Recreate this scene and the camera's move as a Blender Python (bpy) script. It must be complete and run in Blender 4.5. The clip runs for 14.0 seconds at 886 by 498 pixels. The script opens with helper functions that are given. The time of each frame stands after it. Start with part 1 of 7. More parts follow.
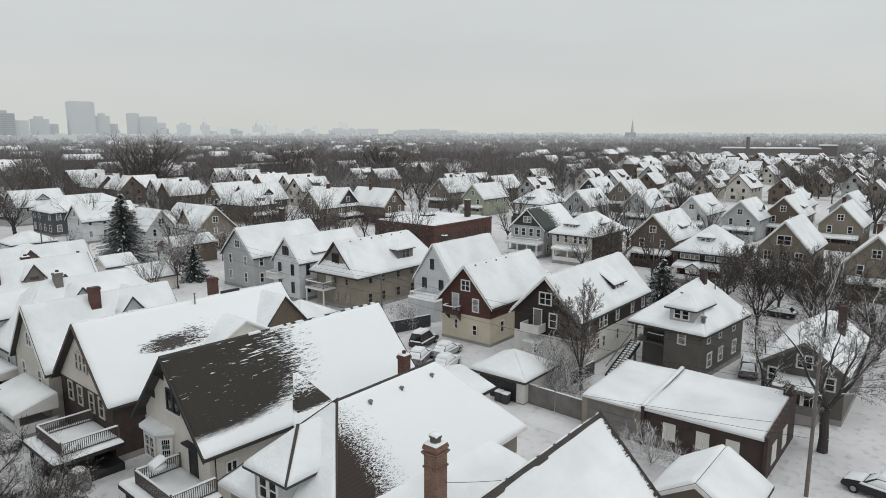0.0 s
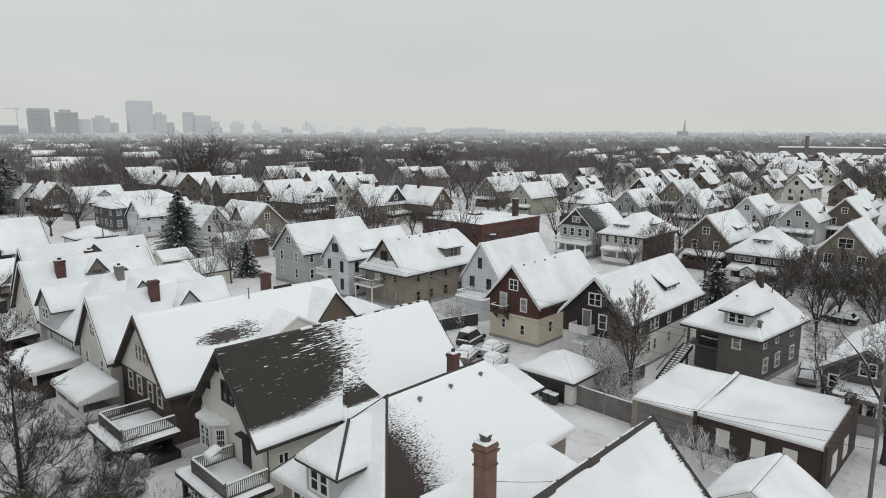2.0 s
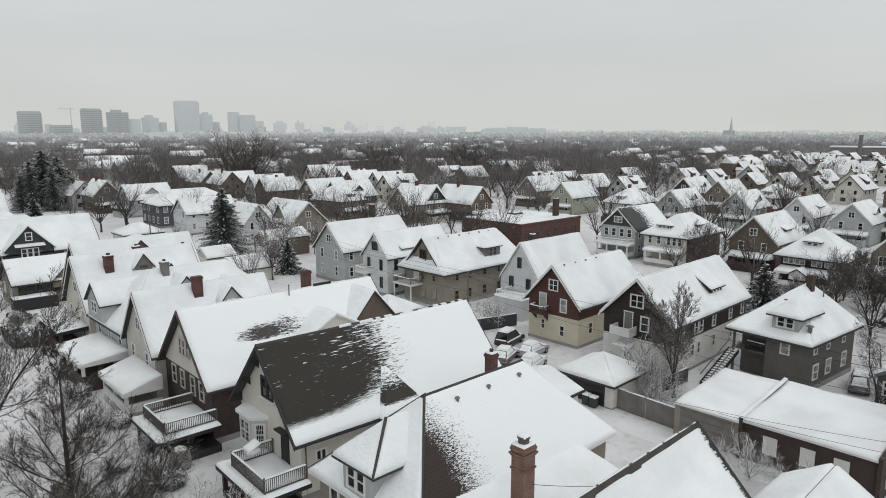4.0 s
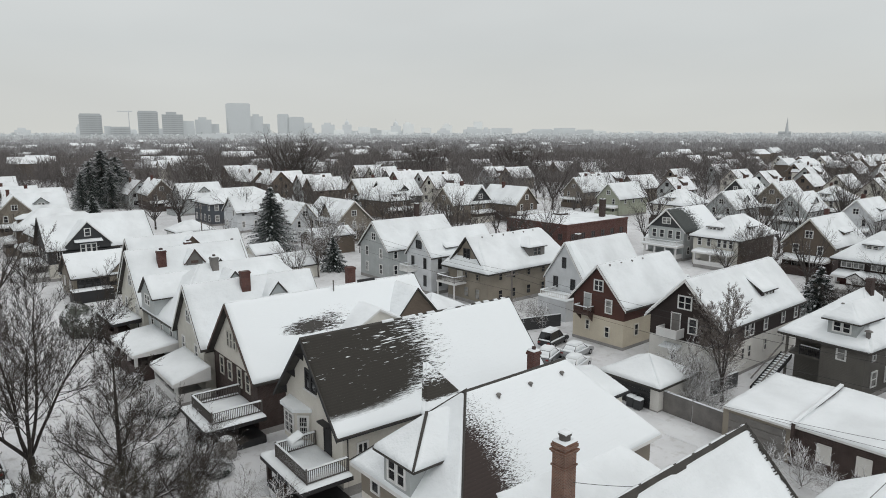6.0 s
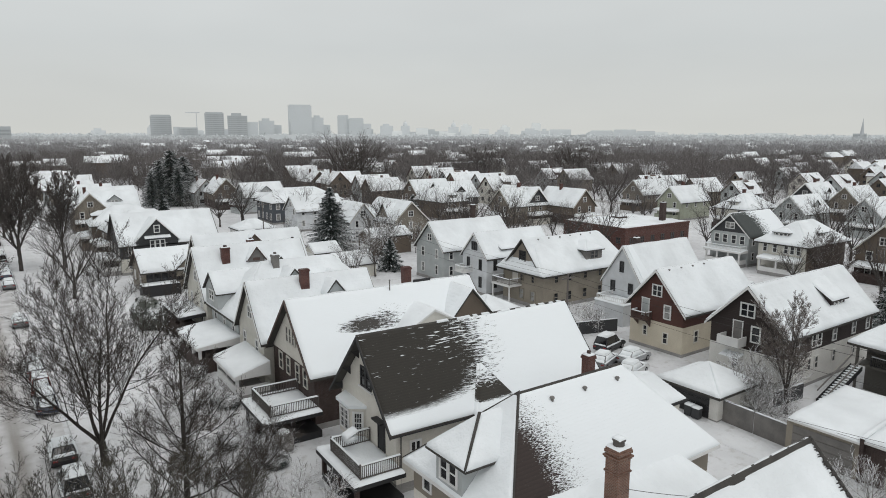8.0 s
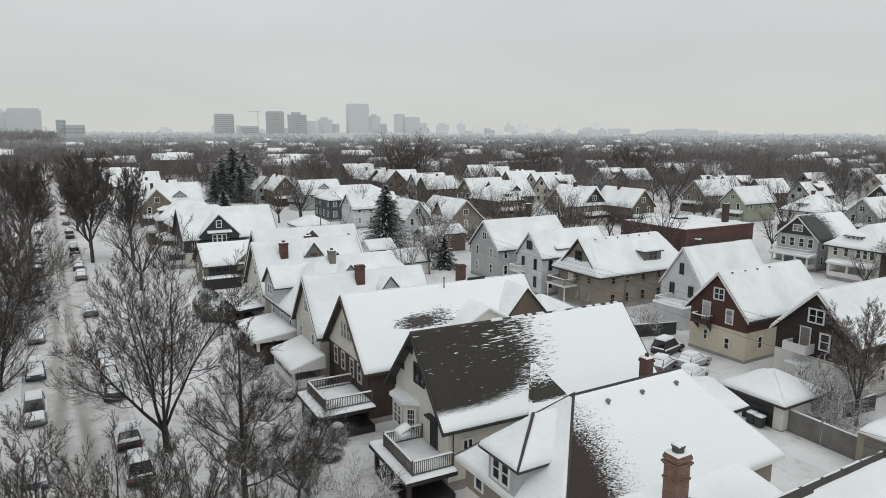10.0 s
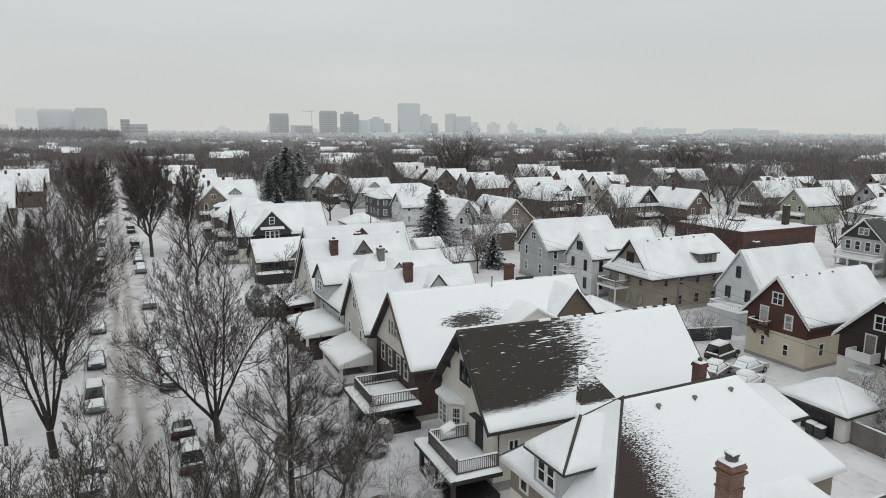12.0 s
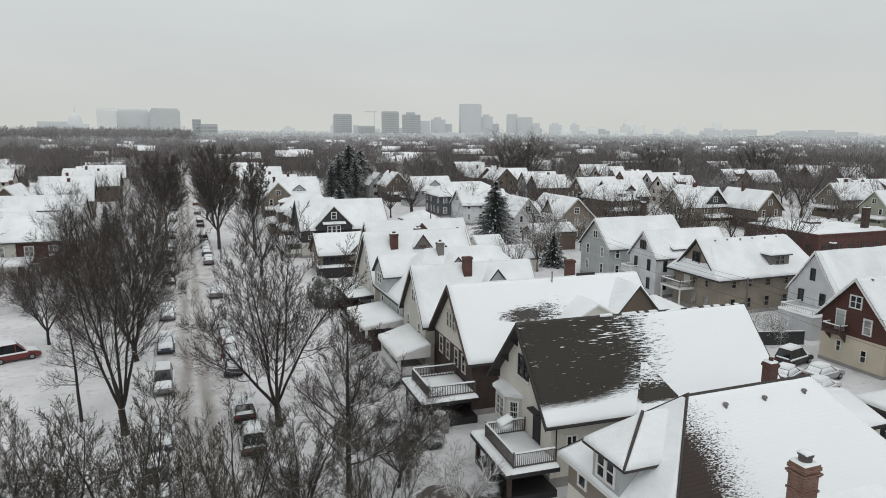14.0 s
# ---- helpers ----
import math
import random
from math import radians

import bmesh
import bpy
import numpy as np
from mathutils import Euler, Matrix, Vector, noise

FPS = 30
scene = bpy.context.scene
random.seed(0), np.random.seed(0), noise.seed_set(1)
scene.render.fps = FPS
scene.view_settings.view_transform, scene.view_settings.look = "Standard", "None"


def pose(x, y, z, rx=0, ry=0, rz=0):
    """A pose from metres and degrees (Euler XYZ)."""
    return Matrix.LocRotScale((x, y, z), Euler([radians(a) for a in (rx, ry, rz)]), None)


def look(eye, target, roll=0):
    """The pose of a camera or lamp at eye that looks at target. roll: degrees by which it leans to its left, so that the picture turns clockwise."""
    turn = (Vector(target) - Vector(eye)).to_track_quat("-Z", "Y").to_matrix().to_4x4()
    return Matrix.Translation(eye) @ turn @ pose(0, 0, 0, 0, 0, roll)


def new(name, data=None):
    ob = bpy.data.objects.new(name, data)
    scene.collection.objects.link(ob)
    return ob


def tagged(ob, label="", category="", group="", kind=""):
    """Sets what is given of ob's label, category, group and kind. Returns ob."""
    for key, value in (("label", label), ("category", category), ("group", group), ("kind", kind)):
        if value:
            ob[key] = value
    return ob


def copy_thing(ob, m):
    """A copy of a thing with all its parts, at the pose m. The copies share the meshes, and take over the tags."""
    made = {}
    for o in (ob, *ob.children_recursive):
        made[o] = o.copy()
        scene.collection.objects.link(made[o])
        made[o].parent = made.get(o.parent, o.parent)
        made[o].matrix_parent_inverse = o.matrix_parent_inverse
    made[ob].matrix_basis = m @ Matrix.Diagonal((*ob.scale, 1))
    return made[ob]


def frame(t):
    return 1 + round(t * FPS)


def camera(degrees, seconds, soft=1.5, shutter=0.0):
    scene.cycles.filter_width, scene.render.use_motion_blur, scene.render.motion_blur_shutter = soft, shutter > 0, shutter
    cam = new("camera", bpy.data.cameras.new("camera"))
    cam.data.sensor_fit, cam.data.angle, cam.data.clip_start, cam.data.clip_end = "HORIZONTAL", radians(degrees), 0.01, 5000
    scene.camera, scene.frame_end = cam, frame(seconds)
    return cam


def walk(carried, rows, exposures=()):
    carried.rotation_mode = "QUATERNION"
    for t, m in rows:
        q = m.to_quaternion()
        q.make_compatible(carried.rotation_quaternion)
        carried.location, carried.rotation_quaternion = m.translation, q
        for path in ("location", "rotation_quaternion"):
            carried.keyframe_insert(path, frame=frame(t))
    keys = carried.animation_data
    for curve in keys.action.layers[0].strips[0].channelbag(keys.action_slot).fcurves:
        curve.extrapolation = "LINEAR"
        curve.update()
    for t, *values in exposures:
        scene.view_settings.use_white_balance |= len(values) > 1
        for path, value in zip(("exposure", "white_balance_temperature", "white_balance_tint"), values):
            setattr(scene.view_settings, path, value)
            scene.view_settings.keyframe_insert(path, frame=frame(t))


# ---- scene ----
cam = camera(66.88, 14.0, soft=0.95)
PATH = [
    (0.0, -0.001, 0.001, 24.998, 80.200, 0.000, -51.350),
    (0.5, -0.111, 0.036, 25.095, 80.206, -0.048, -50.364),
    (1.0, -0.062, 0.071, 25.129, 80.162, 0.003, -49.348),
    (1.5, -0.162, 0.110, 25.101, 80.104, -0.007, -48.316),
    (2.0, -0.239, 0.208, 24.998, 80.089, -0.044, -47.369),
    (2.5, -0.206, 0.319, 24.924, 80.094, -0.055, -46.433),
    (3.0, -0.030, 0.423, 24.919, 80.075, -0.052, -45.516),
    (5.5, 0.045, 0.440, 24.659, 80.089, 0.043, -41.357),
    (6.0, 0.090, 0.343, 24.535, 80.154, 0.024, -40.111),
    (6.5, 0.118, 0.253, 24.522, 80.185, -0.045, -38.830),
    (7.0, 0.116, 0.205, 24.502, 80.237, -0.046, -37.648),
    (7.5, -0.007, 0.194, 24.561, 80.233, -0.073, -36.493),
    (8.0, -0.055, 0.150, 24.578, 80.249, -0.114, -35.269),
    (10.5, -0.022, 0.443, 24.390, 80.124, -0.236, -29.650),
    (11.0, 0.060, 0.508, 24.330, 80.112, -0.261, -28.746),
    (11.5, 0.161, 0.491, 24.315, 80.089, -0.271, -27.489),
    (12.0, 0.147, 0.493, 24.321, 80.087, -0.296, -26.301),
    (12.5, 0.206, 0.503, 24.168, 80.100, -0.381, -25.013),
    (13.0, 0.139, 0.469, 23.989, 80.142, -0.383, -23.776),
    (13.5, 0.229, 0.564, 23.742, 80.134, -0.444, -22.440),
    (14.0, 0.123, 0.620, 23.599, 80.119, -0.466, -21.176),
]

walk(cam, [(t, pose(x, y, z, rx, ry, rz)) for t, x, y, z, rx, ry, rz in PATH])

# ---- light: an overcast winter sky, brighter overhead, and a very wide weak sun ----
world = bpy.data.worlds.new("overcast_sky")
scene.world = world
world.use_nodes = True
wn, wl = world.node_tree.nodes, world.node_tree.links
sky = wn.new("ShaderNodeTexSky")
sky.sky_type, sky.sun_disc = "NISHITA", False
sky.sun_elevation, sky.sun_rotation = radians(24), radians(200)
sky.air_density, sky.dust_density = 1.0, 6.0
grey = wn.new("ShaderNodeHueSaturation")
grey.inputs["Saturation"].default_value = 0.12
grey.inputs["Value"].default_value = 0.1
wl.new(sky.outputs["Color"], grey.inputs["Color"])
tc = wn.new("ShaderNodeTexCoord")
sep = wn.new("ShaderNodeSeparateXYZ")
wl.new(tc.outputs["Generated"], sep.inputs[0])
cloud = wn.new("ShaderNodeTexNoise")
cloud.inputs["Scale"].default_value, cloud.inputs["Detail"].default_value = 2.2, 3.0
squash = wn.new("ShaderNodeMapping")
squash.inputs["Scale"].default_value = (1, 1, 3.5)
wl.new(tc.outputs["Generated"], squash.inputs["Vector"])
wl.new(squash.outputs["Vector"], cloud.inputs["Vector"])
lift = wn.new("ShaderNodeValToRGB")
for el, (p, c) in zip([lift.color_ramp.elements[0], lift.color_ramp.elements[1], lift.color_ramp.elements.new(0.12), lift.color_ramp.elements.new(0.35)],
                      [(0.0, (0.69, 0.70, 0.67)), (1.0, (1.05, 1.08, 1.1)), (0.12, (0.645, 0.675, 0.675)), (0.35, (0.74, 0.77, 0.78))]):
    el.position, el.color = p, (*c, 1)
wl.new(sep.outputs["Z"], lift.inputs["Fac"])
vary = wn.new("ShaderNodeMapRange")
vary.inputs["To Min"].default_value, vary.inputs["To Max"].default_value = 0.9, 1.1
wl.new(cloud.outputs["Fac"], vary.inputs["Value"])
mul = wn.new("ShaderNodeMix")
mul.data_type, mul.blend_type = "RGBA", "MULTIPLY"
mul.inputs["Factor"].default_value = 1
wl.new(lift.outputs["Color"], mul.inputs["A"])
wl.new(vary.outputs["Result"], mul.inputs["B"])
both = wn.new("ShaderNodeMix")
both.data_type = "RGBA"
both.inputs["Factor"].default_value = 0.9
wl.new(grey.outputs["Color"], both.inputs["A"])
wl.new(mul.outputs["Result"], both.inputs["B"])
bgd = wn["Background"]
wl.new(both.outputs["Result"], bgd.inputs["Color"])
bgd.inputs["Strength"].default_value = 1.0
sun = new("sun", bpy.data.lights.new("sun", "SUN"))
sun.data.energy, sun.data.angle, sun.data.color = 0.5, radians(25), (1, 0.98, 0.95)
sun.matrix_world = look((0, 0, 100), (-20, 50, 0))
scene.view_settings.exposure = 0.0


# ---- materials ----
def mat(name, rough=0.8, metal=0.0):
    m = bpy.data.materials.new(name)
    m.use_nodes = True
    b = m.node_tree.nodes["Principled BSDF"]
    b.inputs["Roughness"].default_value, b.inputs["Metallic"].default_value = rough, metal
    return m, m.node_tree.nodes, m.node_tree.links, b


def tex_noise(n, l, vec, scale, detail=3.0):
    t = n.new("ShaderNodeTexNoise")
    t.inputs["Scale"].default_value, t.inputs["Detail"].default_value = scale, detail
    l.new(vec, t.inputs["Vector"])
    return t.outputs["Fac"]


def mixed(n, l, fac, a, b):
    m = n.new("ShaderNodeMix")
    m.data_type = "RGBA"
    for key, v in (("Factor", fac), ("A", a), ("B", b)):
        if isinstance(v, (tuple, list)):
            m.inputs[key].default_value = (*v, 1)
        elif isinstance(v, float):
            m.inputs[key].default_value = v
        else:
            l.new(v, m.inputs[key])
    return m.outputs["Result"]


def calc(n, l, op, a, b=0.0, c=0.0):
    m = n.new("ShaderNodeMath")
    m.operation = op
    for i, v in enumerate((a, b, c)):
        if isinstance(v, (int, float)):
            m.inputs[i].default_value = v
        else:
            l.new(v, m.inputs[i])
    return m.outputs[0]


def ranged(n, l, v, a, b, c=0.0, d=1.0):
    m = n.new("ShaderNodeMapRange")
    m.interpolation_type = "SMOOTHSTEP"
    l.new(v, m.inputs["Value"])
    for key, x in (("From Min", a), ("From Max", b), ("To Min", c), ("To Max", d)):
        m.inputs[key].default_value = x
    return m.outputs["Result"]


def bump(n, l, b, height, strength, dist=0.05):
    t = n.new("ShaderNodeBump")
    t.inputs["Strength"].default_value, t.inputs["Distance"].default_value = strength, dist
    l.new(height, t.inputs["Height"])
    l.new(t.outputs["Normal"], b.inputs["Normal"])


def obj_vec(n):
    return n.new("ShaderNodeTexCoord").outputs["Object"]


def plain(name, col, col2=None, scale=3.0, rough=0.75, rel=0.15, metal=0.0):
    """Two tones of noise at two scales, with a fine relief."""
    m, n, l, b = mat(name, rough, metal)
    v = obj_vec(n)
    big, small = tex_noise(n, l, v, scale * 0.35, 4), tex_noise(n, l, v, scale * 6, 2)
    f = ranged(n, l, calc(n, l, "MULTIPLY_ADD", small, 0.4, calc(n, l, "MULTIPLY", big, 0.7)), 0.35, 0.75)
    l.new(mixed(n, l, f, col, col2 or tuple(c * 0.72 for c in col)), b.inputs["Base Color"])
    if rel:
        bump(n, l, b, small, rel, 0.03)
    return m


def snow_mat(name, col=(0.81, 0.825, 0.845), dirt=None, rel=0.5, ripple=0.0):
    m, n, l, b = mat(name, 0.65)
    v = obj_vec(n)
    big, mid, small = tex_noise(n, l, v, 0.25, 4), tex_noise(n, l, v, 1.3, 4), tex_noise(n, l, v, 9, 3)
    f = ranged(n, l, big, 0.3, 0.75)
    c = mixed(n, l, f, col, tuple(x * 0.84 for x in col))
    if dirt:
        c = mixed(n, l, ranged(n, l, mid, 0.5, 0.78), c, dirt)
    l.new(c, b.inputs["Base Color"])
    relief = calc(n, l, "MULTIPLY_ADD", small, 0.25, mid)
    if ripple:
        w = n.new("ShaderNodeTexWave")
        w.wave_type, w.bands_direction = "BANDS", "Z"
        w.inputs["Scale"].default_value, w.inputs["Distortion"].default_value, w.inputs["Detail"].default_value = 1.1, 2.5, 3.0
        l.new(v, w.inputs["Vector"])
        relief = calc(n, l, "MULTIPLY_ADD", w.outputs["Fac"], ripple, relief)
    bump(n, l, b, relief, rel, 0.25)
    return m


def melt_mat(name, dark, cx, cz, rx, rz, streak=1.0, edge=0.5, grain=7.0, top=0.0, flecks=None):
    """Snow from which wind and warmth have bared an uneven patch of shingle courses; top: how streaky it is towards the ridge."""
    m, n, l, b = mat(name, 0.75)
    v = obj_vec(n)
    s = n.new("ShaderNodeSeparateXYZ")
    l.new(v, s.inputs[0])
    dx = calc(n, l, "DIVIDE", calc(n, l, "SUBTRACT", s.outputs["X"], cx), rx)
    dz = calc(n, l, "DIVIDE", calc(n, l, "SUBTRACT", s.outputs["Z"], cz), rz)
    d = calc(n, l, "SQRT", calc(n, l, "ADD", calc(n, l, "POWER", calc(n, l, "ABSOLUTE", dx), 2.6), calc(n, l, "POWER", calc(n, l, "ABSOLUTE", dz), 2.6)))
    mp = n.new("ShaderNodeMapping")
    mp.inputs["Scale"].default_value = (1.0 / streak, 1.0 / streak, 3.2)
    l.new(v, mp.inputs["Vector"])
    fine = n.new("ShaderNodeTexNoise")
    fine.inputs["Scale"].default_value, fine.inputs["Detail"].default_value, fine.inputs["Roughness"].default_value = grain * 0.5, 5.0, 0.75
    l.new(mp.outputs["Vector"], fine.inputs["Vector"])
    broad = tex_noise(n, l, v, 0.5, 3)
    grit = calc(n, l, "SUBTRACT", fine.outputs["Fac"], 0.5)
    high = ranged(n, l, dz, 0.1, 0.9)
    amp = calc(n, l, "ADD", edge * 2.2, calc(n, l, "MULTIPLY", high, top * 3.0))
    amp = calc(n, l, "MULTIPLY", amp, ranged(n, l, dz, -1.0, -0.3, 0.3, 1.0))
    side = ranged(n, l, dx, 0.35, 1.0)
    amp = calc(n, l, "ADD", amp, calc(n, l, "MULTIPLY", side, edge * 5.0))
    e = calc(n, l, "ADD", d, calc(n, l, "ADD", calc(n, l, "MULTIPLY", grit, calc(n, l, "MULTIPLY", amp, 6.5)), calc(n, l, "MULTIPLY", calc(n, l, "SUBTRACT", broad, 0.5), edge)))
    mask = ranged(n, l, e, 0.88, 1.06)
    if flecks:
        # dashes of snow caught on the courses between the two heights, more of them further along the roof
        z0, z1, xa, xb = flecks
        fm = n.new("ShaderNodeMapping")
        fm.inputs["Scale"].default_value = (1.1, 1.1, 13.0)
        l.new(v, fm.inputs["Vector"])
        dash = tex_noise(n, l, fm.outputs["Vector"], 1.0, 4)
        band = calc(n, l, "MULTIPLY", ranged(n, l, s.outputs["Z"], z0, z0 + 0.9), ranged(n, l, s.outputs["Z"], z1 - 0.35, z1, 1.0, 0.0))
        band = calc(n, l, "MULTIPLY", band, ranged(n, l, s.outputs["X"], xa, xb, 0.0, 1.0))
        lace = calc(n, l, "MULTIPLY_ADD", band, 0.125, dash)
        mask = calc(n, l, "MAXIMUM", mask, ranged(n, l, lace, 0.665, 0.72))
    course = n.new("ShaderNodeTexWave")
    course.wave_type, course.bands_direction, course.wave_profile = "BANDS", "Z", "SAW"
    course.inputs["Scale"].default_value = 2.1
    course.inputs["Distortion"].default_value = 0.3
    l.new(v, course.inputs["Vector"])
    tile = mixed(n, l, tex_noise(n, l, v, 2.5, 3), dark, tuple(c * 0.6 for c in dark))
    tile = mixed(n, l, calc(n, l, "MULTIPLY", course.outputs["Fac"], 0.5), tile, tuple(c * 1.5 for c in dark))
    tile = mixed(n, l, ranged(n, l, tex_noise(n, l, v, 14, 2), 0.66, 0.78, 0.0, 0.25), tile, (0.2, 0.2, 0.19))
    l.new(mixed(n, l, mask, tile, (0.785, 0.82, 0.84)), b.inputs["Base Color"])
    bump(n, l, b, calc(n, l, "MULTIPLY_ADD", mask, 1.0, calc(n, l, "MULTIPLY", course.outputs["Fac"], 0.25)), 0.6, 0.06)
    return m


def siding(name, col, pitch=0.13, rough=0.6):
    """Lapped boards: a saw of shade and relief up the wall, with weathering."""
    m, n, l, b = mat(name, rough)
    v = obj_vec(n)
    w = n.new("ShaderNodeTexWave")
    w.wave_type, w.bands_direction, w.wave_profile = "BANDS", "Z", "SAW"
    w.inputs["Scale"].default_value = 0.314 / pitch
    w.inputs["Distortion"].default_value = 0.0
    l.new(v, w.inputs["Vector"])
    f = ranged(n, l, tex_noise(n, l, v, 0.7, 4), 0.3, 0.75)
    c = mixed(n, l, f, col, tuple(x * 0.82 for x in col))
    c = mixed(n, l, calc(n, l, "MULTIPLY", tex_noise(n, l, v, 9, 2), 0.25), c, tuple(x * 0.7 for x in col))
    l.new(c, b.inputs["Base Color"])
    bump(n, l, b, w.outputs["Fac"], 0.7, 0.03)
    return m


def brick(name, col, mortar=(0.35, 0.32, 0.29)):
    m, n, l, b = mat(name, 0.85)
    v = obj_vec(n)
    s = n.new("ShaderNodeSeparateXYZ")
    l.new(v, s.inputs[0])
    cmb = n.new("ShaderNodeCombineXYZ")
    l.new(calc(n, l, "ADD", s.outputs["X"], s.outputs["Y"]), cmb.inputs["X"])
    l.new(s.outputs["Z"], cmb.inputs["Y"])
    t = n.new("ShaderNodeTexBrick")
    l.new(cmb.outputs[0], t.inputs["Vector"])
    t.inputs["Scale"].default_value = 1.0
    t.inputs["Brick Width"].default_value, t.inputs["Row Height"].default_value, t.inputs["Mortar Size"].default_value = 0.22, 0.075, 0.008
    t.inputs["Color1"].default_value, t.inputs["Color2"].default_value = (*col, 1), (*[c * 0.6 for c in col], 1)
    t.inputs["Mortar"].default_value = (*mortar, 1)
    c = mixed(n, l, ranged(n, l, tex_noise(n, l, v, 1.2, 4), 0.4, 0.8, 0.0, 0.6), t.outputs["Color"], tuple(x * 0.45 for x in col))
    l.new(c, b.inputs["Base Color"])
    bump(n, l, b, t.outputs["Fac"], -0.5, 0.02)
    return m


def glass_mat(name, col):
    m, n, l, b = mat(name, 0.06)
    l.new(mixed(n, l, ranged(n, l, tex_noise(n, l, obj_vec(n), 0.8, 2), 0.4, 0.6), col, tuple(c * 0.4 for c in col)), b.inputs["Base Color"])
    b.inputs["Specular IOR Level"].default_value = 0.6
    return m


def bark_mat(name, col, snowy=0.35, lo=0.6):
    """Bark with snow lying where a limb faces up."""
    m, n, l, b = mat(name, 0.9)
    g = n.new("ShaderNodeNewGeometry")
    s = n.new("ShaderNodeSeparateXYZ")
    l.new(g.outputs["Normal"], s.inputs[0])
    v = obj_vec(n)
    c = mixed(n, l, tex_noise(n, l, v, 3, 3), col, tuple(x * 0.5 for x in col))
    up = calc(n, l, "MULTIPLY", ranged(n, l, s.outputs["Z"], lo, lo + 0.25), ranged(n, l, tex_noise(n, l, v, 1.1, 2), 0.62 - snowy, 0.7 - snowy * 0.6))
    l.new(mixed(n, l, up, c, (0.85, 0.87, 0.89)), b.inputs["Base Color"])
    return m


SNOW = snow_mat("roof_snow", (0.79, 0.825, 0.845), ripple=0.03)
SNOWFAR = snow_mat("far_roof_snow", (0.8, 0.83, 0.85), (0.55, 0.55, 0.55), 0.2)
GROUND = snow_mat("ground_snow", (0.685, 0.695, 0.71), (0.46, 0.455, 0.45), 0.7)
ROADSNOW = snow_mat("packed_road_snow", (0.56, 0.56, 0.56), (0.36, 0.35, 0.345), 0.4)
def road_mat():
    """Packed snow with two soft, wandering, wet wheel tracks along the middle."""
    m, n, l, b = mat("packed_road_snow_with_tracks", 0.6)
    v = obj_vec(n)
    s = n.new("ShaderNodeSeparateXYZ")
    l.new(v, s.inputs[0])
    x = calc(n, l, "ADD", s.outputs["X"], calc(n, l, "MULTIPLY", calc(n, l, "SUBTRACT", tex_noise(n, l, v, 0.06, 2), 0.5), 0.8))
    mp = n.new("ShaderNodeMapping")
    mp.inputs["Scale"].default_value = (1.0, 0.12, 1.0)
    l.new(v, mp.inputs["Vector"])
    track = ranged(n, l, calc(n, l, "ABSOLUTE", calc(n, l, "SUBTRACT", calc(n, l, "ABSOLUTE", x), 0.85)), 0.1, 0.95, 1.0, 0.0)
    track = calc(n, l, "MULTIPLY", track, ranged(n, l, tex_noise(n, l, mp.outputs["Vector"], 0.8, 4), 0.15, 0.7, 0.25, 1.0))
    base = mixed(n, l, ranged(n, l, tex_noise(n, l, v, 0.5, 5), 0.35, 0.7), (0.6, 0.6, 0.605), (0.42, 0.415, 0.41))
    l.new(mixed(n, l, track, base, (0.27, 0.255, 0.235)), b.inputs["Base Color"])
    bump(n, l, b, calc(n, l, "SUBTRACT", tex_noise(n, l, v, 3, 4), track), 0.5, 0.1)
    return m


ROADM = road_mat()
SOIL = snow_mat("bare_garden_soil_with_snow_remains", (0.1, 0.085, 0.075), (0.6, 0.61, 0.62), 0.6)
ALLEY = snow_mat("alley_snow", (0.7, 0.715, 0.73), (0.56, 0.56, 0.56), 0.5)
SHINGLE = plain("dark_shingle", (0.035, 0.033, 0.03), (0.06, 0.055, 0.05), 4, 0.85)
BSHINGLE = plain("brown_shingle", (0.07, 0.05, 0.042), (0.045, 0.034, 0.03), 4, 0.85)
MELT_BLACK = melt_mat("half_bared_dark_shingles", (0.021, 0.018, 0.0135), 0.4, 8.8, 8.6, 3.15, 3.2, 0.05, 9, 0.03, (8.2, 10.15, 2.2, 7.0))
MELT_BROWN = melt_mat("half_bared_brown_shingles", (0.03, 0.019, 0.016), 1.6, 6.7, 2.6, 2.25, 1.5, 0.15, 15)
MELT_HIP = melt_mat("thin_snow_on_a_hip", (0.03, 0.026, 0.02), 0.2, 1.5, 1.6, 0.75, 2.0, 0.2, 9)
MELT_STREAK = melt_mat("thin_snow_over_shingles", (0.05, 0.046, 0.042), 6.2, 7.75, 2.1, 0.5, 3.4, 0.36, 11)
MELT_GREEN = melt_mat("bared_dark_green_shingles", (0.045, 0.052, 0.05), 1.5, 7.6, 4.6, 2.4, 1.8, 0.12, 6)
WHITE = siding("white_clapboard", (0.66, 0.68, 0.7))
GREYW = siding("pale_grey_clapboard", (0.44, 0.465, 0.465))
CREAM = siding("cream_clapboard", (0.62, 0.6, 0.54))
CREAMS = plain("cream_stucco", (0.67, 0.645, 0.59), (0.57, 0.545, 0.49), 1.5, 0.9)
BUFFS = plain("buff_stucco", (0.6, 0.545, 0.44), (0.5, 0.45, 0.36), 1.5, 0.9)
WHITES = plain("white_stucco", (0.68, 0.67, 0.64), (0.58, 0.57, 0.54), 1.5, 0.9)
TAN = plain("tan_stucco", (0.27, 0.243, 0.2), (0.21, 0.185, 0.15), 1.5, 0.9)
TANS = siding("tan_clapboard", (0.235, 0.205, 0.165))
REDB = siding("red_brown_shingle_siding", (0.088, 0.036, 0.028), 0.18, 0.8)
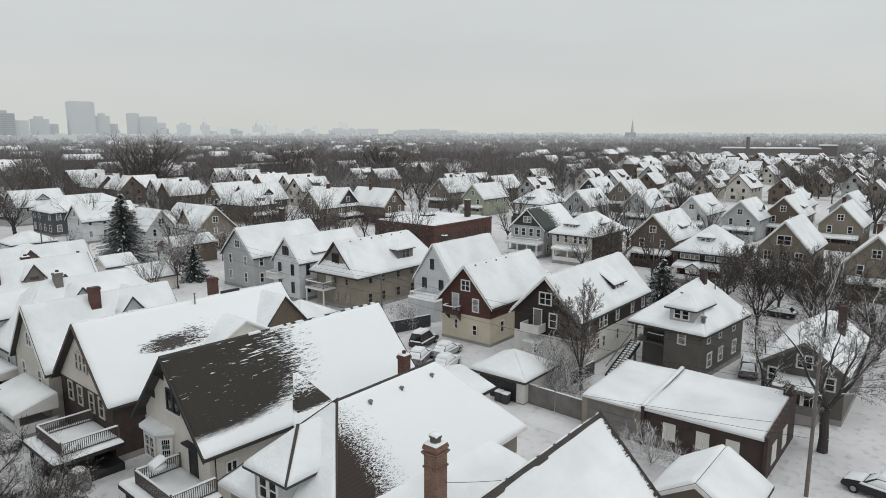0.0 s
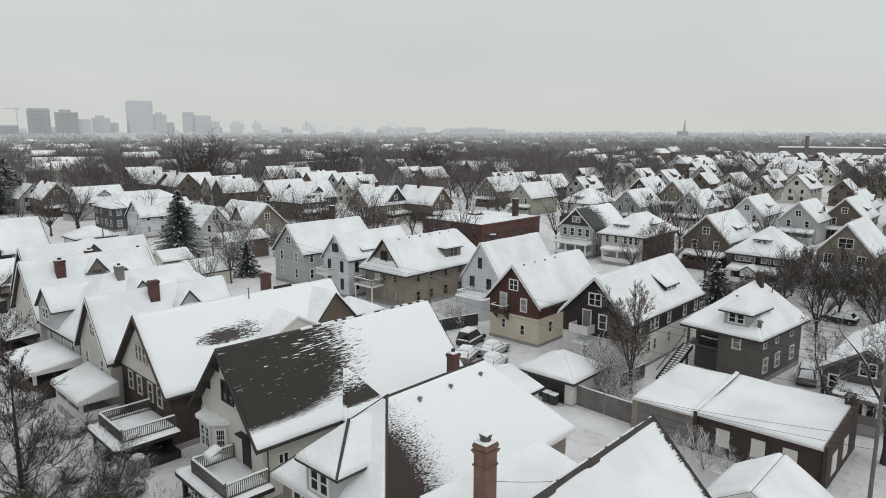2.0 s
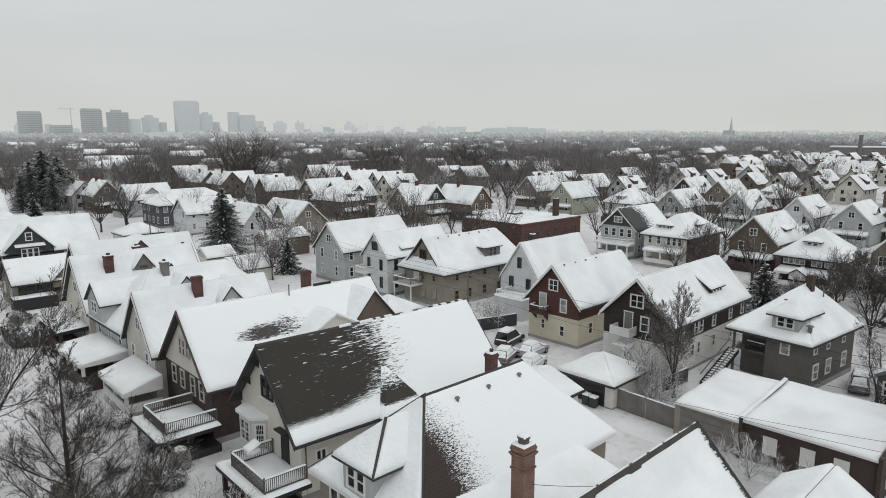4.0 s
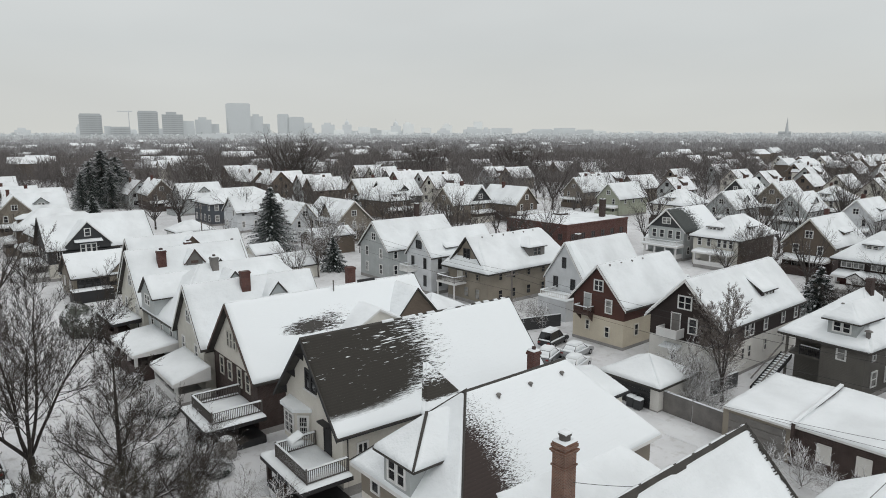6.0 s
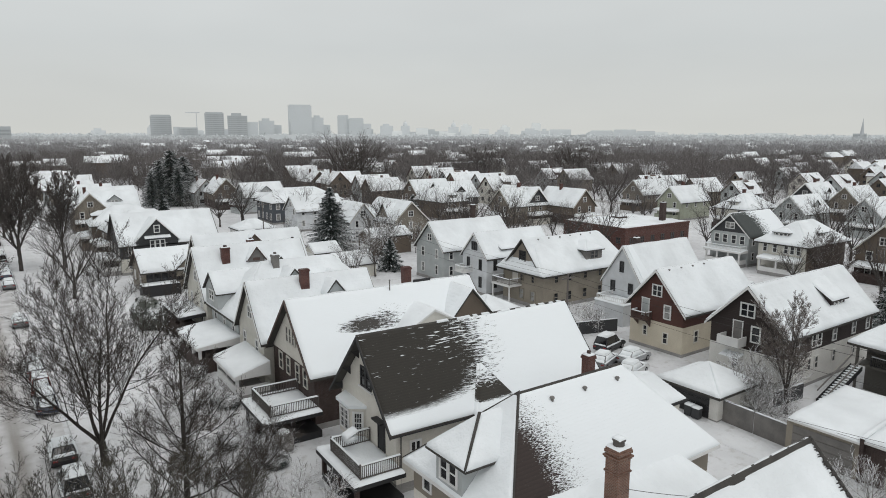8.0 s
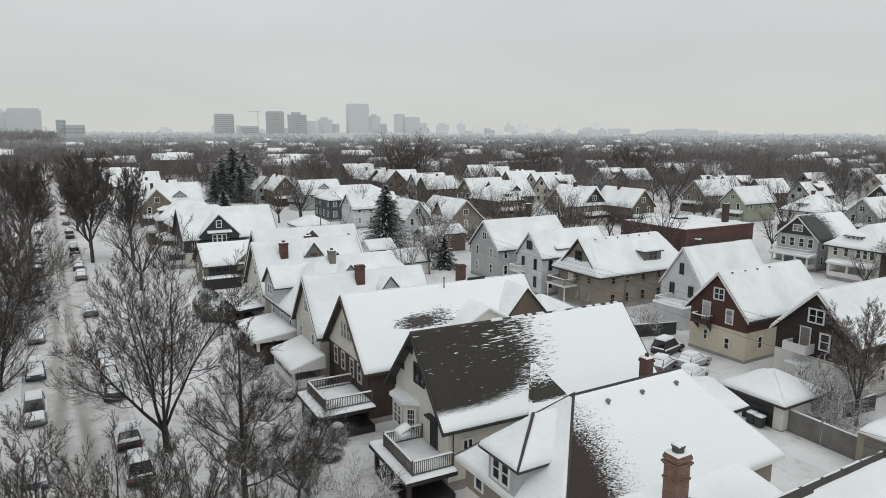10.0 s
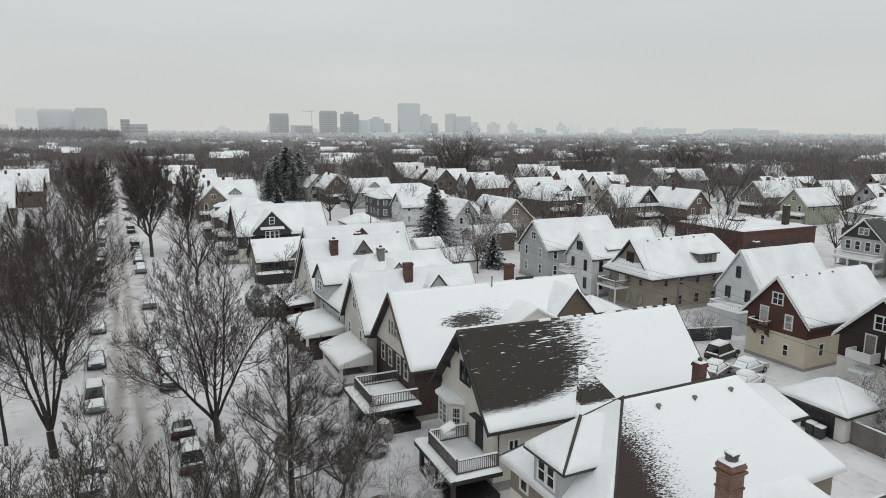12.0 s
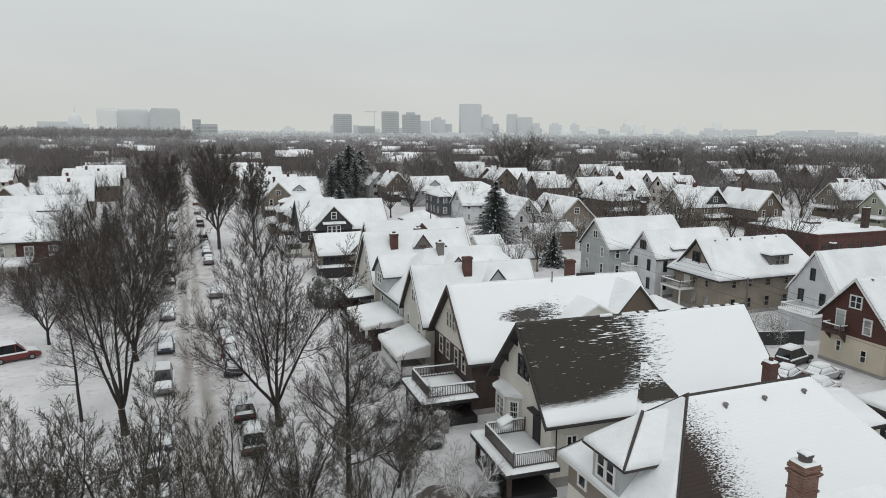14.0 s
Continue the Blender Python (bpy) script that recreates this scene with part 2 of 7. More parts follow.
DARKB = siding("dark_brown_shingle_siding", (0.032, 0.022, 0.02), 0.18, 0.8)
GREYB = siding("grey_brown_clapboard", (0.125, 0.118, 0.105), 0.15)
BLUEG = siding("slate_blue_clapboard", (0.075, 0.085, 0.1))
CHAR = siding("charcoal_shingle_siding", (0.04, 0.042, 0.045), 0.18)
BROWN = siding("brown_clapboard", (0.13, 0.1, 0.075))
GREEN = siding("pale_green_clapboard", (0.36, 0.38, 0.3))
REDBRICK = brick("red_brick", (0.105, 0.036, 0.028), (0.13, 0.1, 0.09))
DKBRICK = brick("dark_brown_brick", (0.058, 0.034, 0.029), (0.085, 0.074, 0.07))
# Factory brick with the distance haze put into its grey tone.
HAZEBRICK = plain("hazed_factory_brick", (0.185, 0.17, 0.165), None, 0.1, 0.9, 0)
CHIMBRICK = brick("orange_brick", (0.21, 0.105, 0.072), (0.24, 0.2, 0.17))
TRIM = plain("white_trim_paint", (0.72, 0.72, 0.71), (0.6, 0.6, 0.59), 2, 0.5)
BRTRIM = plain("brown_trim_paint", (0.09, 0.055, 0.045), None, 2, 0.6)
DKTRIM = plain("dark_trim_paint", (0.02, 0.02, 0.022), None, 2, 0.6)
RAILM = plain("dark_stained_timber", (0.1, 0.09, 0.083), (0.07, 0.064, 0.06), 3, 0.8)
GREYT = plain("grey_timber", (0.2, 0.19, 0.18), (0.13, 0.125, 0.12), 3, 0.85)
GLASS = glass_mat("window_glass", (0.022, 0.024, 0.027))
BLIND = glass_mat("window_with_blind", (0.3, 0.3, 0.29))
CONC = plain("grey_concrete", (0.33, 0.32, 0.31), None, 2, 0.9)
BARK = bark_mat("dark_bark", (0.042, 0.034, 0.029), 0.34)
TWIG = bark_mat("fine_twigs", (0.062, 0.05, 0.042), 0.1)
RUSTTWIG = bark_mat("rust_brown_twigs", (0.125, 0.098, 0.086), 0.18)
PALETWIG = bark_mat("pale_brown_twigs", (0.21, 0.18, 0.162), 0.16)
GREENTWIG = bark_mat("olive_brown_twigs", (0.085, 0.077, 0.058), 0.1)
MIDTWIG = bark_mat("grey_brown_twigs", (0.118, 0.103, 0.094), 0.12)
MIDBARK = bark_mat("grey_bark", (0.075, 0.065, 0.06), 0.2)
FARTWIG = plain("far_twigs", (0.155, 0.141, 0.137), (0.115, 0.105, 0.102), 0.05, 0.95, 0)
# Distance haze is painted into the woods: each belt outwards is paler.
WOODS = [plain("hazed_woods_" + k, c, tuple(x * 0.75 for x in c), 0.02, 0.95, 0) for k, c in
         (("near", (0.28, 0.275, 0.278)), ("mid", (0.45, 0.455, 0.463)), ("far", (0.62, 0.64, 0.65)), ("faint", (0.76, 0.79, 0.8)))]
NEEDLE = bark_mat("snowy_needles", (0.034, 0.046, 0.04), 0.34, 0.25)
FROSTED = bark_mat("frosted_shrub_twigs", (0.17, 0.15, 0.135), 0.5, 0.1)
SNOWBARK = bark_mat("snow_laden_bark", (0.06, 0.053, 0.05), 0.56, 0.2)
BUSHM = bark_mat("evergreen_shrub", (0.15, 0.16, 0.14), 0.2, 0.15)
RUBBER = plain("tyre_rubber", (0.018, 0.018, 0.019), None, 5, 0.9)
RIM = plain("steel_rim", (0.4, 0.4, 0.41), None, 5, 0.4, 0, 0.8)
METAL = plain("galvanised_metal", (0.35, 0.36, 0.37), None, 4, 0.5, 0.1, 0.6)
WOODPOLE = plain("weathered_pole", (0.16, 0.145, 0.135), None, 2, 0.9)
CABLE = plain("black_cable", (0.02, 0.02, 0.02), None, 2, 0.7, 0)
CARP = {k: plain("car_paint_" + k, c, tuple(x * 0.9 for x in c), 1, 0.3, 0) for k, c in
        {"black": (0.012, 0.012, 0.014), "grey": (0.16, 0.165, 0.17), "silver": (0.35, 0.36, 0.37), "white": (0.65, 0.66, 0.66), "blue": (0.04, 0.05, 0.08), "red": (0.15, 0.03, 0.025)}.items()}
LAMP_RED = plain("red_lamp_lens", (0.25, 0.02, 0.02), None, 2, 0.3, 0)
LAMP_CLEAR = plain("clear_lamp_lens", (0.6, 0.6, 0.58), None, 2, 0.2, 0)
# Skyline haze is mixed into these facade and window colours.
CITY = [plain("hazed_city_facade_" + k, c, tuple(x * 0.95 for x in c), 0.03, 0.9, 0) for k, c in
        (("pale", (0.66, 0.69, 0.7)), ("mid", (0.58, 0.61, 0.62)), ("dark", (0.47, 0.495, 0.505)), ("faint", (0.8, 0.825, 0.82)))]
CITYWIN = [plain("hazed_city_window_band_" + k, c, None, 0.03, 0.9, 0) for k, c in (("pale", (0.61, 0.64, 0.65)), ("mid", (0.53, 0.56, 0.57)), ("dark", (0.46, 0.485, 0.495)), ("faint", (0.69, 0.715, 0.715)))]


# ---- mesh building ----
class Build:
    """Collects points and faces of one mesh."""

    def __init__(self):
        self.v, self.f = [], []

    def poly(self, pts):
        k = len(self.v)
        self.v += [tuple(p) for p in pts]
        self.f.append(tuple(range(k, k + len(pts))))

    def box(self, x0, x1, y0, y1, z0, z1):
        k = len(self.v)
        self.v += [(x, y, z) for z in (z0, z1) for x, y in ((x0, y0), (x1, y0), (x1, y1), (x0, y1))]
        self.f += [tuple(k + i for i in q) for q in ((3, 2, 1, 0), (4, 5, 6, 7), (0, 1, 5, 4), (1, 2, 6, 5), (2, 3, 7, 6), (3, 0, 4, 7))]

    def prism(self, pts, vec):
        """A flat outline pushed along vec; closed."""
        k, n = len(self.v), len(pts)
        self.v += [tuple(p) for p in pts] + [tuple(Vector(p) + Vector(vec)) for p in pts]
        self.f += [tuple(k + i for i in reversed(range(n))), tuple(k + n + i for i in range(n))]
        self.f += [(k + i, k + (i + 1) % n, k + n + (i + 1) % n, k + n + i) for i in range(n)]

    def tube(self, a, b, r0, r1, sides=5):
        a, b = Vector(a), Vector(b)
        d = (b - a).normalized()
        u = d.orthogonal().normalized()
        w = d.cross(u)
        k = len(self.v)
        for c, r in ((a, r0), (b, r1)):
            for i in range(sides):
                t = i * 2 * math.pi / sides
                self.v.append(tuple(c + (u * math.cos(t) + w * math.sin(t)) * r))
        self.f += [(k + i, k + (i + 1) % sides, k + sides + (i + 1) % sides, k + sides + i) for i in range(sides)]
        self.f.append(tuple(k + sides + i for i in range(sides)))
        self.f.append(tuple(k + i for i in reversed(range(sides))))

    def lattice(self, ys, zs, filled, x0, x1):
        """A flat frame of bars as one connected shape: cells of the grid ys by zs that filled(i, j) tells."""
        k, n = len(self.v), len(zs)
        self.v += [(x, y, z) for x in (x0, x1) for y in ys for z in zs]
        off = len(ys) * n

        def at(i, j, back):
            return k + back * off + i * n + j
        for i in range(len(ys) - 1):
            for j in range(n - 1):
                if not filled(i, j):
                    continue
                self.f.append((at(i, j, 0), at(i, j + 1, 0), at(i + 1, j + 1, 0), at(i + 1, j, 0)))
                for di, dj, p, q in ((-1, 0, (i, j), (i, j + 1)), (1, 0, (i + 1, j + 1), (i + 1, j)), (0, -1, (i + 1, j), (i, j)), (0, 1, (i, j + 1), (i + 1, j + 1))):
                    a, c = i + di, j + dj
                    if not (0 <= a < len(ys) - 1 and 0 <= c < n - 1) or not filled(a, c):
                        self.f.append((at(*q, 0), at(*p, 0), at(*p, 1), at(*q, 1)))

    def pipe(self, pts, r, sides=4):
        """One continuous tube along the points."""
        k = len(self.v)
        for i, p in enumerate(pts):
            d = (Vector(pts[min(i + 1, len(pts) - 1)]) - Vector(pts[max(i - 1, 0)])).normalized()
            u = d.cross(Vector((0, 0, 1))).normalized()
            w = d.cross(u)
            for s in range(sides):
                t = s * 2 * math.pi / sides
                self.v.append(tuple(Vector(p) + (u * math.cos(t) + w * math.sin(t)) * r))
        for i in range(len(pts) - 1):
            for s in range(sides):
                self.f.append((k + i * sides + s, k + i * sides + (s + 1) % sides, k + (i + 1) * sides + (s + 1) % sides, k + (i + 1) * sides + s))

    def drift(self, p00, p10, p11, p01, thick, cell=0.5, seed=0.0, rough=0.35):
        """A quilt of snow on a slope given by its four corners: rounded edges and a slightly uneven top."""
        p00, p10, p11, p01 = (Vector(p) for p in (p00, p10, p11, p01))
        nrm = (p10 - p00).cross(p01 - p00)
        if nrm.length < 1e-6:
            nrm = (p10 - p00).cross(p11 - p00)
        nrm.normalize()
        if nrm.z < 0:
            nrm = -nrm
        lu = max((p10 - p00).length, (p11 - p01).length)
        lv = max((p01 - p00).length, (p11 - p10).length)
        nu, nv = max(2, int(lu / cell)), max(2, int(lv / cell))
        us = [0, min(0.06, 0.1 / lu)] + [i / nu for i in range(1, nu)] + [1 - min(0.06, 0.1 / lu), 1]
        vs = [0, min(0.06, 0.1 / lv)] + [i / nv for i in range(1, nv)] + [1 - min(0.06, 0.1 / lv), 1]
        k = len(self.v)
        for i, u in enumerate(us):
            for j, w in enumerate(vs):
                p = p00.lerp(p10, u).lerp(p01.lerp(p11, u), w)
                edge = i in (0, len(us) - 1) or j in (0, len(vs) - 1)
                h = -0.02 if edge else thick * (1 + rough * 1.4 * noise.noise((p.x * 0.5 + seed, p.y * 0.5, p.z * 0.5 + seed)) + rough * 0.5 * noise.noise((p.x * 1.9, p.y * 1.9 + seed, p.z)))
                self.v.append(tuple(p + nrm * h))
        m = len(vs)
        for i in range(len(us) - 1):
            for j in range(m - 1):
                self.f.append((k + i * m + j, k + (i + 1) * m + j, k + (i + 1) * m + j + 1, k + i * m + j + 1))

    def mesh(self, name, material, smooth=False):
        me = bpy.data.meshes.new(name)
        me.from_pydata(self.v, [], self.f)
        me.materials.append(material)
        if smooth:
            me.polygons.foreach_set("use_smooth", [True] * len(me.polygons))
        me.update()
        return me


def part(name, b, material, parent, label="", smooth=False, place=None):
    """Links what b has collected (a Build or a finished mesh) as one mesh object under parent."""
    ob = new(name, b.mesh(name, material, smooth) if isinstance(b, Build) else b)
    ob.parent = parent
    if place is not None:
        ob.matrix_local = place
    if label:
        tagged(ob, label)
    return ob


def thing(name, label, category, m=Matrix(), group="", kind=""):
    ob = new(name)
    ob.empty_display_size = 0.5
    ob.matrix_world = m
    return tagged(ob, label, category, group, kind)


CACHE = {}


def window_meshes(w, h, casing, glass, double):
    key = (round(w, 2), round(h, 2), casing.name, glass.name, double)
    if key not in CACHE:
        f = Build()
        c = 0.1
        ys = [-w / 2 - 0.05, -w / 2 + c] + ([-c * 0.5, c * 0.5] if double else []) + [w / 2 - c, w / 2 + 0.05]
        zs = [-0.09, 0.03, h * 0.5 - 0.03, h * 0.5 + 0.03, h - 0.04, h + 0.1]
        f.lattice(ys, zs, lambda i, j: i % 2 == 0 or j % 2 == 0, -0.08, 0.0)
        p = Build()
        p.box(-0.025, 0.0, -w / 2 + 0.03, w / 2 - 0.03, 0.02, h - 0.01)
        CACHE[key] = f.mesh("window", casing), p.mesh("pane", glass)
    return CACHE[key]


def window(root, side, dims, u, z, w=0.8, h=1.35, casing=None, glass=None, double=False):
    """A window on a wall of a house: side W, E, S or N; u is the place along the wall, z the sill."""
    L, W = dims
    f, p = window_meshes(w, h, casing or TRIM, glass or GLASS, double)
    place = {"W": pose(0, u, z), "E": pose(L, u, z, 0, 0, 180), "S": pose(u, -W / 2, z, 0, 0, 90), "N": pose(u, W / 2, z, 0, 0, -90)}[side]
    ob = part("window", f, None, root, place=place)
    part("pane", p, None, ob)
    return ob


def door(root, side, dims, u, z, casing=None, leaf=None):
    L, W = dims
    key = ("door", (casing or TRIM).name, (leaf or BRTRIM).name)
    if key not in CACHE:
        f, d = Build(), Build()
        f.box(-0.07, 0, -0.55, -0.45, 0, 2.1)
        f.box(-0.07, 0, 0.45, 0.55, 0, 2.1)
        f.box(-0.08, 0, -0.58, 0.58, 2.1, 2.22)
        d.box(-0.04, 0, -0.45, 0.45, 0.02, 2.1)
        for zz in (0.2, 1.15):
            d.box(-0.055, -0.04, -0.32, 0.32, zz, zz + 0.75)
        CACHE[key] = f.mesh("door_frame", casing or TRIM), d.mesh("door", leaf or BRTRIM)
    f, d = CACHE[key]
    place = {"W": pose(0, u, z), "E": pose(L, u, z, 0, 0, 180), "S": pose(u, -W / 2, z, 0, 0, 90), "N": pose(u, W / 2, z, 0, 0, -90)}[side]
    ob = part("door", d, None, root, place=place)
    part("frame", f, None, ob)


def gable_walls(root, L, W, he, hr, bands, base=0.5):
    """Walls in bands from the ground up: [(top height, material), ...], the last one takes the gables."""
    b = Build()
    b.box(-0.04, L + 0.04, -W / 2 - 0.04, W / 2 + 0.04, 0, base)
    part("foundation", b, CONC, root)
    z = base
    for i, (top, m) in enumerate(bands):
        b = Build()
        if i < len(bands) - 1:
            b.box(0, L, -W / 2, W / 2, z, top)
            z = top
        elif hr:
            b.prism([(0, -W / 2, z), (0, W / 2, z), (0, W / 2, he), (0, 0, hr - 0.12), (0, -W / 2, he)], (L, 0, 0))
        else:
            b.box(0, L, -W / 2, W / 2, z, he)
        part("wall", b, m, root)


def gable_roof(root, L, W, he, hr, ov=0.5, rk=0.5, roofm=None, trim=None, snow=0.14, cell=0.7, mats=(None, None), seed=0.0, x0=0.0):
    """Two roof slabs with fascia boards, and a snow quilt on each slope. mats: other snow for the S and N slope."""
    k = (hr - he) / (W / 2)
    ze, ye = he - ov * k, W / 2 + ov
    a, e = x0 - rk, L + rk
    th = 0.2
    b = Build()
    b.prism([(a, 0, hr), (a, -ye, ze), (a, -ye, ze - th), (a, 0, hr - th * 1.3), (a, ye, ze - th), (a, ye, ze)], (e - a, 0, 0))
    roof = part("roof", b, roofm or SHINGLE, root)
    if trim:
        for x in (a - 0.05, e):
            b = Build()
            for s in (-1, 1):
                b.prism([(x, 0, hr - 0.02), (x, s * ye, ze - 0.02), (x, s * ye, ze - 0.27), (x, 0, hr - 0.33)], (0.05, 0, 0))
            part("fascia", b, trim, roof)
    for s, m in ((-1, mats[0]), (1, mats[1])):
        b = Build()
        b.drift((a + 0.05, s * 0.03, hr + 0.01), (e - 0.05, s * 0.03, hr + 0.01), (e - 0.05, s * (ye - 0.02), ze + 0.02), (a + 0.05, s * (ye - 0.02), ze + 0.02), snow, cell, seed + s)
        part("snow_cover", b, m or SNOW, roof, smooth=True)
    return roof


def hip_roof(root, L, W, he, hr, ov=0.6, ridge=None, roofm=None, snow=0.14, cell=0.7, mats=None, seed=0.0, fall=(None, None)):
    """A hip roof; ridge: its length (0 for a pyramid). fall: how far the W and E hips run in, where they differ."""
    ridge = max(0.05, L - W if ridge is None else ridge)
    k = (hr - he) / (W / 2)
    ze, ye = he - ov * k, W / 2 + ov
    x0, x1 = -ov, L + ov
    r0 = (L - ridge) / 2 if fall[0] is None else fall[0]
    r1 = (L + ridge) / 2 if fall[1] is None else L - fall[1]
    th = 0.22
    b = Build()
    c = [(x0, -ye), (x1, -ye), (x1, ye), (x0, ye)]
    top, bot = [(x, y, ze) for x, y in c], [(x, y, ze - th) for x, y in c]
    R0, R1 = (r0, 0, hr), (r1, 0, hr)
    b.poly(list(reversed(bot)))
    for i in range(4):
        b.poly([bot[i], bot[(i + 1) % 4], top[(i + 1) % 4], top[i]])
    b.poly([top[0], top[1], R1, R0])
    b.poly([top[1], top[2], R1])
    b.poly([top[2], top[3], R0, R1])
    b.poly([top[3], top[0], R0])
    roof = part("roof", b, roofm or SHINGLE, root)
    mats = mats or (None,) * 4
    n = 0.02
    for i, (p, q, s, t) in enumerate(((top[0], top[1], R1, R0), (top[1], top[2], R1, R1), (top[2], top[3], R0, R1), (top[3], top[0], R0, R0))):
        b = Build()
        up = Vector((0, 0, n))
        if s == t:
            s = Vector(s).lerp(Vector(p), 0.01), Vector(s).lerp(Vector(q), 0.01)
            b.drift(Vector(p) + up, Vector(q) + up, s[1] + up, s[0] + up, snow, cell, seed + i)
        else:
            b.drift(Vector(p) + up, Vector(q) + up, Vector(s) + up, Vector(t) + up, snow, cell, seed + i)
        part("snow_cover", b, mats[i] or SNOW, roof, smooth=True)
    return roof


def dormer(root, place, w, h, d, kind="gable", wallm=None, n=2, rise=None, roofm=None, trim=None, glass=None, run=None, snowm=None, over=0.3, front=None):
    """A dormer that looks along -x of its place: front wall at x = 0, sill at z = 0, d deep."""
    b = Build()
    rise = w * 0.42 if rise is None else rise
    if kind == "gable":
        b.prism([(0, -w / 2, -0.6), (0, w / 2, -0.6), (0, w / 2, h), (0, 0, h + rise - 0.08), (0, -w / 2, h)], (d, 0, 0))
    elif kind == "shed":
        b.prism([(0, -w / 2, -0.6), (d, -w / 2, -0.6), (d, -w / 2, h + rise - 0.05), (0, -w / 2, h)], (0, w, 0))
    else:
        b.box(0, d, -w / 2, w / 2, -0.6, h)
    dm = part("dormer", b, wallm or GREYW, root, place=place)
    r, s = Build(), Build()
    o, th = over, 0.14
    if kind == "gable":
        k = rise / (w / 2)
        ye, ze = w / 2 + o, h - o * k
        r.prism([(-o, 0, h + rise), (-o, -ye, ze), (-o, -ye, ze - th), (-o, 0, h + rise - th * 1.4), (-o, ye, ze - th), (-o, ye, ze)], (d + o, 0, 0))
        for q in (-1, 1):
            s.drift((-o + 0.04, q * 0.02, h + rise + 0.01), (d, q * 0.02, h + rise + 0.01), (d, q * ye, ze + 0.02), (-o + 0.04, q * ye, ze + 0.02), 0.12, 0.5, q)
    elif kind == "shed":
        k = rise / d
        r.prism([(-o, -w / 2 - o, h - o * k), (d + 0.2, -w / 2 - o, h + rise), (d + 0.2, -w / 2 - o, h + rise - th), (-o, -w / 2 - o, h - o * k - th)], (0, w + 2 * o, 0))
        s.drift((-o, -w / 2 - o, h - o * k + 0.02), (d + 0.2, -w / 2 - o, h + rise + 0.02), (d + 0.2, w / 2 + o, h + rise + 0.02), (-o, w / 2 + o, h - o * k + 0.02), 0.13, 0.5)
    else:
        ye, fo = w / 2 + o, o if front is None else front
        c = [(-fo, -ye, h), (d, -ye, h), (d, ye, h), (-fo, ye, h)]
        q = [(run or w / 2, 0, h + rise), (d, 0, h + rise)]
        r.poly([(x, y, z - th) for x, y, z in reversed(c)])
        for i in (0, 2, 3):
            p0, p1 = Vector(c[i]), Vector(c[(i + 1) % 4])
            r.poly([p0 - Vector((0, 0, th)), p1 - Vector((0, 0, th)), p1, p0])
        r.poly([c[0], c[1], q[1], q[0]])
        r.poly([c[2], c[3], q[0], q[1]])
        r.poly([c[3], c[0], q[0]])
        up = Vector((0, 0, 0.02))
        s.drift(Vector(c[0]) + up, Vector(c[1]) + up, Vector(q[1]) + up, Vector(q[0]) + up, 0.12, 0.5)
        s.drift(Vector(c[3]) + up, Vector(c[2]) + up, Vector(q[1]) + up, Vector(q[0]) + up, 0.12, 0.5, 3)
        s.drift(Vector(c[3]) + up, Vector(c[0]) + up, Vector(q[0]) + up + Vector((0, -0.02, 0)), Vector(q[0]) + up + Vector((0, 0.02, 0)), 0.12, 0.5, 5)
    part("dormer_roof", r, roofm or SHINGLE, dm)
    part("dormer_snow", s, snowm or SNOW, dm, smooth=True)
    ww = min(0.85, (w - 0.3) / max(n, 1))
    for i in range(n):
        f, p = window_meshes(ww - 0.06, h - 0.35, trim or TRIM, glass or GLASS, False)
        ob = part("dormer_window", f, None, dm, place=pose(0, (i - (n - 1) / 2) * ww, 0.15))
        q = part("dormer_pane", p, None, dm, place=pose(0, (i - (n - 1) / 2) * ww, 0.15))
    return dm


def chimney(root, x, y, z0, z1, w=0.6, m=None, d=None, cap=True):
    b = Build()
    d = d or w
    b.box(x - w / 2, x + w / 2, y - d / 2, y + d / 2, z0, z1 - 0.25)
    b.box(x - w / 2 - 0.06, x + w / 2 + 0.06, y - d / 2 - 0.06, y + d / 2 + 0.06, z1 - 0.25, z1 - 0.1)
    b.box(x - w / 2 - 0.02, x + w / 2 + 0.02, y - d / 2 - 0.02, y + d / 2 + 0.02, z1 - 0.1, z1)
    ch = part("chimney", b, m or REDBRICK, root)
    if cap:
        b = Build()
        b.drift((x - w / 2, y - d / 2, z1), (x + w / 2, y - d / 2, z1), (x + w / 2, y + d / 2, z1), (x - w / 2, y + d / 2, z1), 0.1, 0.2)
        part("snow_cap", b, SNOW, ch, smooth=True)
        b = Build()
        b.tube((x, y, z1 - 0.05), (x, y, z1 + 0.28), w * 0.24, w * 0.22, 10)
        part("flue", b, DKBRICK, ch)
    return ch


def vent(root, x, y, z, h=0.45, r=0.09):
    b = Build()
    b.tube((x, y, z - 0.3), (x, y, z + h), r, r, 8)
    b.tube((x, y, z + h), (x, y, z + h + 0.1), r * 1.7, r * 1.2, 8)
    part("vent_pipe", b, GREYT, root)


BAL = {}


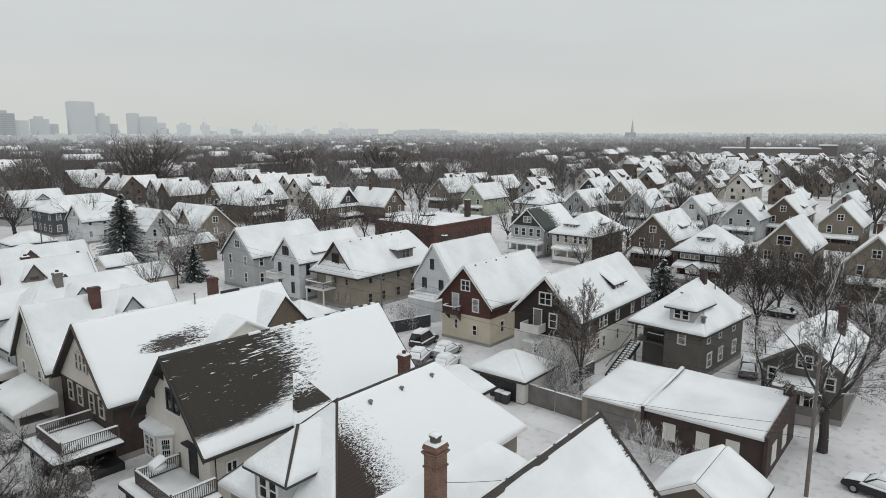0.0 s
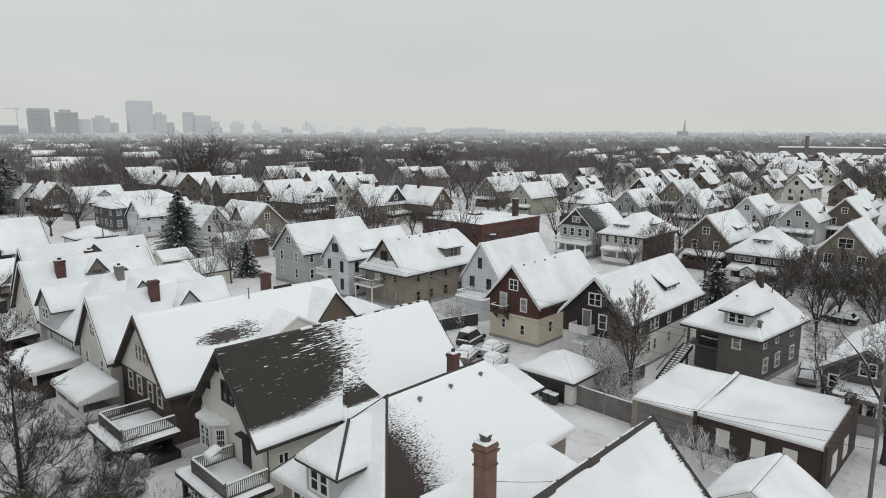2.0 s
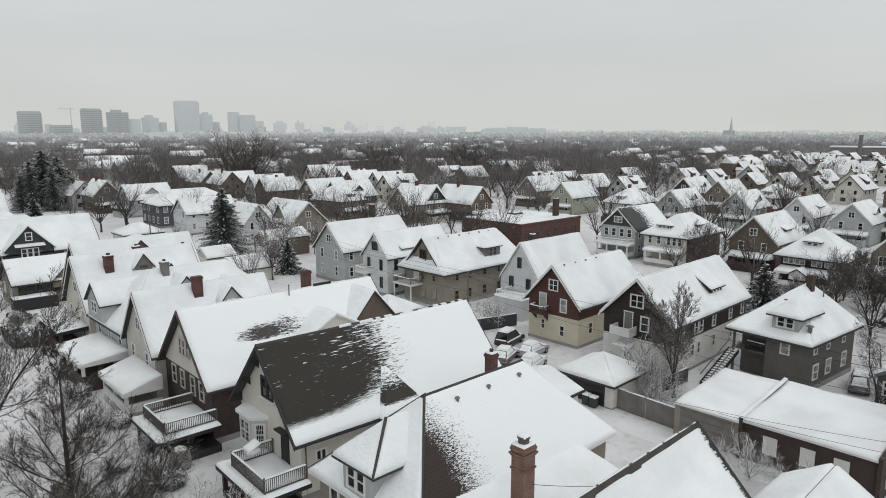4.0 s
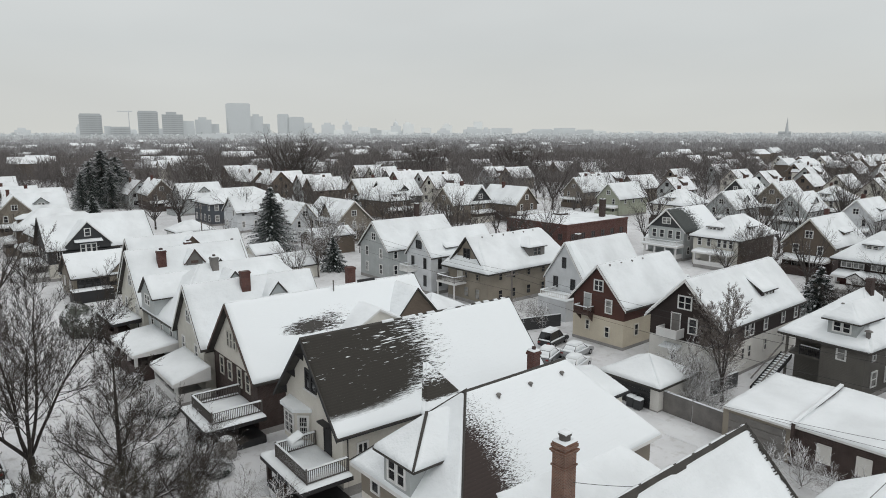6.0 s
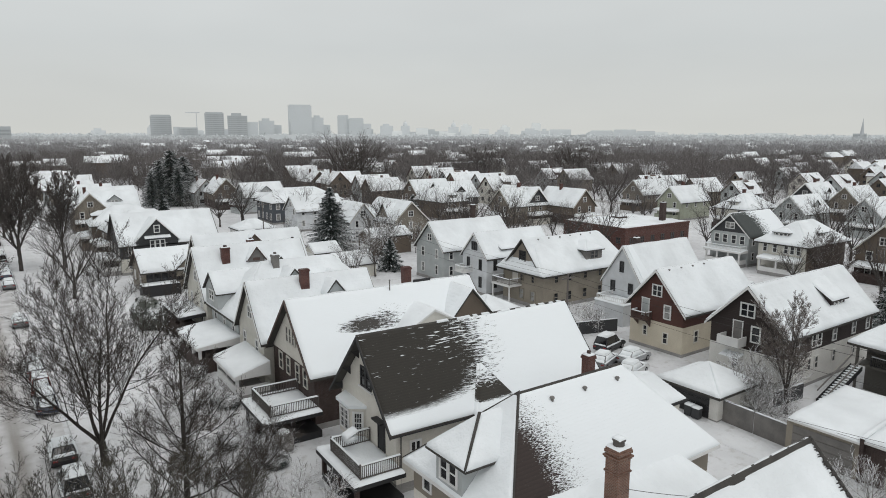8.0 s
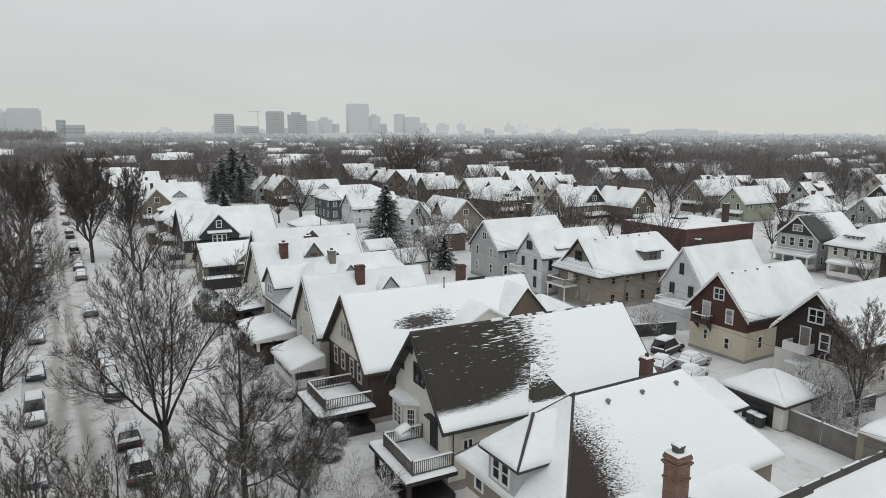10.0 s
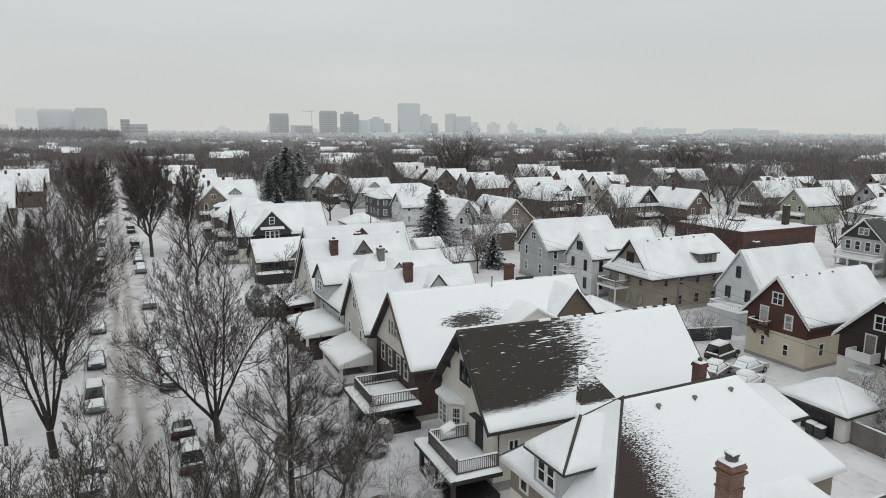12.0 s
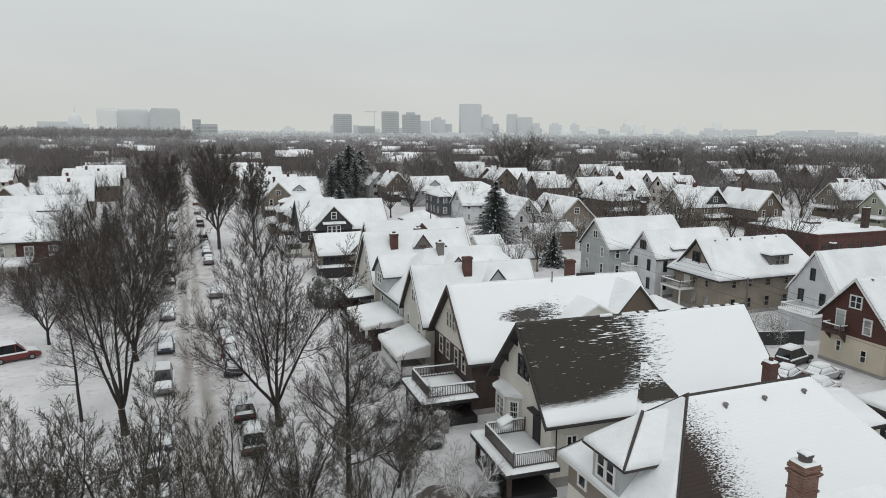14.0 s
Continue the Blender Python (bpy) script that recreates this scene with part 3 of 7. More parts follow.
def railing(root, pts, z, h=0.95, m=None, gap=0.14):
    """Posts, rails and balusters round the points, at floor height z."""
    m = m or GREYT
    rail = Build()
    rail.box(-0.05, 0.05, -0.05, 0.05, 0, h + 0.08)
    posts = rail.mesh("post", m)
    if m.name not in BAL:
        b = Build()
        b.box(-0.02, 0.02, -0.02, 0.02, 0, 1)
        BAL[m.name] = b.mesh("baluster", m)
    rl = None
    for (xa, ya), (xb, yb) in zip(pts, pts[1:]):
        d = Vector((xb - xa, yb - ya, 0))
        side = Vector((-d.y, d.x, 0)).normalized() * 0.045
        for zz, t in ((z + h - 0.08, 0.08), (z + 0.1, 0.06)):
            a, b_ = Vector((xa, ya, zz)), Vector((xb, yb, zz))
            bars = Build()
            bars.prism([a - side, b_ - side, b_ + side, a + side], (0, 0, t))
            if rl is None:
                rl = part("railing", bars, m, root)
            else:
                part("rail", bars, m, rl)
    for p in pts:
        part("post", posts, None, rl, place=pose(p[0], p[1], z))
    sn = Build()
    for (xa, ya), (xb, yb) in zip(pts, pts[1:]):
        n = max(1, int(math.hypot(xb - xa, yb - ya) / gap))
        for i in range(1, n):
            t = i / n
            ob = part("baluster", BAL[m.name], None, rl, place=pose(xa + (xb - xa) * t, ya + (yb - ya) * t, z + 0.12))
            ob.scale = (1, 1, h - 0.2)
        d = Vector((xb - xa, yb - ya, 0))
        side = Vector((-d.y, d.x, 0)).normalized() * 0.06
        a, b_ = Vector((xa, ya, z + h)), Vector((xb, yb, z + h))
        sn.drift(a - side, b_ - side, b_ + side, a + side, 0.07, 0.3)
    part("rail_snow", sn, SNOW, rl, smooth=True)


def porch(root, x0, x1, y0, y1, z, slope=0.0, floor=0.9, posts=3, m=None, post=None, hip=False, wall=None, parapet=0.8):
    """A porch in front of a house: deck, parapet, posts, roof slab and its snow. x0 is the outer edge; the roof rises by slope towards x1."""
    m, post = m or TRIM, post or TRIM
    b = Build()
    b.box(x0 + 0.3, x1, y0 + 0.3, y1 - 0.3, 0, floor)
    pc = part("porch", b, wall or CONC, root)
    if parapet:
        b = Build()
        b.box(x0 + 0.3, x0 + 0.45, y0 + 0.3, y1 - 0.3, floor, floor + parapet)
        b.box(x0 + 0.45, x1, y0 + 0.3, y0 + 0.45, floor, floor + parapet)
        b.box(x0 + 0.45, x1, y1 - 0.45, y1 - 0.3, floor, floor + parapet)
        part("parapet", b, wall or m, pc)
    b = Build()
    b.box(-0.14, 0.14, -0.14, 0.14, 0, z - 0.35 - floor - (parapet or 0))
    pm = b.mesh("column", post)
    for i in range(posts):
        part("column", pm, None, pc, place=pose(x0 + 0.42, y0 + 0.5 + (y1 - y0 - 1.0) * i / max(1, posts - 1), floor + (parapet or 0)))
    b, s = Build(), Build()
    if hip:
        c = [(x0, y0, z), (x1, y0, z), (x1, y1, z), (x0, y1, z)]
        ym = (y0 + y1) / 2
        q = [((x0 + x1) / 2, ym, z + slope), (x1, ym, z + slope)]
        b.box(x0, x1, y0, y1, z - 0.3, z)
        b.poly([c[0], c[1], q[1], q[0]])
        b.poly([c[2], c[3], q[0], q[1]])
        b.poly([c[3], c[0], q[0]])
        up = Vector((0, 0, 0.02))
        s.drift(Vector(c[0]) + up, Vector(c[1]) + up, Vector(q[1]) + up, Vector(q[0]) + up, 0.13, 0.5)
        s.drift(Vector(c[3]) + up, Vector(c[2]) + up, Vector(q[1]) + up, Vector(q[0]) + up, 0.13, 0.5, 2)
        s.drift(Vector(c[3]) + up, Vector(c[0]) + up, Vector(q[0]) + up, Vector(q[0]) + up + Vector((0, 0.02, 0)), 0.13, 0.5, 4)
    else:
        b.prism([(x0, y0, z - 0.3), (x1, y0, z - 0.3), (x1, y0, z + slope), (x0, y0, z)], (0, y1 - y0, 0))
        s.drift((x0, y0, z + 0.02), (x1, y0, z + slope + 0.02), (x1, y1, z + slope + 0.02), (x0, y1, z + 0.02), 0.15, 0.5)
    part("porch_roof", b, m, pc)
    part("porch_snow", s, SNOW, pc, smooth=True)
    return pc


# ---- ground: one sheet to the horizon, with the streets and the alley let into it ----
def strip_profile():
    """Heights across the streets: kerbs are real steps."""
    prof = [(-4900, 0.0), (-900, 0.0)]
    for a, b, d in ROADS:
        prof += [(a, 0.0), (a + 0.05, -d), (b - 0.05, -d), (b, 0.0)]
    return prof + [(900, 0.0), (4900, 0.0)]


ROADS = [(-92.0, -84.0, 0.16), (-3.7, 5.0, 0.16), (47.5, 50.0, 0.03), (93.0, 101.5, 0.16), (188.0, 196.0, 0.16), (284.0, 292.0, 0.16)]
prof = strip_profile()
rows_y = [-4900, -300] + [-60 + 20 * i for i in range(60)] + [1600, 4900]
b = Build()
b.v = [(x, y, z) for y in rows_y for x, z in prof]
n = len(prof)
b.f = [(j * n + i, j * n + i + 1, (j + 1) * n + i + 1, (j + 1) * n + i) for j in range(len(rows_y) - 1) for i in range(n - 1)]
ground = new("ground", b.mesh("ground", GROUND))
tagged(ground, "flat ground under fresh white snow with grey trodden patches", "ground", kind="structure")
for a, c, d in ROADS:
    b = Build()
    hw = (c - a) / 2 - 0.06
    b.box(-hw, hw, -290, 1500, -d - 0.02, -d + 0.03)
    r = tagged(new("road", b.mesh("road", ROADM if d > 0.1 else ALLEY)), "residential street covered in packed grey-white snow", "road", kind="structure")
    r.location.x = (a + c) / 2 - (0.35 if a < 0 < c else 0)
for x0, x1 in ((7.6, 9.2), (-8.0, -6.4), (104.5, 106.0)):
    b = Build()
    b.box(x0, x1, -60, 900, -0.05, 0.02)
    tagged(new("pavement", b.mesh("pavement", snow_mat("trodden_snow", (0.66, 0.67, 0.68), (0.5, 0.5, 0.5)))), "pavement with trodden snow beside the street", "pavement", kind="structure")

# ---- houses ----
HG = "snow-covered houses"


def house(label, x, y, L, W, he, hr, bands, yaw=0.0, roof="gable", cat="house", trim=TRIM, casing=None, cell=0.9, snow=0.14, ov=0.5, rk=0.45,
          mats=None, roofm=None, ridge=None, fall=(None, None), seed=None, group=HG, base=0.5):
    root = thing("house", label, cat, pose(x, y, 0, 0, 0, yaw), group)
    seed = x * 0.37 + y * 0.11 if seed is None else seed
    gable_walls(root, L, W, he, hr if roof == "gable" else 0, bands, base)
    if roof == "gable":
        gable_roof(root, L, W, he, hr, ov, rk, roofm, trim, snow, cell, mats or (None, None), seed)
    elif roof == "hip":
        hip_roof(root, L, W, he, hr, ov, ridge, roofm, snow, cell, mats, seed, fall)
    return root


def fenestrate(root, L, W, he, hr, rng, sides="WS", attic=True, floors=(1.4, 4.2), casing=None, w=0.85, h=1.4):
    dims = (L, W)
    for z in floors:
        if z + h > he + 0.3:
            continue
        for s in sides:
            span = W if s in "WE" else L
            n = max(2, int(span / 3.0))
            for i in range(n):
                if rng.random() < 0.12:
                    continue
                u = (i + 0.5) / n * span - (span / 2 if s in "WE" else 0)
                window(root, s, dims, u, z, w, h, casing, BLIND if rng.random() < 0.25 else GLASS, rng.random() < 0.2)
    if attic:
        for s in sides:
            if s in "WE":
                window(root, s, dims, 0, he + (hr - he) * 0.22, 1.3, 1.15, casing, GLASS, True)


rng = random.Random(5)

# House with the steep ridge beside the camera's street, seen from above
hA = house("house with steep snow-covered gable roof and dark ridge", 17.5, 14.2, 13.0, 8.6, 6.0, 10.5, [(3.2, REDBRICK), (6, CREAMS)], cell=0.45, rk=0.3, ov=0.4, trim=DKTRIM)
b = Build()
b.prism([(-0.3, 0.2, 10.5), (-0.3, -0.24, 10.46), (-0.3, -0.05, 10.72), (-0.3, 0.05, 10.72)], (13.6, 0, 0))
part("ridge_cap", b, SHINGLE, hA)
ra = random.Random(7)
x0 = -0.3
while x0 < 13:
    ln = ra.uniform(1.2, 3.6)
    x1 = min(13.25, x0 + ln)
    b = Build()
    b.drift((x0, -0.03, 10.71), (x1, -0.03, 10.71), (x1, 0.09, 10.66), (x0, 0.09, 10.66), 0.05, 0.2, x0, 0.9)
    part("ridge_snow", b, SNOW, hA, smooth=True)
    x0 += ln + ra.uniform(0.02, 0.25)
b = Build()
ra = random.Random(3)
for i in range(150):
    f0, f1 = i / 150, (i + 0.9) / 150
    w0 = 0.1 + ra.random() ** 2 * 0.42
    p = [(13.32, -4.7 * f0, 10.6 - 4.92 * f0), (13.32, -4.7 * f1, 10.6 - 4.92 * f1), (13.32 - w0 * 0.6, -4.7 * f1, 10.6 - 4.92 * f1), (13.32 - w0, -4.7 * f0, 10.6 - 4.92 * f0)]
    b.prism([(q[0] + 0.02, q[1], q[2] + 0.02) for q in p], (0, -0.02, 0.14 + 0.05 * ra.random()))
tagged(part("rake_shingles", b, SHINGLE, hA), kind="stuff")
chA = chimney(hA, 5.22, 4.42, 0, 10.72, 0.82, CHIMBRICK, 0.74, False)
for i, (o_, z_) in enumerate(((0.05, 10.2), (0.1, 10.28), (0.05, 9.55))):
    b = Build()
    b.box(5.22 - 0.41 - o_, 5.22 + 0.41 + o_, 4.42 - 0.37 - o_, 4.42 + 0.37 + o_, z_, z_ + 0.085)
    part("corbel", b, CHIMBRICK, chA)
b = Build()
b.drift((4.79, 4.03, 10.72), (5.65, 4.03, 10.72), (5.65, 4.81, 10.72), (4.79, 4.81, 10.72), 0.09, 0.16, 3, 0.7)
part("snow_cap", b, SNOW, chA, smooth=True)
b = Build()
b.tube((5.22, 4.42, 10.68), (5.22, 4.42, 11.08), 0.27, 0.25, 12)
b.tube((5.22, 4.42, 11.04), (5.22, 4.42, 11.12), 0.31, 0.31, 12)
part("flue", b, RAILM, chA)
b = Build()
b.drift((4.98, 4.16, 11.12), (5.5, 4.16, 11.12), (5.5, 4.68, 11.12), (4.98, 4.68, 11.12), 0.05, 0.15, 5, 0.6)
part("flue_snow", b, SNOW, chA, smooth=True)

# Hip-roofed house with a street dormer
hB = house("large house with snowy hip roof, bared brown shingles beside the hip", 20.8, 28.1, 16.9, 9.2, 5.2, 9.5, [(2.9, CREAMS), (5.2, TANS)], roof="hip", cell=0.4, ridge=9.0,
           fall=(4.3, 3.6), roofm=TRIM, mats=(MELT_BROWN, None, None, None), snow=0.1)
dmB = dormer(hB, pose(-0.4, 0.35, 5.15), 2.45, 1.65, 4.6, "hip", GREYW, 2, 1.92, run=2.15, over=0.7, front=0.3)
b = Build()
b.prism([(-0.22, -1.9, 1.67), (-0.32, -1.82, 1.67), (2.08, 0.05, 3.67), (2.22, -0.05, 3.67)], (0, 0, 0.13))
part("hip_cap", b, SHINGLE, dmB)
for i, x in enumerate((6.4, 9.2, 12.2)):
    vent(hB, x, -0.75, 8.85, 0.2, 0.1)
b = Build()
b.prism([(2.6, -4.0, 5.6), (13.4, -4.4, 5.2), (15.2, -9.2, 2.9), (2.6, -9.2, 2.9)], (0, 0.0, -0.2))
cs = part("rear_roof", b, SHINGLE, hB)
b = Build()
b.drift((2.6, -4.0, 5.62), (13.4, -4.4, 5.22), (15.2, -9.2, 2.92), (2.6, -9.2, 2.92), 0.12, 0.5, 7)
part("rear_snow", b, SNOW, cs, smooth=True)
b = Build()
b.box(3.0, 14.2, -8.6, -4.5, 0, 2.95)
part("rear_wall", b, CREAMS, hB)
chimney(hB, 11.6, 1.2, 6, 10.2, 0.62, REDBRICK, None, True)
fenestrate(hB, 16.9, 9.2, 5.2, 9.5, rng, "WNS", False, (1.2, 3.4))
b = Build()
b.box(16.0, 19.9, -0.2, 5.2, 0, 5.5)
ew = part("east_wing", b, CREAMS, hB)
b = Build()
b.prism([(14.0, 2.65, 6.75), (14.0, -0.6, 5.7), (14.0, -0.6, 5.5), (14.0, 2.65, 6.5), (14.0, 5.8, 5.5), (14.0, 5.8, 5.7)], (6.25, 0, 0))
part("wing_roof", b, DKTRIM, ew)
b = Build()
for s_ in (-1, 1):
    b.drift((14.0, 2.65, 6.78), (20.2, 2.65, 6.78), (20.2, 2.65 + s_ * 3.2, 5.72), (14.0, 2.65 + s_ * 3.2, 5.72), 0.1, 0.5, s_)
part("wing_snow", b, SNOW, ew, smooth=True)
b = Build()
for sx in (-1, 1):
    b.prism([(4.25, 0, 9.53), (-0.6, sx * 5.2, 4.72), (-0.52, sx * 5.12, 4.86), (4.4, 0, 9.72)], (0.1, 0.0, 0.02))
b.prism([(4.2, -0.12, 9.5), (4.2, 0.12, 9.5), (4.2, 0, 9.66)], (9.2, 0, 0))
part("ridge_cap", b, SHINGLE, hB)

# The house whose roof the wind has bared
hC = house("cream stucco house with steep roof of half-bared dark shingles", 22.3, 41.4, 18.4, 9.0, 5.4, 10.3, [(5.4, CREAMS)], yaw=-3.0, cell=0.4, rk=0.75, ov=0.65, trim=DKTRIM, snow=0.09,
           mats=(MELT_BLACK, None), base=0.7)
dC = (18.4, 9.0)
for u in (-0.45, 0.45):
    window(hC, "W", dC, u, 6.3, 0.8, 1.4, DKTRIM, GLASS)
b = Build()
b.box(-0.16, 0, -1.1, 1.1, 6.1, 6.22)
part("window_sill", b, TRIM, hC)
for f_ in (0.25, 0.6, 0.95):
    for s_ in (-1, 1):
        y_, z_ = s_ * 4.5 * f_, 10.3 - 4.9 * f_
        b = Build()
        b.prism([(0, y_, z_ - 0.9), (0, y_, z_ - 0.25), (-0.7, y_, z_ - 0.25)], (0, 0.14, 0))
        part("bracket", b, DKTRIM, hC)
door(hC, "W", dC, -2.4, 2.4, DKTRIM, DKTRIM)
b = Build()
b.prism([(0, 3.6, 2.2), (-0.9, 2.9, 2.2), (-0.9, 0.9, 2.2), (0, 0.2, 2.2)], (0, 0, 2.4))
bay = part("bay_window", b, CREAMS, hC)
b = Build()
b.prism([(0.0, 3.8, 4.6), (-1.15, 3.0, 4.6), (-1.15, 0.8, 4.6), (0, 0.0, 4.6)], (0, 0, 0.25))
part("bay_roof", b, SNOW, bay)
for u, yw in ((1.9, 0), (0.5, 52), (3.25, -52)):
    f, p = window_meshes(1.5 if yw == 0 else 0.75, 1.55, TRIM, GLASS, yw == 0)
    ob = part("window", f, None, bay, place=pose(-0.92 if yw == 0 else -0.47, u, 2.7, 0, 0, yw))
    part("pane", p, None, bay, place=pose(-0.92 if yw == 0 else -0.47, u, 2.7, 0, 0, yw))
for u, yw, ww_ in ((1.9, 0, 1.5), (0.5, 52, 0.75), (3.25, -52, 0.75)):
    b = Build()
    for i in range(1, 6):
        b.box(-0.05, -0.03, -ww_ / 2 + ww_ * i / 6 - 0.012, -ww_ / 2 + ww_ * i / 6 + 0.012, 0.03, 1.5)
    for z_ in (0.4, 1.15):
        b.box(-0.052, -0.03, -ww_ / 2 + 0.03, ww_ / 2 - 0.03, z_ - 0.012, z_ + 0.012)
    part("muntins", b, TRIM, bay, place=pose(-0.92 if yw == 0 else -0.47, u, 2.7, 0, 0, yw))
for x_ in (0.35, 6.4):
    b = Build()
    b.pipe([(x_, -4.95, 4.75), (x_, -4.75, 4.5), (x_, -4.58, 4.3), (x_, -4.58, 0.3)], 0.05, 6)
    part("downpipe", b, DKTRIM, hC)
b = Build()
b.prism([(-0.75, -5.26, 4.55), (-0.75, -5.18, 4.55), (-0.75, -5.18, 4.6), (-0.75, -5.26, 4.6)], (19.9, 0, 0))
part("gutter", b, DKTRIM, hC)
b = Build()
b.prism([(-0.5, -3.1, 4.62), (-0.5, -1.7, 4.62), (-0.5, -1.7, 4.74), (-0.5, -3.1, 4.74)], (0.5, 0, 0))
part("door_hood", b, DKTRIM, hC)
porch(hC, -3.8, 0, -5.9, 0.6, 2.25, 0.0, 0.5, 3, DKTRIM, DKBRICK, wall=DKTRIM, parapet=0)
railing(hC, [(-0.1, -0.6), (-3.1, -0.6), (-3.1, -5.4), (-0.1, -5.4)], 2.35, 1.05, RAILM)
dormer(hC, pose(8.1, -5.35, 4.7, 0, 0, 90), 3.6, 0.0, 5.2, "hip", CREAMS, 0, 2.75, run=2.5, snowm=MELT_HIP)
fenestrate(hC, 18.4, 9.0, 5.4, 10.3, rng, "S", False, (2.2,))
b = Build()
b.prism([(-0.75, -0.13, 10.26), (-0.75, 0.13, 10.26), (-0.75, 0, 10.4)], (19.9, 0, 0))
part("ridge_cap", b, SHINGLE, hC)
rc_ = random.Random(12)
x0 = 6.0
while x0 < 18.6:
    ln = rc_.uniform(0.4, 1.8)
    b = Build()
    b.drift((x0, -0.16, 10.3), (min(19.0, x0 + ln), -0.16, 10.3), (min(19.0, x0 + ln), 0.1, 10.36), (x0, 0.1, 10.36), 0.07, 0.2, x0, 0.8)
    part("ridge_snow", b, SNOW, hC, smooth=True)
    x0 += ln + rc_.uniform(0.1, 0.9) * (1.6 - x0 / 16)

for x, y, w, d, q in ((16.6, 47.6, 4.6, 2.0, 1), (14.2, 56.6, 3.0, 4.2, 2), (15.0, 38.0, 4.0, 4.5, 3), (16.0, 66.2, 3.6, 3.2, 4), (11.2, 49.5, 2.6, 5.5, 5)):
    r_ = random.Random(q)
    b = Build()
    ring = [(w / 2 * math.cos(i * 0.3142) * r_.uniform(0.75, 1.1), d / 2 * math.sin(i * 0.3142) * r_.uniform(0.75, 1.1)) for i in range(20)]
    for i in range(20):
        (xa, ya), (xb, yb) = ring[i], ring[(i + 1) % 20]
        b.poly([(0, 0, 0.16), (xa * 0.6, ya * 0.6, 0.13), (xb * 0.6, yb * 0.6, 0.13)])
        b.poly([(xa * 0.6, ya * 0.6, 0.13), (xa, ya, 0.005), (xb, yb, 0.005), (xb * 0.6, yb * 0.6, 0.13)])
    gd = thing("garden_bed", "dark bare garden bed with remains of snow", "garden bed", pose(x, y, 0), "garden beds")
    part("soil", b, SOIL, gd, smooth=True)

def lathe(rings, sides=16):
    """A round shape from (radius, height) rings, closed at the top."""
    b = Build()
    for r_, z_ in rings:
        b.v += [(r_ * math.cos(i * 2 * math.pi / sides), r_ * math.sin(i * 2 * math.pi / sides), z_) for i in range(sides)]
    for j in range(len(rings) - 1):
        b.f += [(j * sides + i, j * sides + (i + 1) % sides, (j + 1) * sides + (i + 1) % sides, (j + 1) * sides + i) for i in range(sides)]
    b.f.append(tuple((len(rings) - 1) * sides + i for i in range(sides)))
    return b


grill = thing("covered_grill", "grill under a rounded grey cover beside the porch", "grill", pose(18.3, 47.7, 0))
part("cover", lathe([(0.75, 0.05), (0.8, 0.5), (0.78, 0.95), (0.66, 1.3), (0.45, 1.55), (0.2, 1.66), (0.04, 1.68)]), CONC, grill, smooth=True)
b = lathe([(0.5, 1.5), (0.46, 1.58), (0.22, 1.72), (0.04, 1.75)])
part("snow_cap", b, SNOW, grill, smooth=True)

hD = house("brown brick and cream house with long snowy gable roof", 22.0, 54.4, 18.6, 9.8, 5.2, 10.3, [(4.9, DKBRICK), (5.2, CREAM)], yaw=-2, cell=0.5, rk=0.6, ov=0.5, trim=BRTRIM, mats=(MELT_STREAK, None))
dD = (18.6, 9.8)
b = Build()
b.prism([(-0.05, -4.4, 5.0), (-0.05, 4.4, 5.0), (-0.05, 0, 10.0)], (0.06, 0, 0))
part("gable_board", b, CREAMS, hD)
for u in (-0.75, 0, 0.75):
    window(hD, "W", dD, u, 6.3, 0.62, 1.35, CREAM, GLASS).location.x = -0.11
for u in (-3.0, -1.2, 1.0, 2.9):
    window(hD, "W", dD, u, 3.2, 0.9, 1.5, CREAM, GLASS)
porch(hD, -4.9, 0, -6.6, -0.6, 2.3, 0.0, 0.6, 3, DKTRIM, DKBRICK, wall=DKTRIM, parapet=0)
railing(hD, [(-0.1, -1.3), (-4.1, -1.3), (-4.1, -5.9), (-0.1, -5.9)], 2.42, 1.0, RAILM)
dormer(hD, pose(16.6, -4.0, 5.2, 0, 0, 90), 8.0, 0.3, 5.2, "gable", BROWN, 0, 4.5, trim=BRTRIM)
dormer(hD, pose(11.86, -4.7, 5.4, 0, 0, 90), 7.0, 1.45, 3.4, "gable", CREAMS, 0, 1.95, roofm=TRIM)
b = Build()
b.box(12.5, 14.4, -0.1, 0.1, 10.3, 10.55)
part("ridge_vent", b, DKTRIM, hD)
vent(hD, 9.6, -0.5, 10.0, 0.9, 0.06)
chimney(hD, 13.3, 2.75, 6.5, 11.3, 0.8, REDBRICK, 0.7, False)

hE = house("cream clapboard house with steep snowy gable and brick chimney", 21.5, 63.6, 12.5, 7.6, 5.6, 10.3, [(5.6, CREAM)], yaw=-2, cell=0.6, rk=0.45, trim=TRIM)
fenestrate(hE, 12.5, 7.6, 5.6, 10.3, rng, "W", True, (3.4,))
porch(hE, -3.4, 0, -5.5, 1.7, 2.75, 1.0, 0.8, 3, TRIM, TRIM)
chimney(hE, 5.4, -0.9, 8.2, 11.1, 0.9, REDBRICK, 0.6, False)
dormer(hE, pose(8.1, -2.4, 8.2, 0, 0, 90), 1.9, 0.6, 2.4, "gable", GREYW, 1, 1.2)

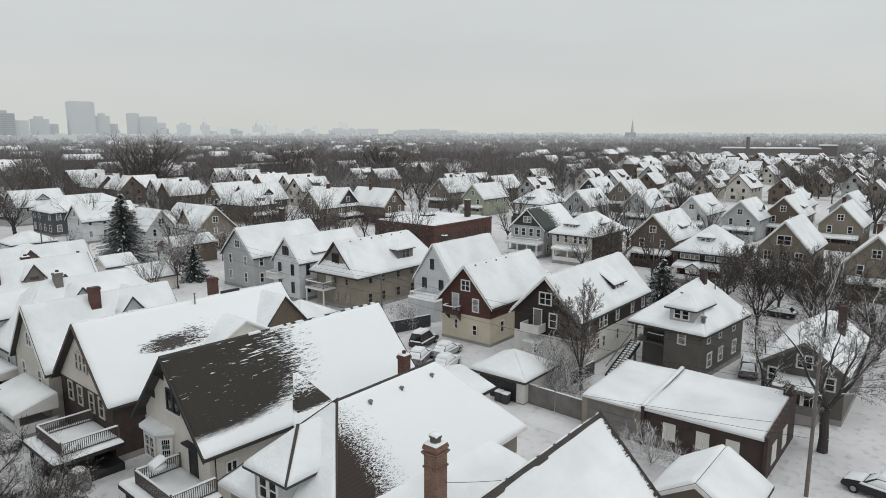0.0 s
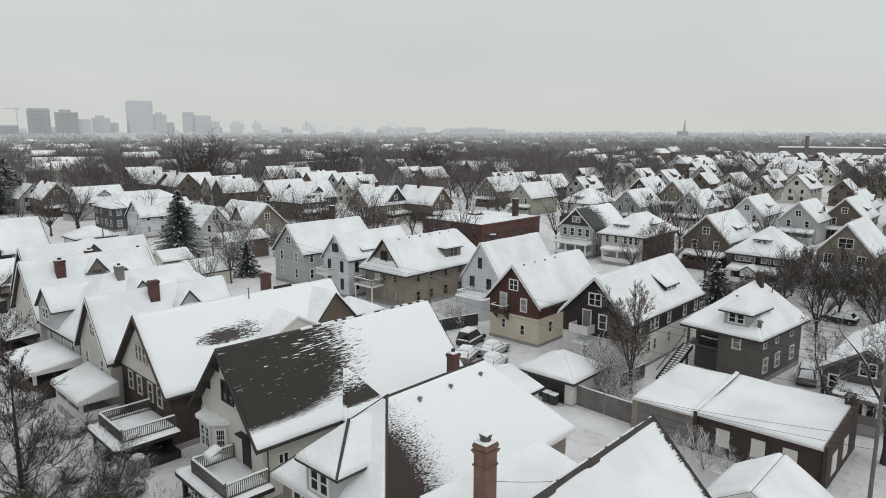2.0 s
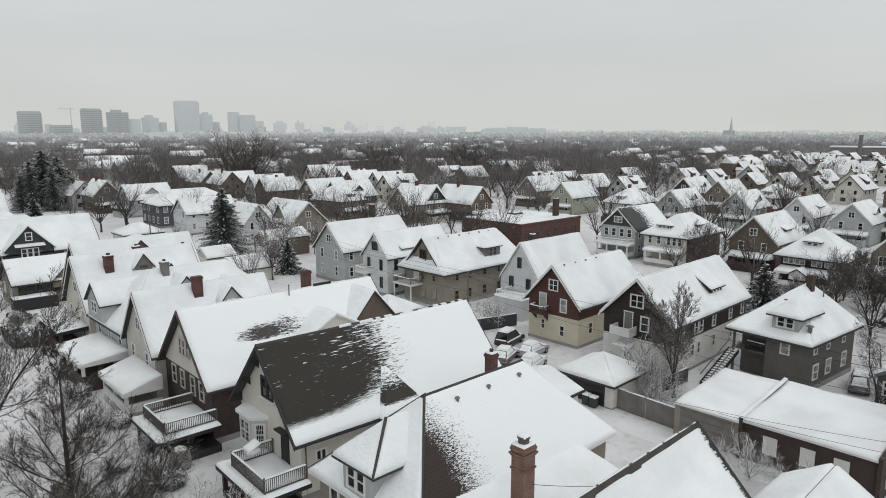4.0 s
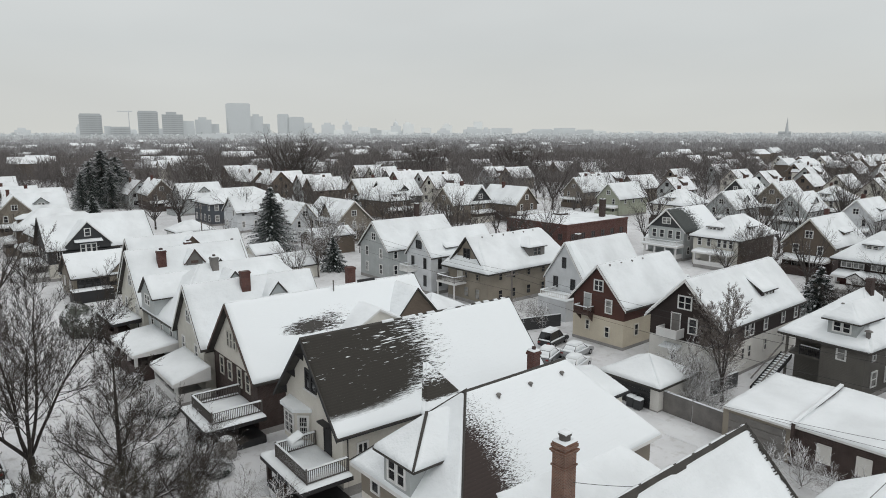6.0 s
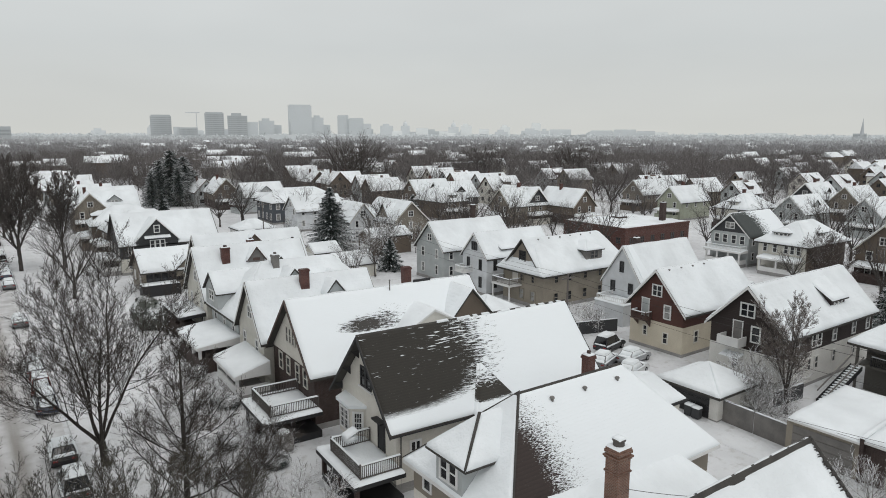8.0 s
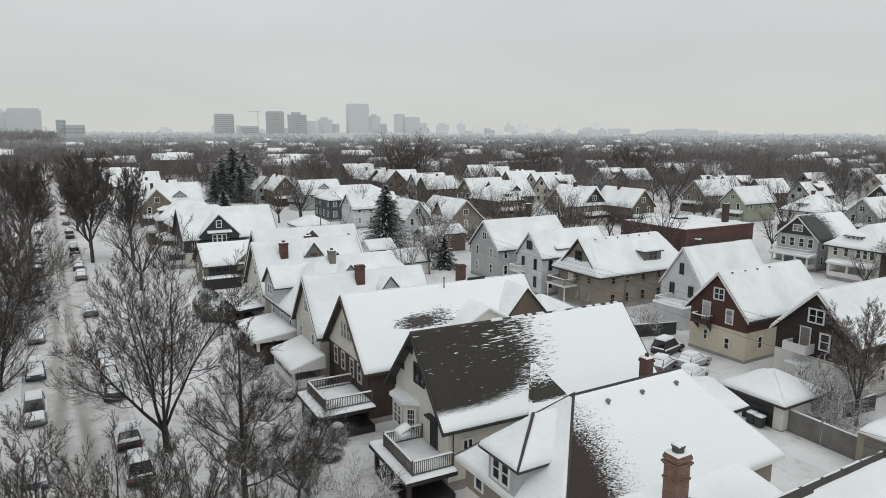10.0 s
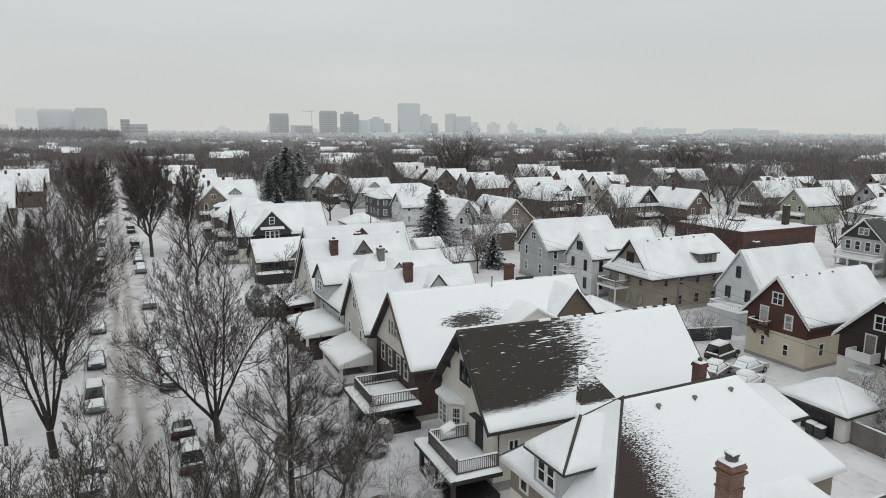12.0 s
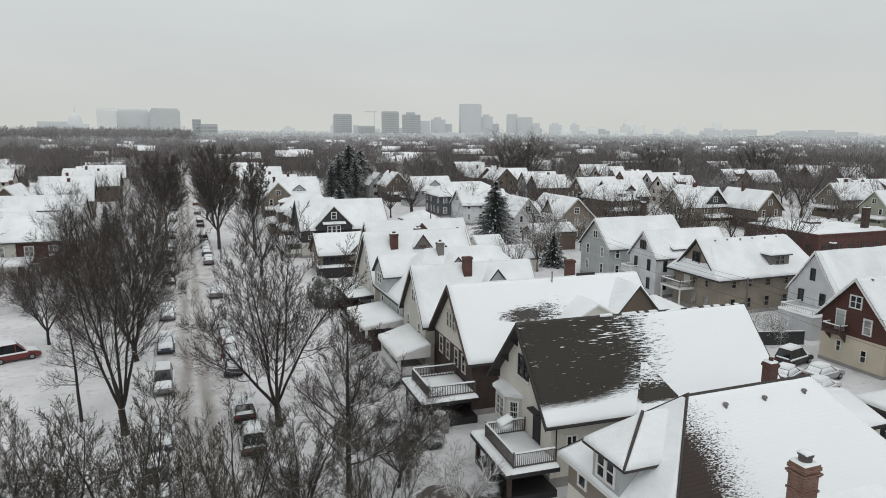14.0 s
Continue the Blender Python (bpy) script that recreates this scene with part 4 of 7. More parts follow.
hF = house("grey clapboard house with snowy hip roof and gabled dormer", 22.0, 73.6, 17.5, 9.4, 5.4, 10.1, [(5.4, GREYW)], roof="hip", cell=0.7, fall=(4.4, 4.4))
dormer(hF, pose(-0.7, 2.0, 5.9), 4.4, 1.4, 7.0, "gable", GREYW, 2, 1.9)
fenestrate(hF, 17.5, 9.4, 5.4, 9.6, rng, "WS", False, (1.3, 3.4))
porch(hF, -4.6, 0, -5.4, 2.9, 2.9, 0.5, 0.8, 4, TRIM, TRIM, wall=DKBRICK)
chimney(hF, 5.9, -0.6, 8.6, 10.9, 0.75, GREYT)
dormer(hF, pose(7.0, -3.4, 7.6, 0, 0, 90), 2.6, 0.6, 2.6, "gable", GREYW, 1, 1.45)
dormer(hF, pose(12.0, -4.3, 5.6, 0, 0, 90), 3.8, 0.8, 3.6, "gable", WHITE, 1, 2.4)

hG = house("cream house with snowy gable roof and red chimney", 22.0, 84.5, 13.5, 8.4, 5.4, 10.7, [(5.4, CREAM)], cell=0.8)
fenestrate(hG, 13.5, 8.4, 5.4, 10.7, rng, "W", True, (3.3, 1.0))
porch(hG, -3.2, 0, -3.6, 3.6, 3.0, 0.2, 0.8, 3, DKTRIM, DKBRICK, wall=DKBRICK)
chimney(hG, 3.3, -1.6, 7.0, 10.6, 1.0, REDBRICK, 0.6)
dormer(hG, pose(7.1, -2.0, 8.6, 0, 0, 90), 2.0, 0.5, 2.2, "gable", GREYT, 1, 1.35, roofm=BRTRIM, trim=BRTRIM)
dormer(hG, pose(9.8, -3.2, 6.2, 0, 0, 90), 2.7, 1.2, 3.0, "gable", GREYT, 1, 1.7, trim=BRTRIM)

hG2 = house("pale house with snowy cross gable and brown peak", 25.0, 95.5, 15, 9, 5.2, 10.6, [(5.2, CREAM)], cell=0.9)
fenestrate(hG2, 15, 9, 5.2, 10.6, rng, "WS", True, (1.2, 3.4))
dormer(hG2, pose(7.8, -2.0, 8.2, 0, 0, 90), 2.8, 0.7, 2.2, "gable", BROWN, 1, 1.5, roofm=BRTRIM, trim=BRTRIM)
chimney(hG2, 6.5, -4.0, 5.5, 9.9, 0.9, REDBRICK, 0.6)
chimney(hG2, 12.9, -3.6, 5.5, 9.4, 0.9, REDBRICK, 0.6)
hH = house("low cottage with broad snowy roof, sunroom windows and dark deck", 20.6, 113.0, 11, 7.6, 3.7, 6.5, [(3.7, TANS)], cell=0.9, trim=BRTRIM)
fenestrate(hH, 11, 7.6, 3.7, 6.5, rng, "W", False, (1.5,))
for u in (1.0, 2.1, 3.2, 4.3, 5.4):
    window(hH, "S", (11, 7.6), u, 1.75, 0.95, 1.5, DKTRIM, GLASS)
b = Build()
b.box(-0.6, 4.9, -6.2, -3.85, -0.1, 1.7)
part("deck", b, DKTRIM, hH, "dark boarded deck below the sunroom")
b = Build()
b.drift((-0.6, -6.1, 1.7), (4.9, -6.1, 1.7), (4.9, -3.9, 1.7), (-0.6, -3.9, 1.7), 0.12, 0.5)
part("deck_snow", b, SNOW, hH, smooth=True)
dormer(hH, pose(6.6, -4.1, 2.9, 0, 0, 90), 3.4, 0.7, 4.0, "gable", TANS, 1, 1.7, trim=BRTRIM)
hI = house("charcoal-shingled house with snowy roof and dark cross gable", 20.5, 131.0, 16.6, 10.2, 5.6, 10.4, [(2.9, CREAM), (5.6, CHAR)], cell=0.9, trim=DKTRIM)
dI = dormer(hI, pose(6.0, -5.6, 4.4, 0, 0, 90), 7.0, 1.7, 5.6, "gable", CHAR, 3, 3.7, TRIM, trim=TRIM)
f, p = window_meshes(0.95, 1.2, TRIM, GLASS, False)
part("gable_window", f, None, dI, place=pose(-0.02, 0, 2.9))
part("gable_pane", p, None, dI, place=pose(-0.02, 0, 2.9))
b = Build()
b.drift((-0.8, -2.2, 1.95), (0, -2.2, 2.3), (0, 2.2, 2.3), (-0.8, 2.2, 1.95), 0.14, 0.4)
part("window_hood", b, SNOW, dI, "snow-covered hood over the windows", smooth=True)
fenestrate(hI, 16.6, 10.2, 5.6, 10.4, rng, "WS", False, (1.1, 3.5))
porch(hI, -3.2, 0, -4.6, 3.2, 3.0, 0.0, 0.8, 3, TRIM, TRIM)

# second row: backs towards the alley
hDark = house("dark brown shingled house above a pale ground floor, snowy gable roof", 61.4, 34.95, 18.0, 7.9, 6.0, 10.05, [(3.55, WHITES), (6.0, DARKB)], cell=0.5, rk=0.5, ov=0.45, trim=TRIM, base=0.3)
dd = (18.0, 7.9)
window(hDark, "W", dd, 0.1, 6.9, 1.5, 1.25, TRIM, GLASS, True)
window(hDark, "W", dd, -0.9, 4.5, 0.95, 1.5, TRIM, GLASS)
door(hDark, "W", dd, 1.0, 4.1, TRIM, GREYT)
window(hDark, "W", dd, 1.1, 1.3, 0.8, 1.2, WHITES, GLASS)
for u in (2.0, 5.2, 6.3, 9.4, 13.6, 16.8):
    window(hDark, "S", dd, u, 3.9, 0.8, 1.25, TRIM, GLASS)
for u in (4.6, 6.0, 9.6, 14.0):
    window(hDark, "S", dd, u, 1.6, 0.7, 1.2, WHITES, GLASS)
dormer(hDark, pose(11.6, -3.0, 6.65, 0, 0, 90), 3.0, 1.25, 2.8, "shed", DARKB, 2, 1.9)
b = Build()
b.box(-1.5, 0, 0.0, 2.3, 3.9, 4.1)
b.box(-1.5, -1.38, 0.0, 2.3, 4.1, 4.85)
b.box(-1.38, 0, 0.0, 0.12, 4.1, 4.85)
b.box(-1.38, 0, 2.18, 2.3, 4.1, 4.85)
part("balcony", b, TRIM, hDark)
b = Build()
b.drift((-1.2, 0.1, 2.75), (0, 0.1, 3.0), (0, 2.2, 3.0), (-1.2, 2.2, 2.75), 0.1, 0.4)
part("door_canopy", b, SNOW, hDark, smooth=True)

hRed = house("red-brown shingled house above cream stucco, snowy gable roof", 63.0, 46.9, 14.0, 7.2, 5.5, 9.5, [(3.4, BUFFS), (5.5, REDB)], cell=0.5, rk=0.5, ov=0.6, trim=TRIM, base=0.35)
dr = (14.0, 7.2)
window(hRed, "W", dr, 0.0, 6.4, 1.3, 1.2, TRIM, GLASS, True)
door(hRed, "W", dr, 1.5, 3.7, TRIM, GREYW)
window(hRed, "W", dr, -1.5, 4.0, 0.9, 1.5, TRIM, BLIND)
window(hRed, "W", dr, -1.4, 1.1, 0.7, 1.2, CREAMS, GLASS)
window(hRed, "W", dr, 1.4, 1.5, 0.6, 1.1, CREAMS, GLASS)
for u in (2.5, 7.0, 11.0):
    window(hRed, "S", dr, u, 1.4, 0.8, 1.3, CREAMS, GLASS)
b = Build()
b.box(-1.2, 0, 0.5, 2.7, 3.45, 3.6)
for u in (0.7, 2.4):
    b.prism([(0, u, 2.5), (0, u, 3.45), (-1.0, u, 3.45)], (0, 0.1, 0))
part("balcony", b, BRTRIM, hRed)
railing(hRed, [(-0.05, 2.6), (-1.1, 2.6), (-1.1, 0.6), (-0.05, 0.6)], 3.6, 0.8, BRTRIM, 0.16)
for i in range(4):
    vent(hRed, 1.4 + i * 2.2, -0.4, 9.15, 0.15, 0.1)

hWhite = house("narrow white clapboard house with steep snowy roof", 70.5, 58.2, 13.5, 6.8, 5.0, 9.9, [(5.0, WHITE)], cell=0.7, rk=0.2, ov=0.2)
dw = (13.5, 6.8)
window(hWhite, "W", dw, 0.1, 6.4, 0.6, 1.3, DKTRIM, GLASS)
for u in (-1.5, 1.5):
    window(hWhite, "W", dw, u, 3.6, 0.7, 1.3, DKTRIM, GLASS)
chimney(hWhite, 3.5, 0.7, 8.4, 10.6, 0.7, DKBRICK)
b = Build()
b.prism([(0.3, -0.25, 9.75), (1.3, -0.25, 9.75), (2.2, -3.4, 5.2), (0.5, -3.4, 5.2)], (0, 0.0, 0.18))
part("bared_shingles", b, MELT_STREAK, hWhite)
b = Build()
b.box(-3.4, 0, -3.2, 1.6, 0, 2.8)
ext = part("rear_wing", b, WHITE, hWhite)
b = Build()
b.drift((-3.5, -3.3, 2.82), (0, -3.3, 2.82), (0, 1.7, 2.82), (-3.5, 1.7, 2.82), 0.2, 0.5)
part("wing_snow", b, SNOW, ext, smooth=True)
railing(hWhite, [(-0.05, 1.4), (-3.2, 1.4), (-3.2, -3.0), (-0.05, -3.0)], 2.9, 0.7, TRIM, 0.3)

hTan = house("tan stucco house with broad snowy roof, small gables and dormer", 64.5, 71.3, 17.0, 8.6, 5.7, 9.6, [(5.7, TAN)], roof="hip", cell=0.6, fall=(1.5, 1.5), ov=0.8)
dt = (17.0, 8.6)
b = Build()
b.prism([(-0.1, -3.0, 6.0), (-0.1, 3.0, 6.0), (-0.1, 0, 9.35)], (1.8, 0, 0))
gb = part("gable_wall", b, TANS, hTan)
b = Build()
for s in (-1, 1):
    b.prism([(-0.5, 0, 9.75), (-0.5, s * 3.5, 5.85), (-0.5, s * 3.5, 5.65), (-0.5, 0, 9.5)], (3.6, 0, 0))
part("gable_roof", b, SHINGLE, hTan)
b = Build()
for s in (-1, 1):
    b.drift((-0.45, 0, 9.77), (3.2, 0, 9.77), (3.2, s * 3.5, 5.88), (-0.45, s * 3.5, 5.88), 0.14, 0.5, s)
part("gable_snow", b, SNOW, hTan, smooth=True)
window(hTan, "W", dt, 0.0, 6.5, 1.3, 1.4, DKTRIM, GLASS, True).location.x = -0.12
door(hTan, "W", dt, 1.6, 3.2, TRIM, CREAM)
for u in (-2.2, 0.2):
    window(hTan, "W", dt, u, 3.6, 0.7, 0.9, TAN, GLASS)
    window(hTan, "W", dt, u, 0.9, 1.0, 1.4, TAN, BLIND)
for u in (2.5, 5.2, 8.4, 11.6, 14.5):
    window(hTan, "S", dt, u, 3.7, 0.8, 1.0, TAN, GLASS)
    window(hTan, "S", dt, u, 0.9, 0.9, 1.3, TAN, GLASS)
dormer(hTan, pose(10.6, -3.9, 6.25, 0, 0, 90), 3.4, 1.4, 3.4, "hip", GREYT, 2, 1.2, trim=GREYT)
b = Build()
b.box(-2.4, 0, 0.2, 4.2, 2.75, 3.0)
b.box(-2.3, -2.15, 0.3, 0.45, 0, 2.75)
b.box(-2.3, -2.15, 3.95, 4.1, 0, 2.75)
part("balcony", b, TRIM, hTan)
railing(hTan, [(-0.05, 4.1), (-2.3, 4.1), (-2.3, 0.3), (-0.05, 0.3)], 3.05, 0.85, GREYT, 0.2)
for i in range(6):
    vent(hTan, 2.4 + i * 2.2, -0.5 + 0.1 * (i % 2), 9.25, 0.2, 0.09)

hLW = house("white clapboard house with snowy roof and rear balcony", 63.0, 80.8, 13.5, 6.0, 6.2, 9.6, [(6.2, WHITE)], cell=0.8, rk=0.3, ov=0.35)
fenestrate(hLW, 13.5, 6.0, 6.2, 9.6, rng, "WS", True, (1.3, 4.0), DKTRIM, 0.6, 1.5)
dormer(hLW, pose(5.0, -2.6, 6.6, 0, 0, 90), 3.4, 0.6, 2.6, "shed", WHITE, 2, 1.4)
b = Build()
b.box(-1.8, 0, 0.4, 2.8, 3.3, 3.5)
part("balcony", b, TRIM, hLW)
railing(hLW, [(-0.05, 2.7), (-1.7, 2.7), (-1.7, 0.5), (-0.05, 0.5)], 3.5, 0.8, TRIM, 0.2)
hLG = house("pale grey clapboard house with snowy gable and dark chimney", 63.2, 93.4, 15, 8.2, 5.8, 9.9, [(5.8, GREYW)], cell=0.8)
fenestrate(hLG, 15, 8.2, 5.8, 9.9, rng, "WS", True, (1.2, 3.9), TRIM, 0.8, 1.5)
chimney(hLG, 9.5, 0.4, 7, 12.2, 0.7, DKBRICK)
hBr = house("brown house with steep snowy gables and dark lower walls", 80.5, 126.5, 14, 9.0, 5.4, 9.6, [(3.0, BROWN), (5.4, TANS)], yaw=90, cell=0.9, trim=CREAM)
dormer(hBr, pose(5.0, 4.2, 5.2, 0, 0, -90), 5.0, 0.8, 4.6, "gable", TANS, 2, 3.0, trim=CREAM)
fenestrate(hBr, 14, 9.0, 5.4, 9.6, rng, "WN", True, (1.2, 3.6))
hBr2 = house("white house with narrow snowy gable", 73.0, 135.0, 9, 6.4, 5.2, 9.0, [(5.2, WHITE)], yaw=90, cell=0.9, trim=CREAM)
fenestrate(hBr2, 9, 6.4, 5.2, 9.0, rng, "WN", True, (1.2, 3.6))
hWh2 = house("white clapboard house with snowy roof and bay", 67, 162.5, 13, 8, 5.4, 8.8, [(5.4, WHITE)], cell=1.0)
fenestrate(hWh2, 13, 8, 5.4, 8.8, rng, "WS", True)
hBl = house("slate-blue house with white trim and broad snowy hip roof", 67, 181, 21, 12, 6.1, 9.4, [(6.1, BLUEG)], roof="hip", cell=1.0)
fenestrate(hBl, 21, 12, 6.1, 9.4, rng, "WS", False, (1.2, 4.1), TRIM, 1.1, 1.6)
dormer(hBl, pose(13, -4.0, 6.6, 0, 0, 90), 5.0, 1.0, 3.6, "shed", BLUEG, 3, 1.3)
chimney(hBl, 17.0, 1.0, 7.5, 10.4, 0.8, DKBRICK)

hGr = house("grey-brown clapboard house with snowy hip roof and rear dormer", 67.4, 23.9, 10.7, 7.4, 5.25, 9.2, [(5.25, GREYB)], yaw=-6.0, roof="none")
for ob in [c for c in hGr.children if c.name.startswith(("wall", "foundation"))]:
    ob.scale = (1, 0.54, 1)
    ob.location = (0, -1.7, 0)
b = Build()
b.box(1.9, 10.7, 0.31, 3.7, 0.0, 5.25)
b.box(0.0, 0.2, 3.5, 3.7, 0.0, 5.2)
b.box(0.2, 1.9, 0.31, 3.7, 2.85, 3.05)
part("rear_porch", b, GREYB, hGr)
hip_roof(hGr, 10.7, 7.4, 5.6, 9.2, 0.6, 1.4, None, 0.14, 0.5, fall=(6.6, 2.8))
dg = (10.7, 7.4)
dormer(hGr, pose(0.5, -1.2, 5.95), 2.6, 1.25, 4.4, "hip", GREYW, 2, 1.5, over=0.45)
chimney(hGr, 6.9, -0.5, 7.5, 10.3, 0.7, DKBRICK, 0.6, False)
vent(hGr, 4.2, 0.6, 7.6, 0.3, 0.12)
vent(hGr, 8.0, -1.4, 7.9, 0.7, 0.07)
window(hGr, "W", dg, -1.6, 3.6, 0.85, 1.3, TRIM, BLIND)
for u in (1.6, 4.4, 8.0):
    window(hGr, "S", dg, u, 3.8, 0.7, 1.0, TRIM, GLASS)
    window(hGr, "S", dg, u + 0.4, 1.2, 1.1, 1.4, TRIM, BLIND)
vent(hGr, 1.0, -3.3, 6.2, 0.35, 0.22)
railing(hGr, [(0.1, 0.4), (0.1, 2.3)], 3.05, 0.95, DKTRIM, 0.16)
stair = thing("stairs", "dark wooden outdoor stair with snow on its treads", "stairs", pose(67.0, 26.5, 0, 0, 0, -10))
for s in (0, 1.1):
    b = Build()
    b.prism([(-0.1, s, 2.7), (-0.1, s, 3.1), (-4.6, s, 0.3), (-4.6, s, 0.0), (-4.3, s, 0.0)], (0, 0.08, 0))
    part("stringer", b, DKTRIM, stair)
    b = Build()
    b.prism([(0, s, 3.9), (0, s, 4.05), (-4.6, s, 1.2), (-4.6, s, 1.05)], (0, 0.08, 0))
    part("handrail", b, GREYT, stair)
for i in range(15):
    b = Build()
    b.box(-0.42 - i * 0.29, -0.1 - i * 0.29, 0.08, 1.1, 2.82 - i * 0.185, 2.88 - i * 0.185)
    st = part("tread", b, DKTRIM, stair)
    b = Build()
    b.drift((-0.42 - i * 0.29, 0.1, 2.88 - i * 0.185), (-0.12 - i * 0.29, 0.1, 2.88 - i * 0.185), (-0.12 - i * 0.29, 1.08, 2.88 - i * 0.185), (-0.42 - i * 0.29, 1.08, 2.88 - i * 0.185), 0.07, 0.3)
    part("tread_snow", b, SNOW, st)

hS = house("grey-brown house with low snowy gable and glazed rear porch", 64.0, 10.5, 13, 6.6, 4.8, 7.0, [(4.8, GREYB)], cell=0.6, rk=0.4, ov=0.4, trim=GREYT)
dS = (13, 6.6)
window(hS, "W", dS, -0.1, 4.6, 1.3, 1.1, TRIM, GLASS, True)
for u in (-2.2, 2.4):
    window(hS, "W", dS, u, 3.0, 0.8, 1.1, TRIM, GLASS)
for u in (1.6, 4.4, 8.5):
    window(hS, "S", dS, u, 2.6, 0.8, 1.3, TRIM, GLASS)
porch(hS, -2.2, 0, -1.9, 2.0, 3.2, 0.5, 1.0, 4, GREYT, TRIM)
chimney(hS, 8.2, -1.6, 5, 8.8, 0.7, DKBRICK, None, False)
hS2 = house("brown house with snowy gable roof", 69, -7, 13, 8, 5.2, 9, [(5.2, BROWN)], cell=0.9)
fenestrate(hS2, 13, 8, 5.2, 9, rng, "WN", True)


# garages on the alley
def garage(label, x, y, L, W, he, hr, m, roof="gable", doors="W", yaw=0, doorm=None):
    g = thing("garage", label, "garage", pose(x, y, 0, 0, 0, yaw), "garages on the alley")
    gable_walls(g, L, W, he, hr if roof == "gable" else 0, [(he, m)], 0.1)
    if roof == "gable":
        gable_roof(g, L, W, he, hr, 0.3, 0.25, None, TRIM, 0.16, 0.5)
    elif roof == "hip":
        hip_roof(g, L, W, he, hr, 0.35, None, None, 0.16, 0.5)
    b = Build()
    for i in range(4):
        b.box(-0.06, 0, -W * 0.36, W * 0.36, 0.08 + i * 0.53, 0.08 + i * 0.53 + 0.5)
    part("garage_door", b, doorm or TRIM, g, place=pose(0, 0, 0) if doors == "W" else pose(L / 2, -W / 2, 0, 0, 0, 90))
    return g


# The white garage's dark door panel stands for shade inside its open doorway.
garage("white garage with snowy low roof beside the alley", 50.9, 34.0, 5.6, 5.8, 2.5, 4.0, WHITES, "hip", doorm=DKTRIM)
garage("small garage with thick snow on its gable roof", 38.6, 11.4, 5.8, 5.6, 2.7, 4.4, BROWN)
garage("pale garage with snow on its roof", 50.5, 66, 6, 6, 2.5, 4.0, CREAM, "hip")
garage("low garage with thick snow on its hip roof", 38, 128, 8, 7, 2.5, 4.2, GREYW, "hip")
garage("low garage with snowy hip roof", 44.5, 140, 8, 7, 2.5, 4.2, GREYW, "hip")
garage("low garage with snow-covered gable roof", 50, 104, 7, 6, 2.5, 4.2, CREAM)
garage("low garage with thick snow on its broad hip roof", 50.6, 157.0, 8.5, 7, 2.5, 4.4, GREYW, "hip")
garage("low brown wing with snow on its gable roof beside a spruce", 65.5, 120.6, 9.5, 5.4, 3.9, 5.3, BROWN)
garage("pale shed with snow on its gable roof", 52.0, 118.0, 5.5, 5.0, 2.4, 3.9, CREAM)
gb2 = thing("garage", "long brick garage with flat snow-covered roof and parapet", "garage", pose(50.2, 10.2, 0), "garages on the alley")
for y0, y1, m, zt in ((0, 9.2, DKBRICK, 3.0), (9.2, 14.6, TAN, 2.8)):
    b = Build()
    b.prism([(0, y0, 0), (8.8, y0, 0), (8.8, y0, zt + 0.5), (0, y0, zt)], (0, y1 - y0, 0))
    part("wall", b, m, gb2)
    b = Build()
    b.prism([(-0.25, y0 - 0.02, zt), (9.0, y0 - 0.02, zt + 0.5), (9.0, y0 - 0.02, zt + 0.66), (-0.25, y0 - 0.02, zt + 0.16)], (0, y1 - y0 - 0.05, 0))
    rf = part("roof", b, TRIM, gb2)
    b = Build()
    b.drift((-0.25, y0 + 0.05, zt + 0.17), (9.0, y0 + 0.05, zt + 0.67), (9.0, y1 - 0.1, zt + 0.67), (-0.25, y1 - 0.1, zt + 0.17), 0.2, 0.5)
    part("snow_cover", b, SNOW, rf, smooth=True)
for y0, xe in ((-0.25, 8.9), (9.0, 8.9)):
    b = Build()
    b.prism([(-0.3, y0, 0), (xe, y0, 0), (xe, y0, 4.0), (-0.3, y0, 3.35)], (0, 0.26, 0))
    pw = part("parapet_wall", b, DKBRICK, gb2)
    if y0 > 0:
        b = Build()
        b.drift((-0.3, y0 - 0.02, 3.36), (xe, y0 - 0.02, 4.01), (xe, y0 + 0.3, 4.01), (-0.3, y0 + 0.3, 3.36), 0.12, 0.3)
        part("parapet_snow", b, SNOW, pw, smooth=True)
chimney(gb2, 8.4, 0.3, 2.5, 4.6, 0.9, DKBRICK, 0.6, False)
for u in (2.2, 4.4, 7.0):
    b = Build()
    b.box(-0.05, 0.02, u - 0.5, u + 0.5, 0.95, 2.35)
    part("boarded_window", b, WHITES, gb2)
b = Build()
for i in range(4):
    b.box(-0.05, 0.02, 9.7, 14.1, 0.06 + i * 0.62, 0.06 + i * 0.62 + 0.58)
part("garage_door", b, GREYT, gb2)

# across the next street
hP = house("dark two-storey house with white windows and broad snowy pyramid roof", 114.3, 35.1, 9.0, 8.8, 5.9, 9.4, [(3.0, REDBRICK), (5.9, DARKB)], roof="hip", cell=0.9, ridge=0.6, ov=1.0)
for u in (-2.9, -1.0, 1.5, 3.2):
    window(hP, "W", (9, 8.8), u, 3.9, 1.5, 1.4, TRIM, BLIND, True)
for u in (2, 5, 7.5):
    window(hP, "S", (9, 8.8), u, 3.9, 1.2, 1.4, TRIM, GLASS, True)
dormer(hP, pose(1.0, 0.2, 6.7), 2.2, 0.9, 2.4, "hip", WHITE, 2, 0.6)
pp = porch(hP, -2.8, 0, -4.4, 4.4, 2.9, 0.5, 0.7, 4, TRIM, TRIM)
dormer(hP, pose(-3.0, 0.8, 2.5), 2.4, 0.4, 2.6, "gable", TRIM, 0, 0.8)
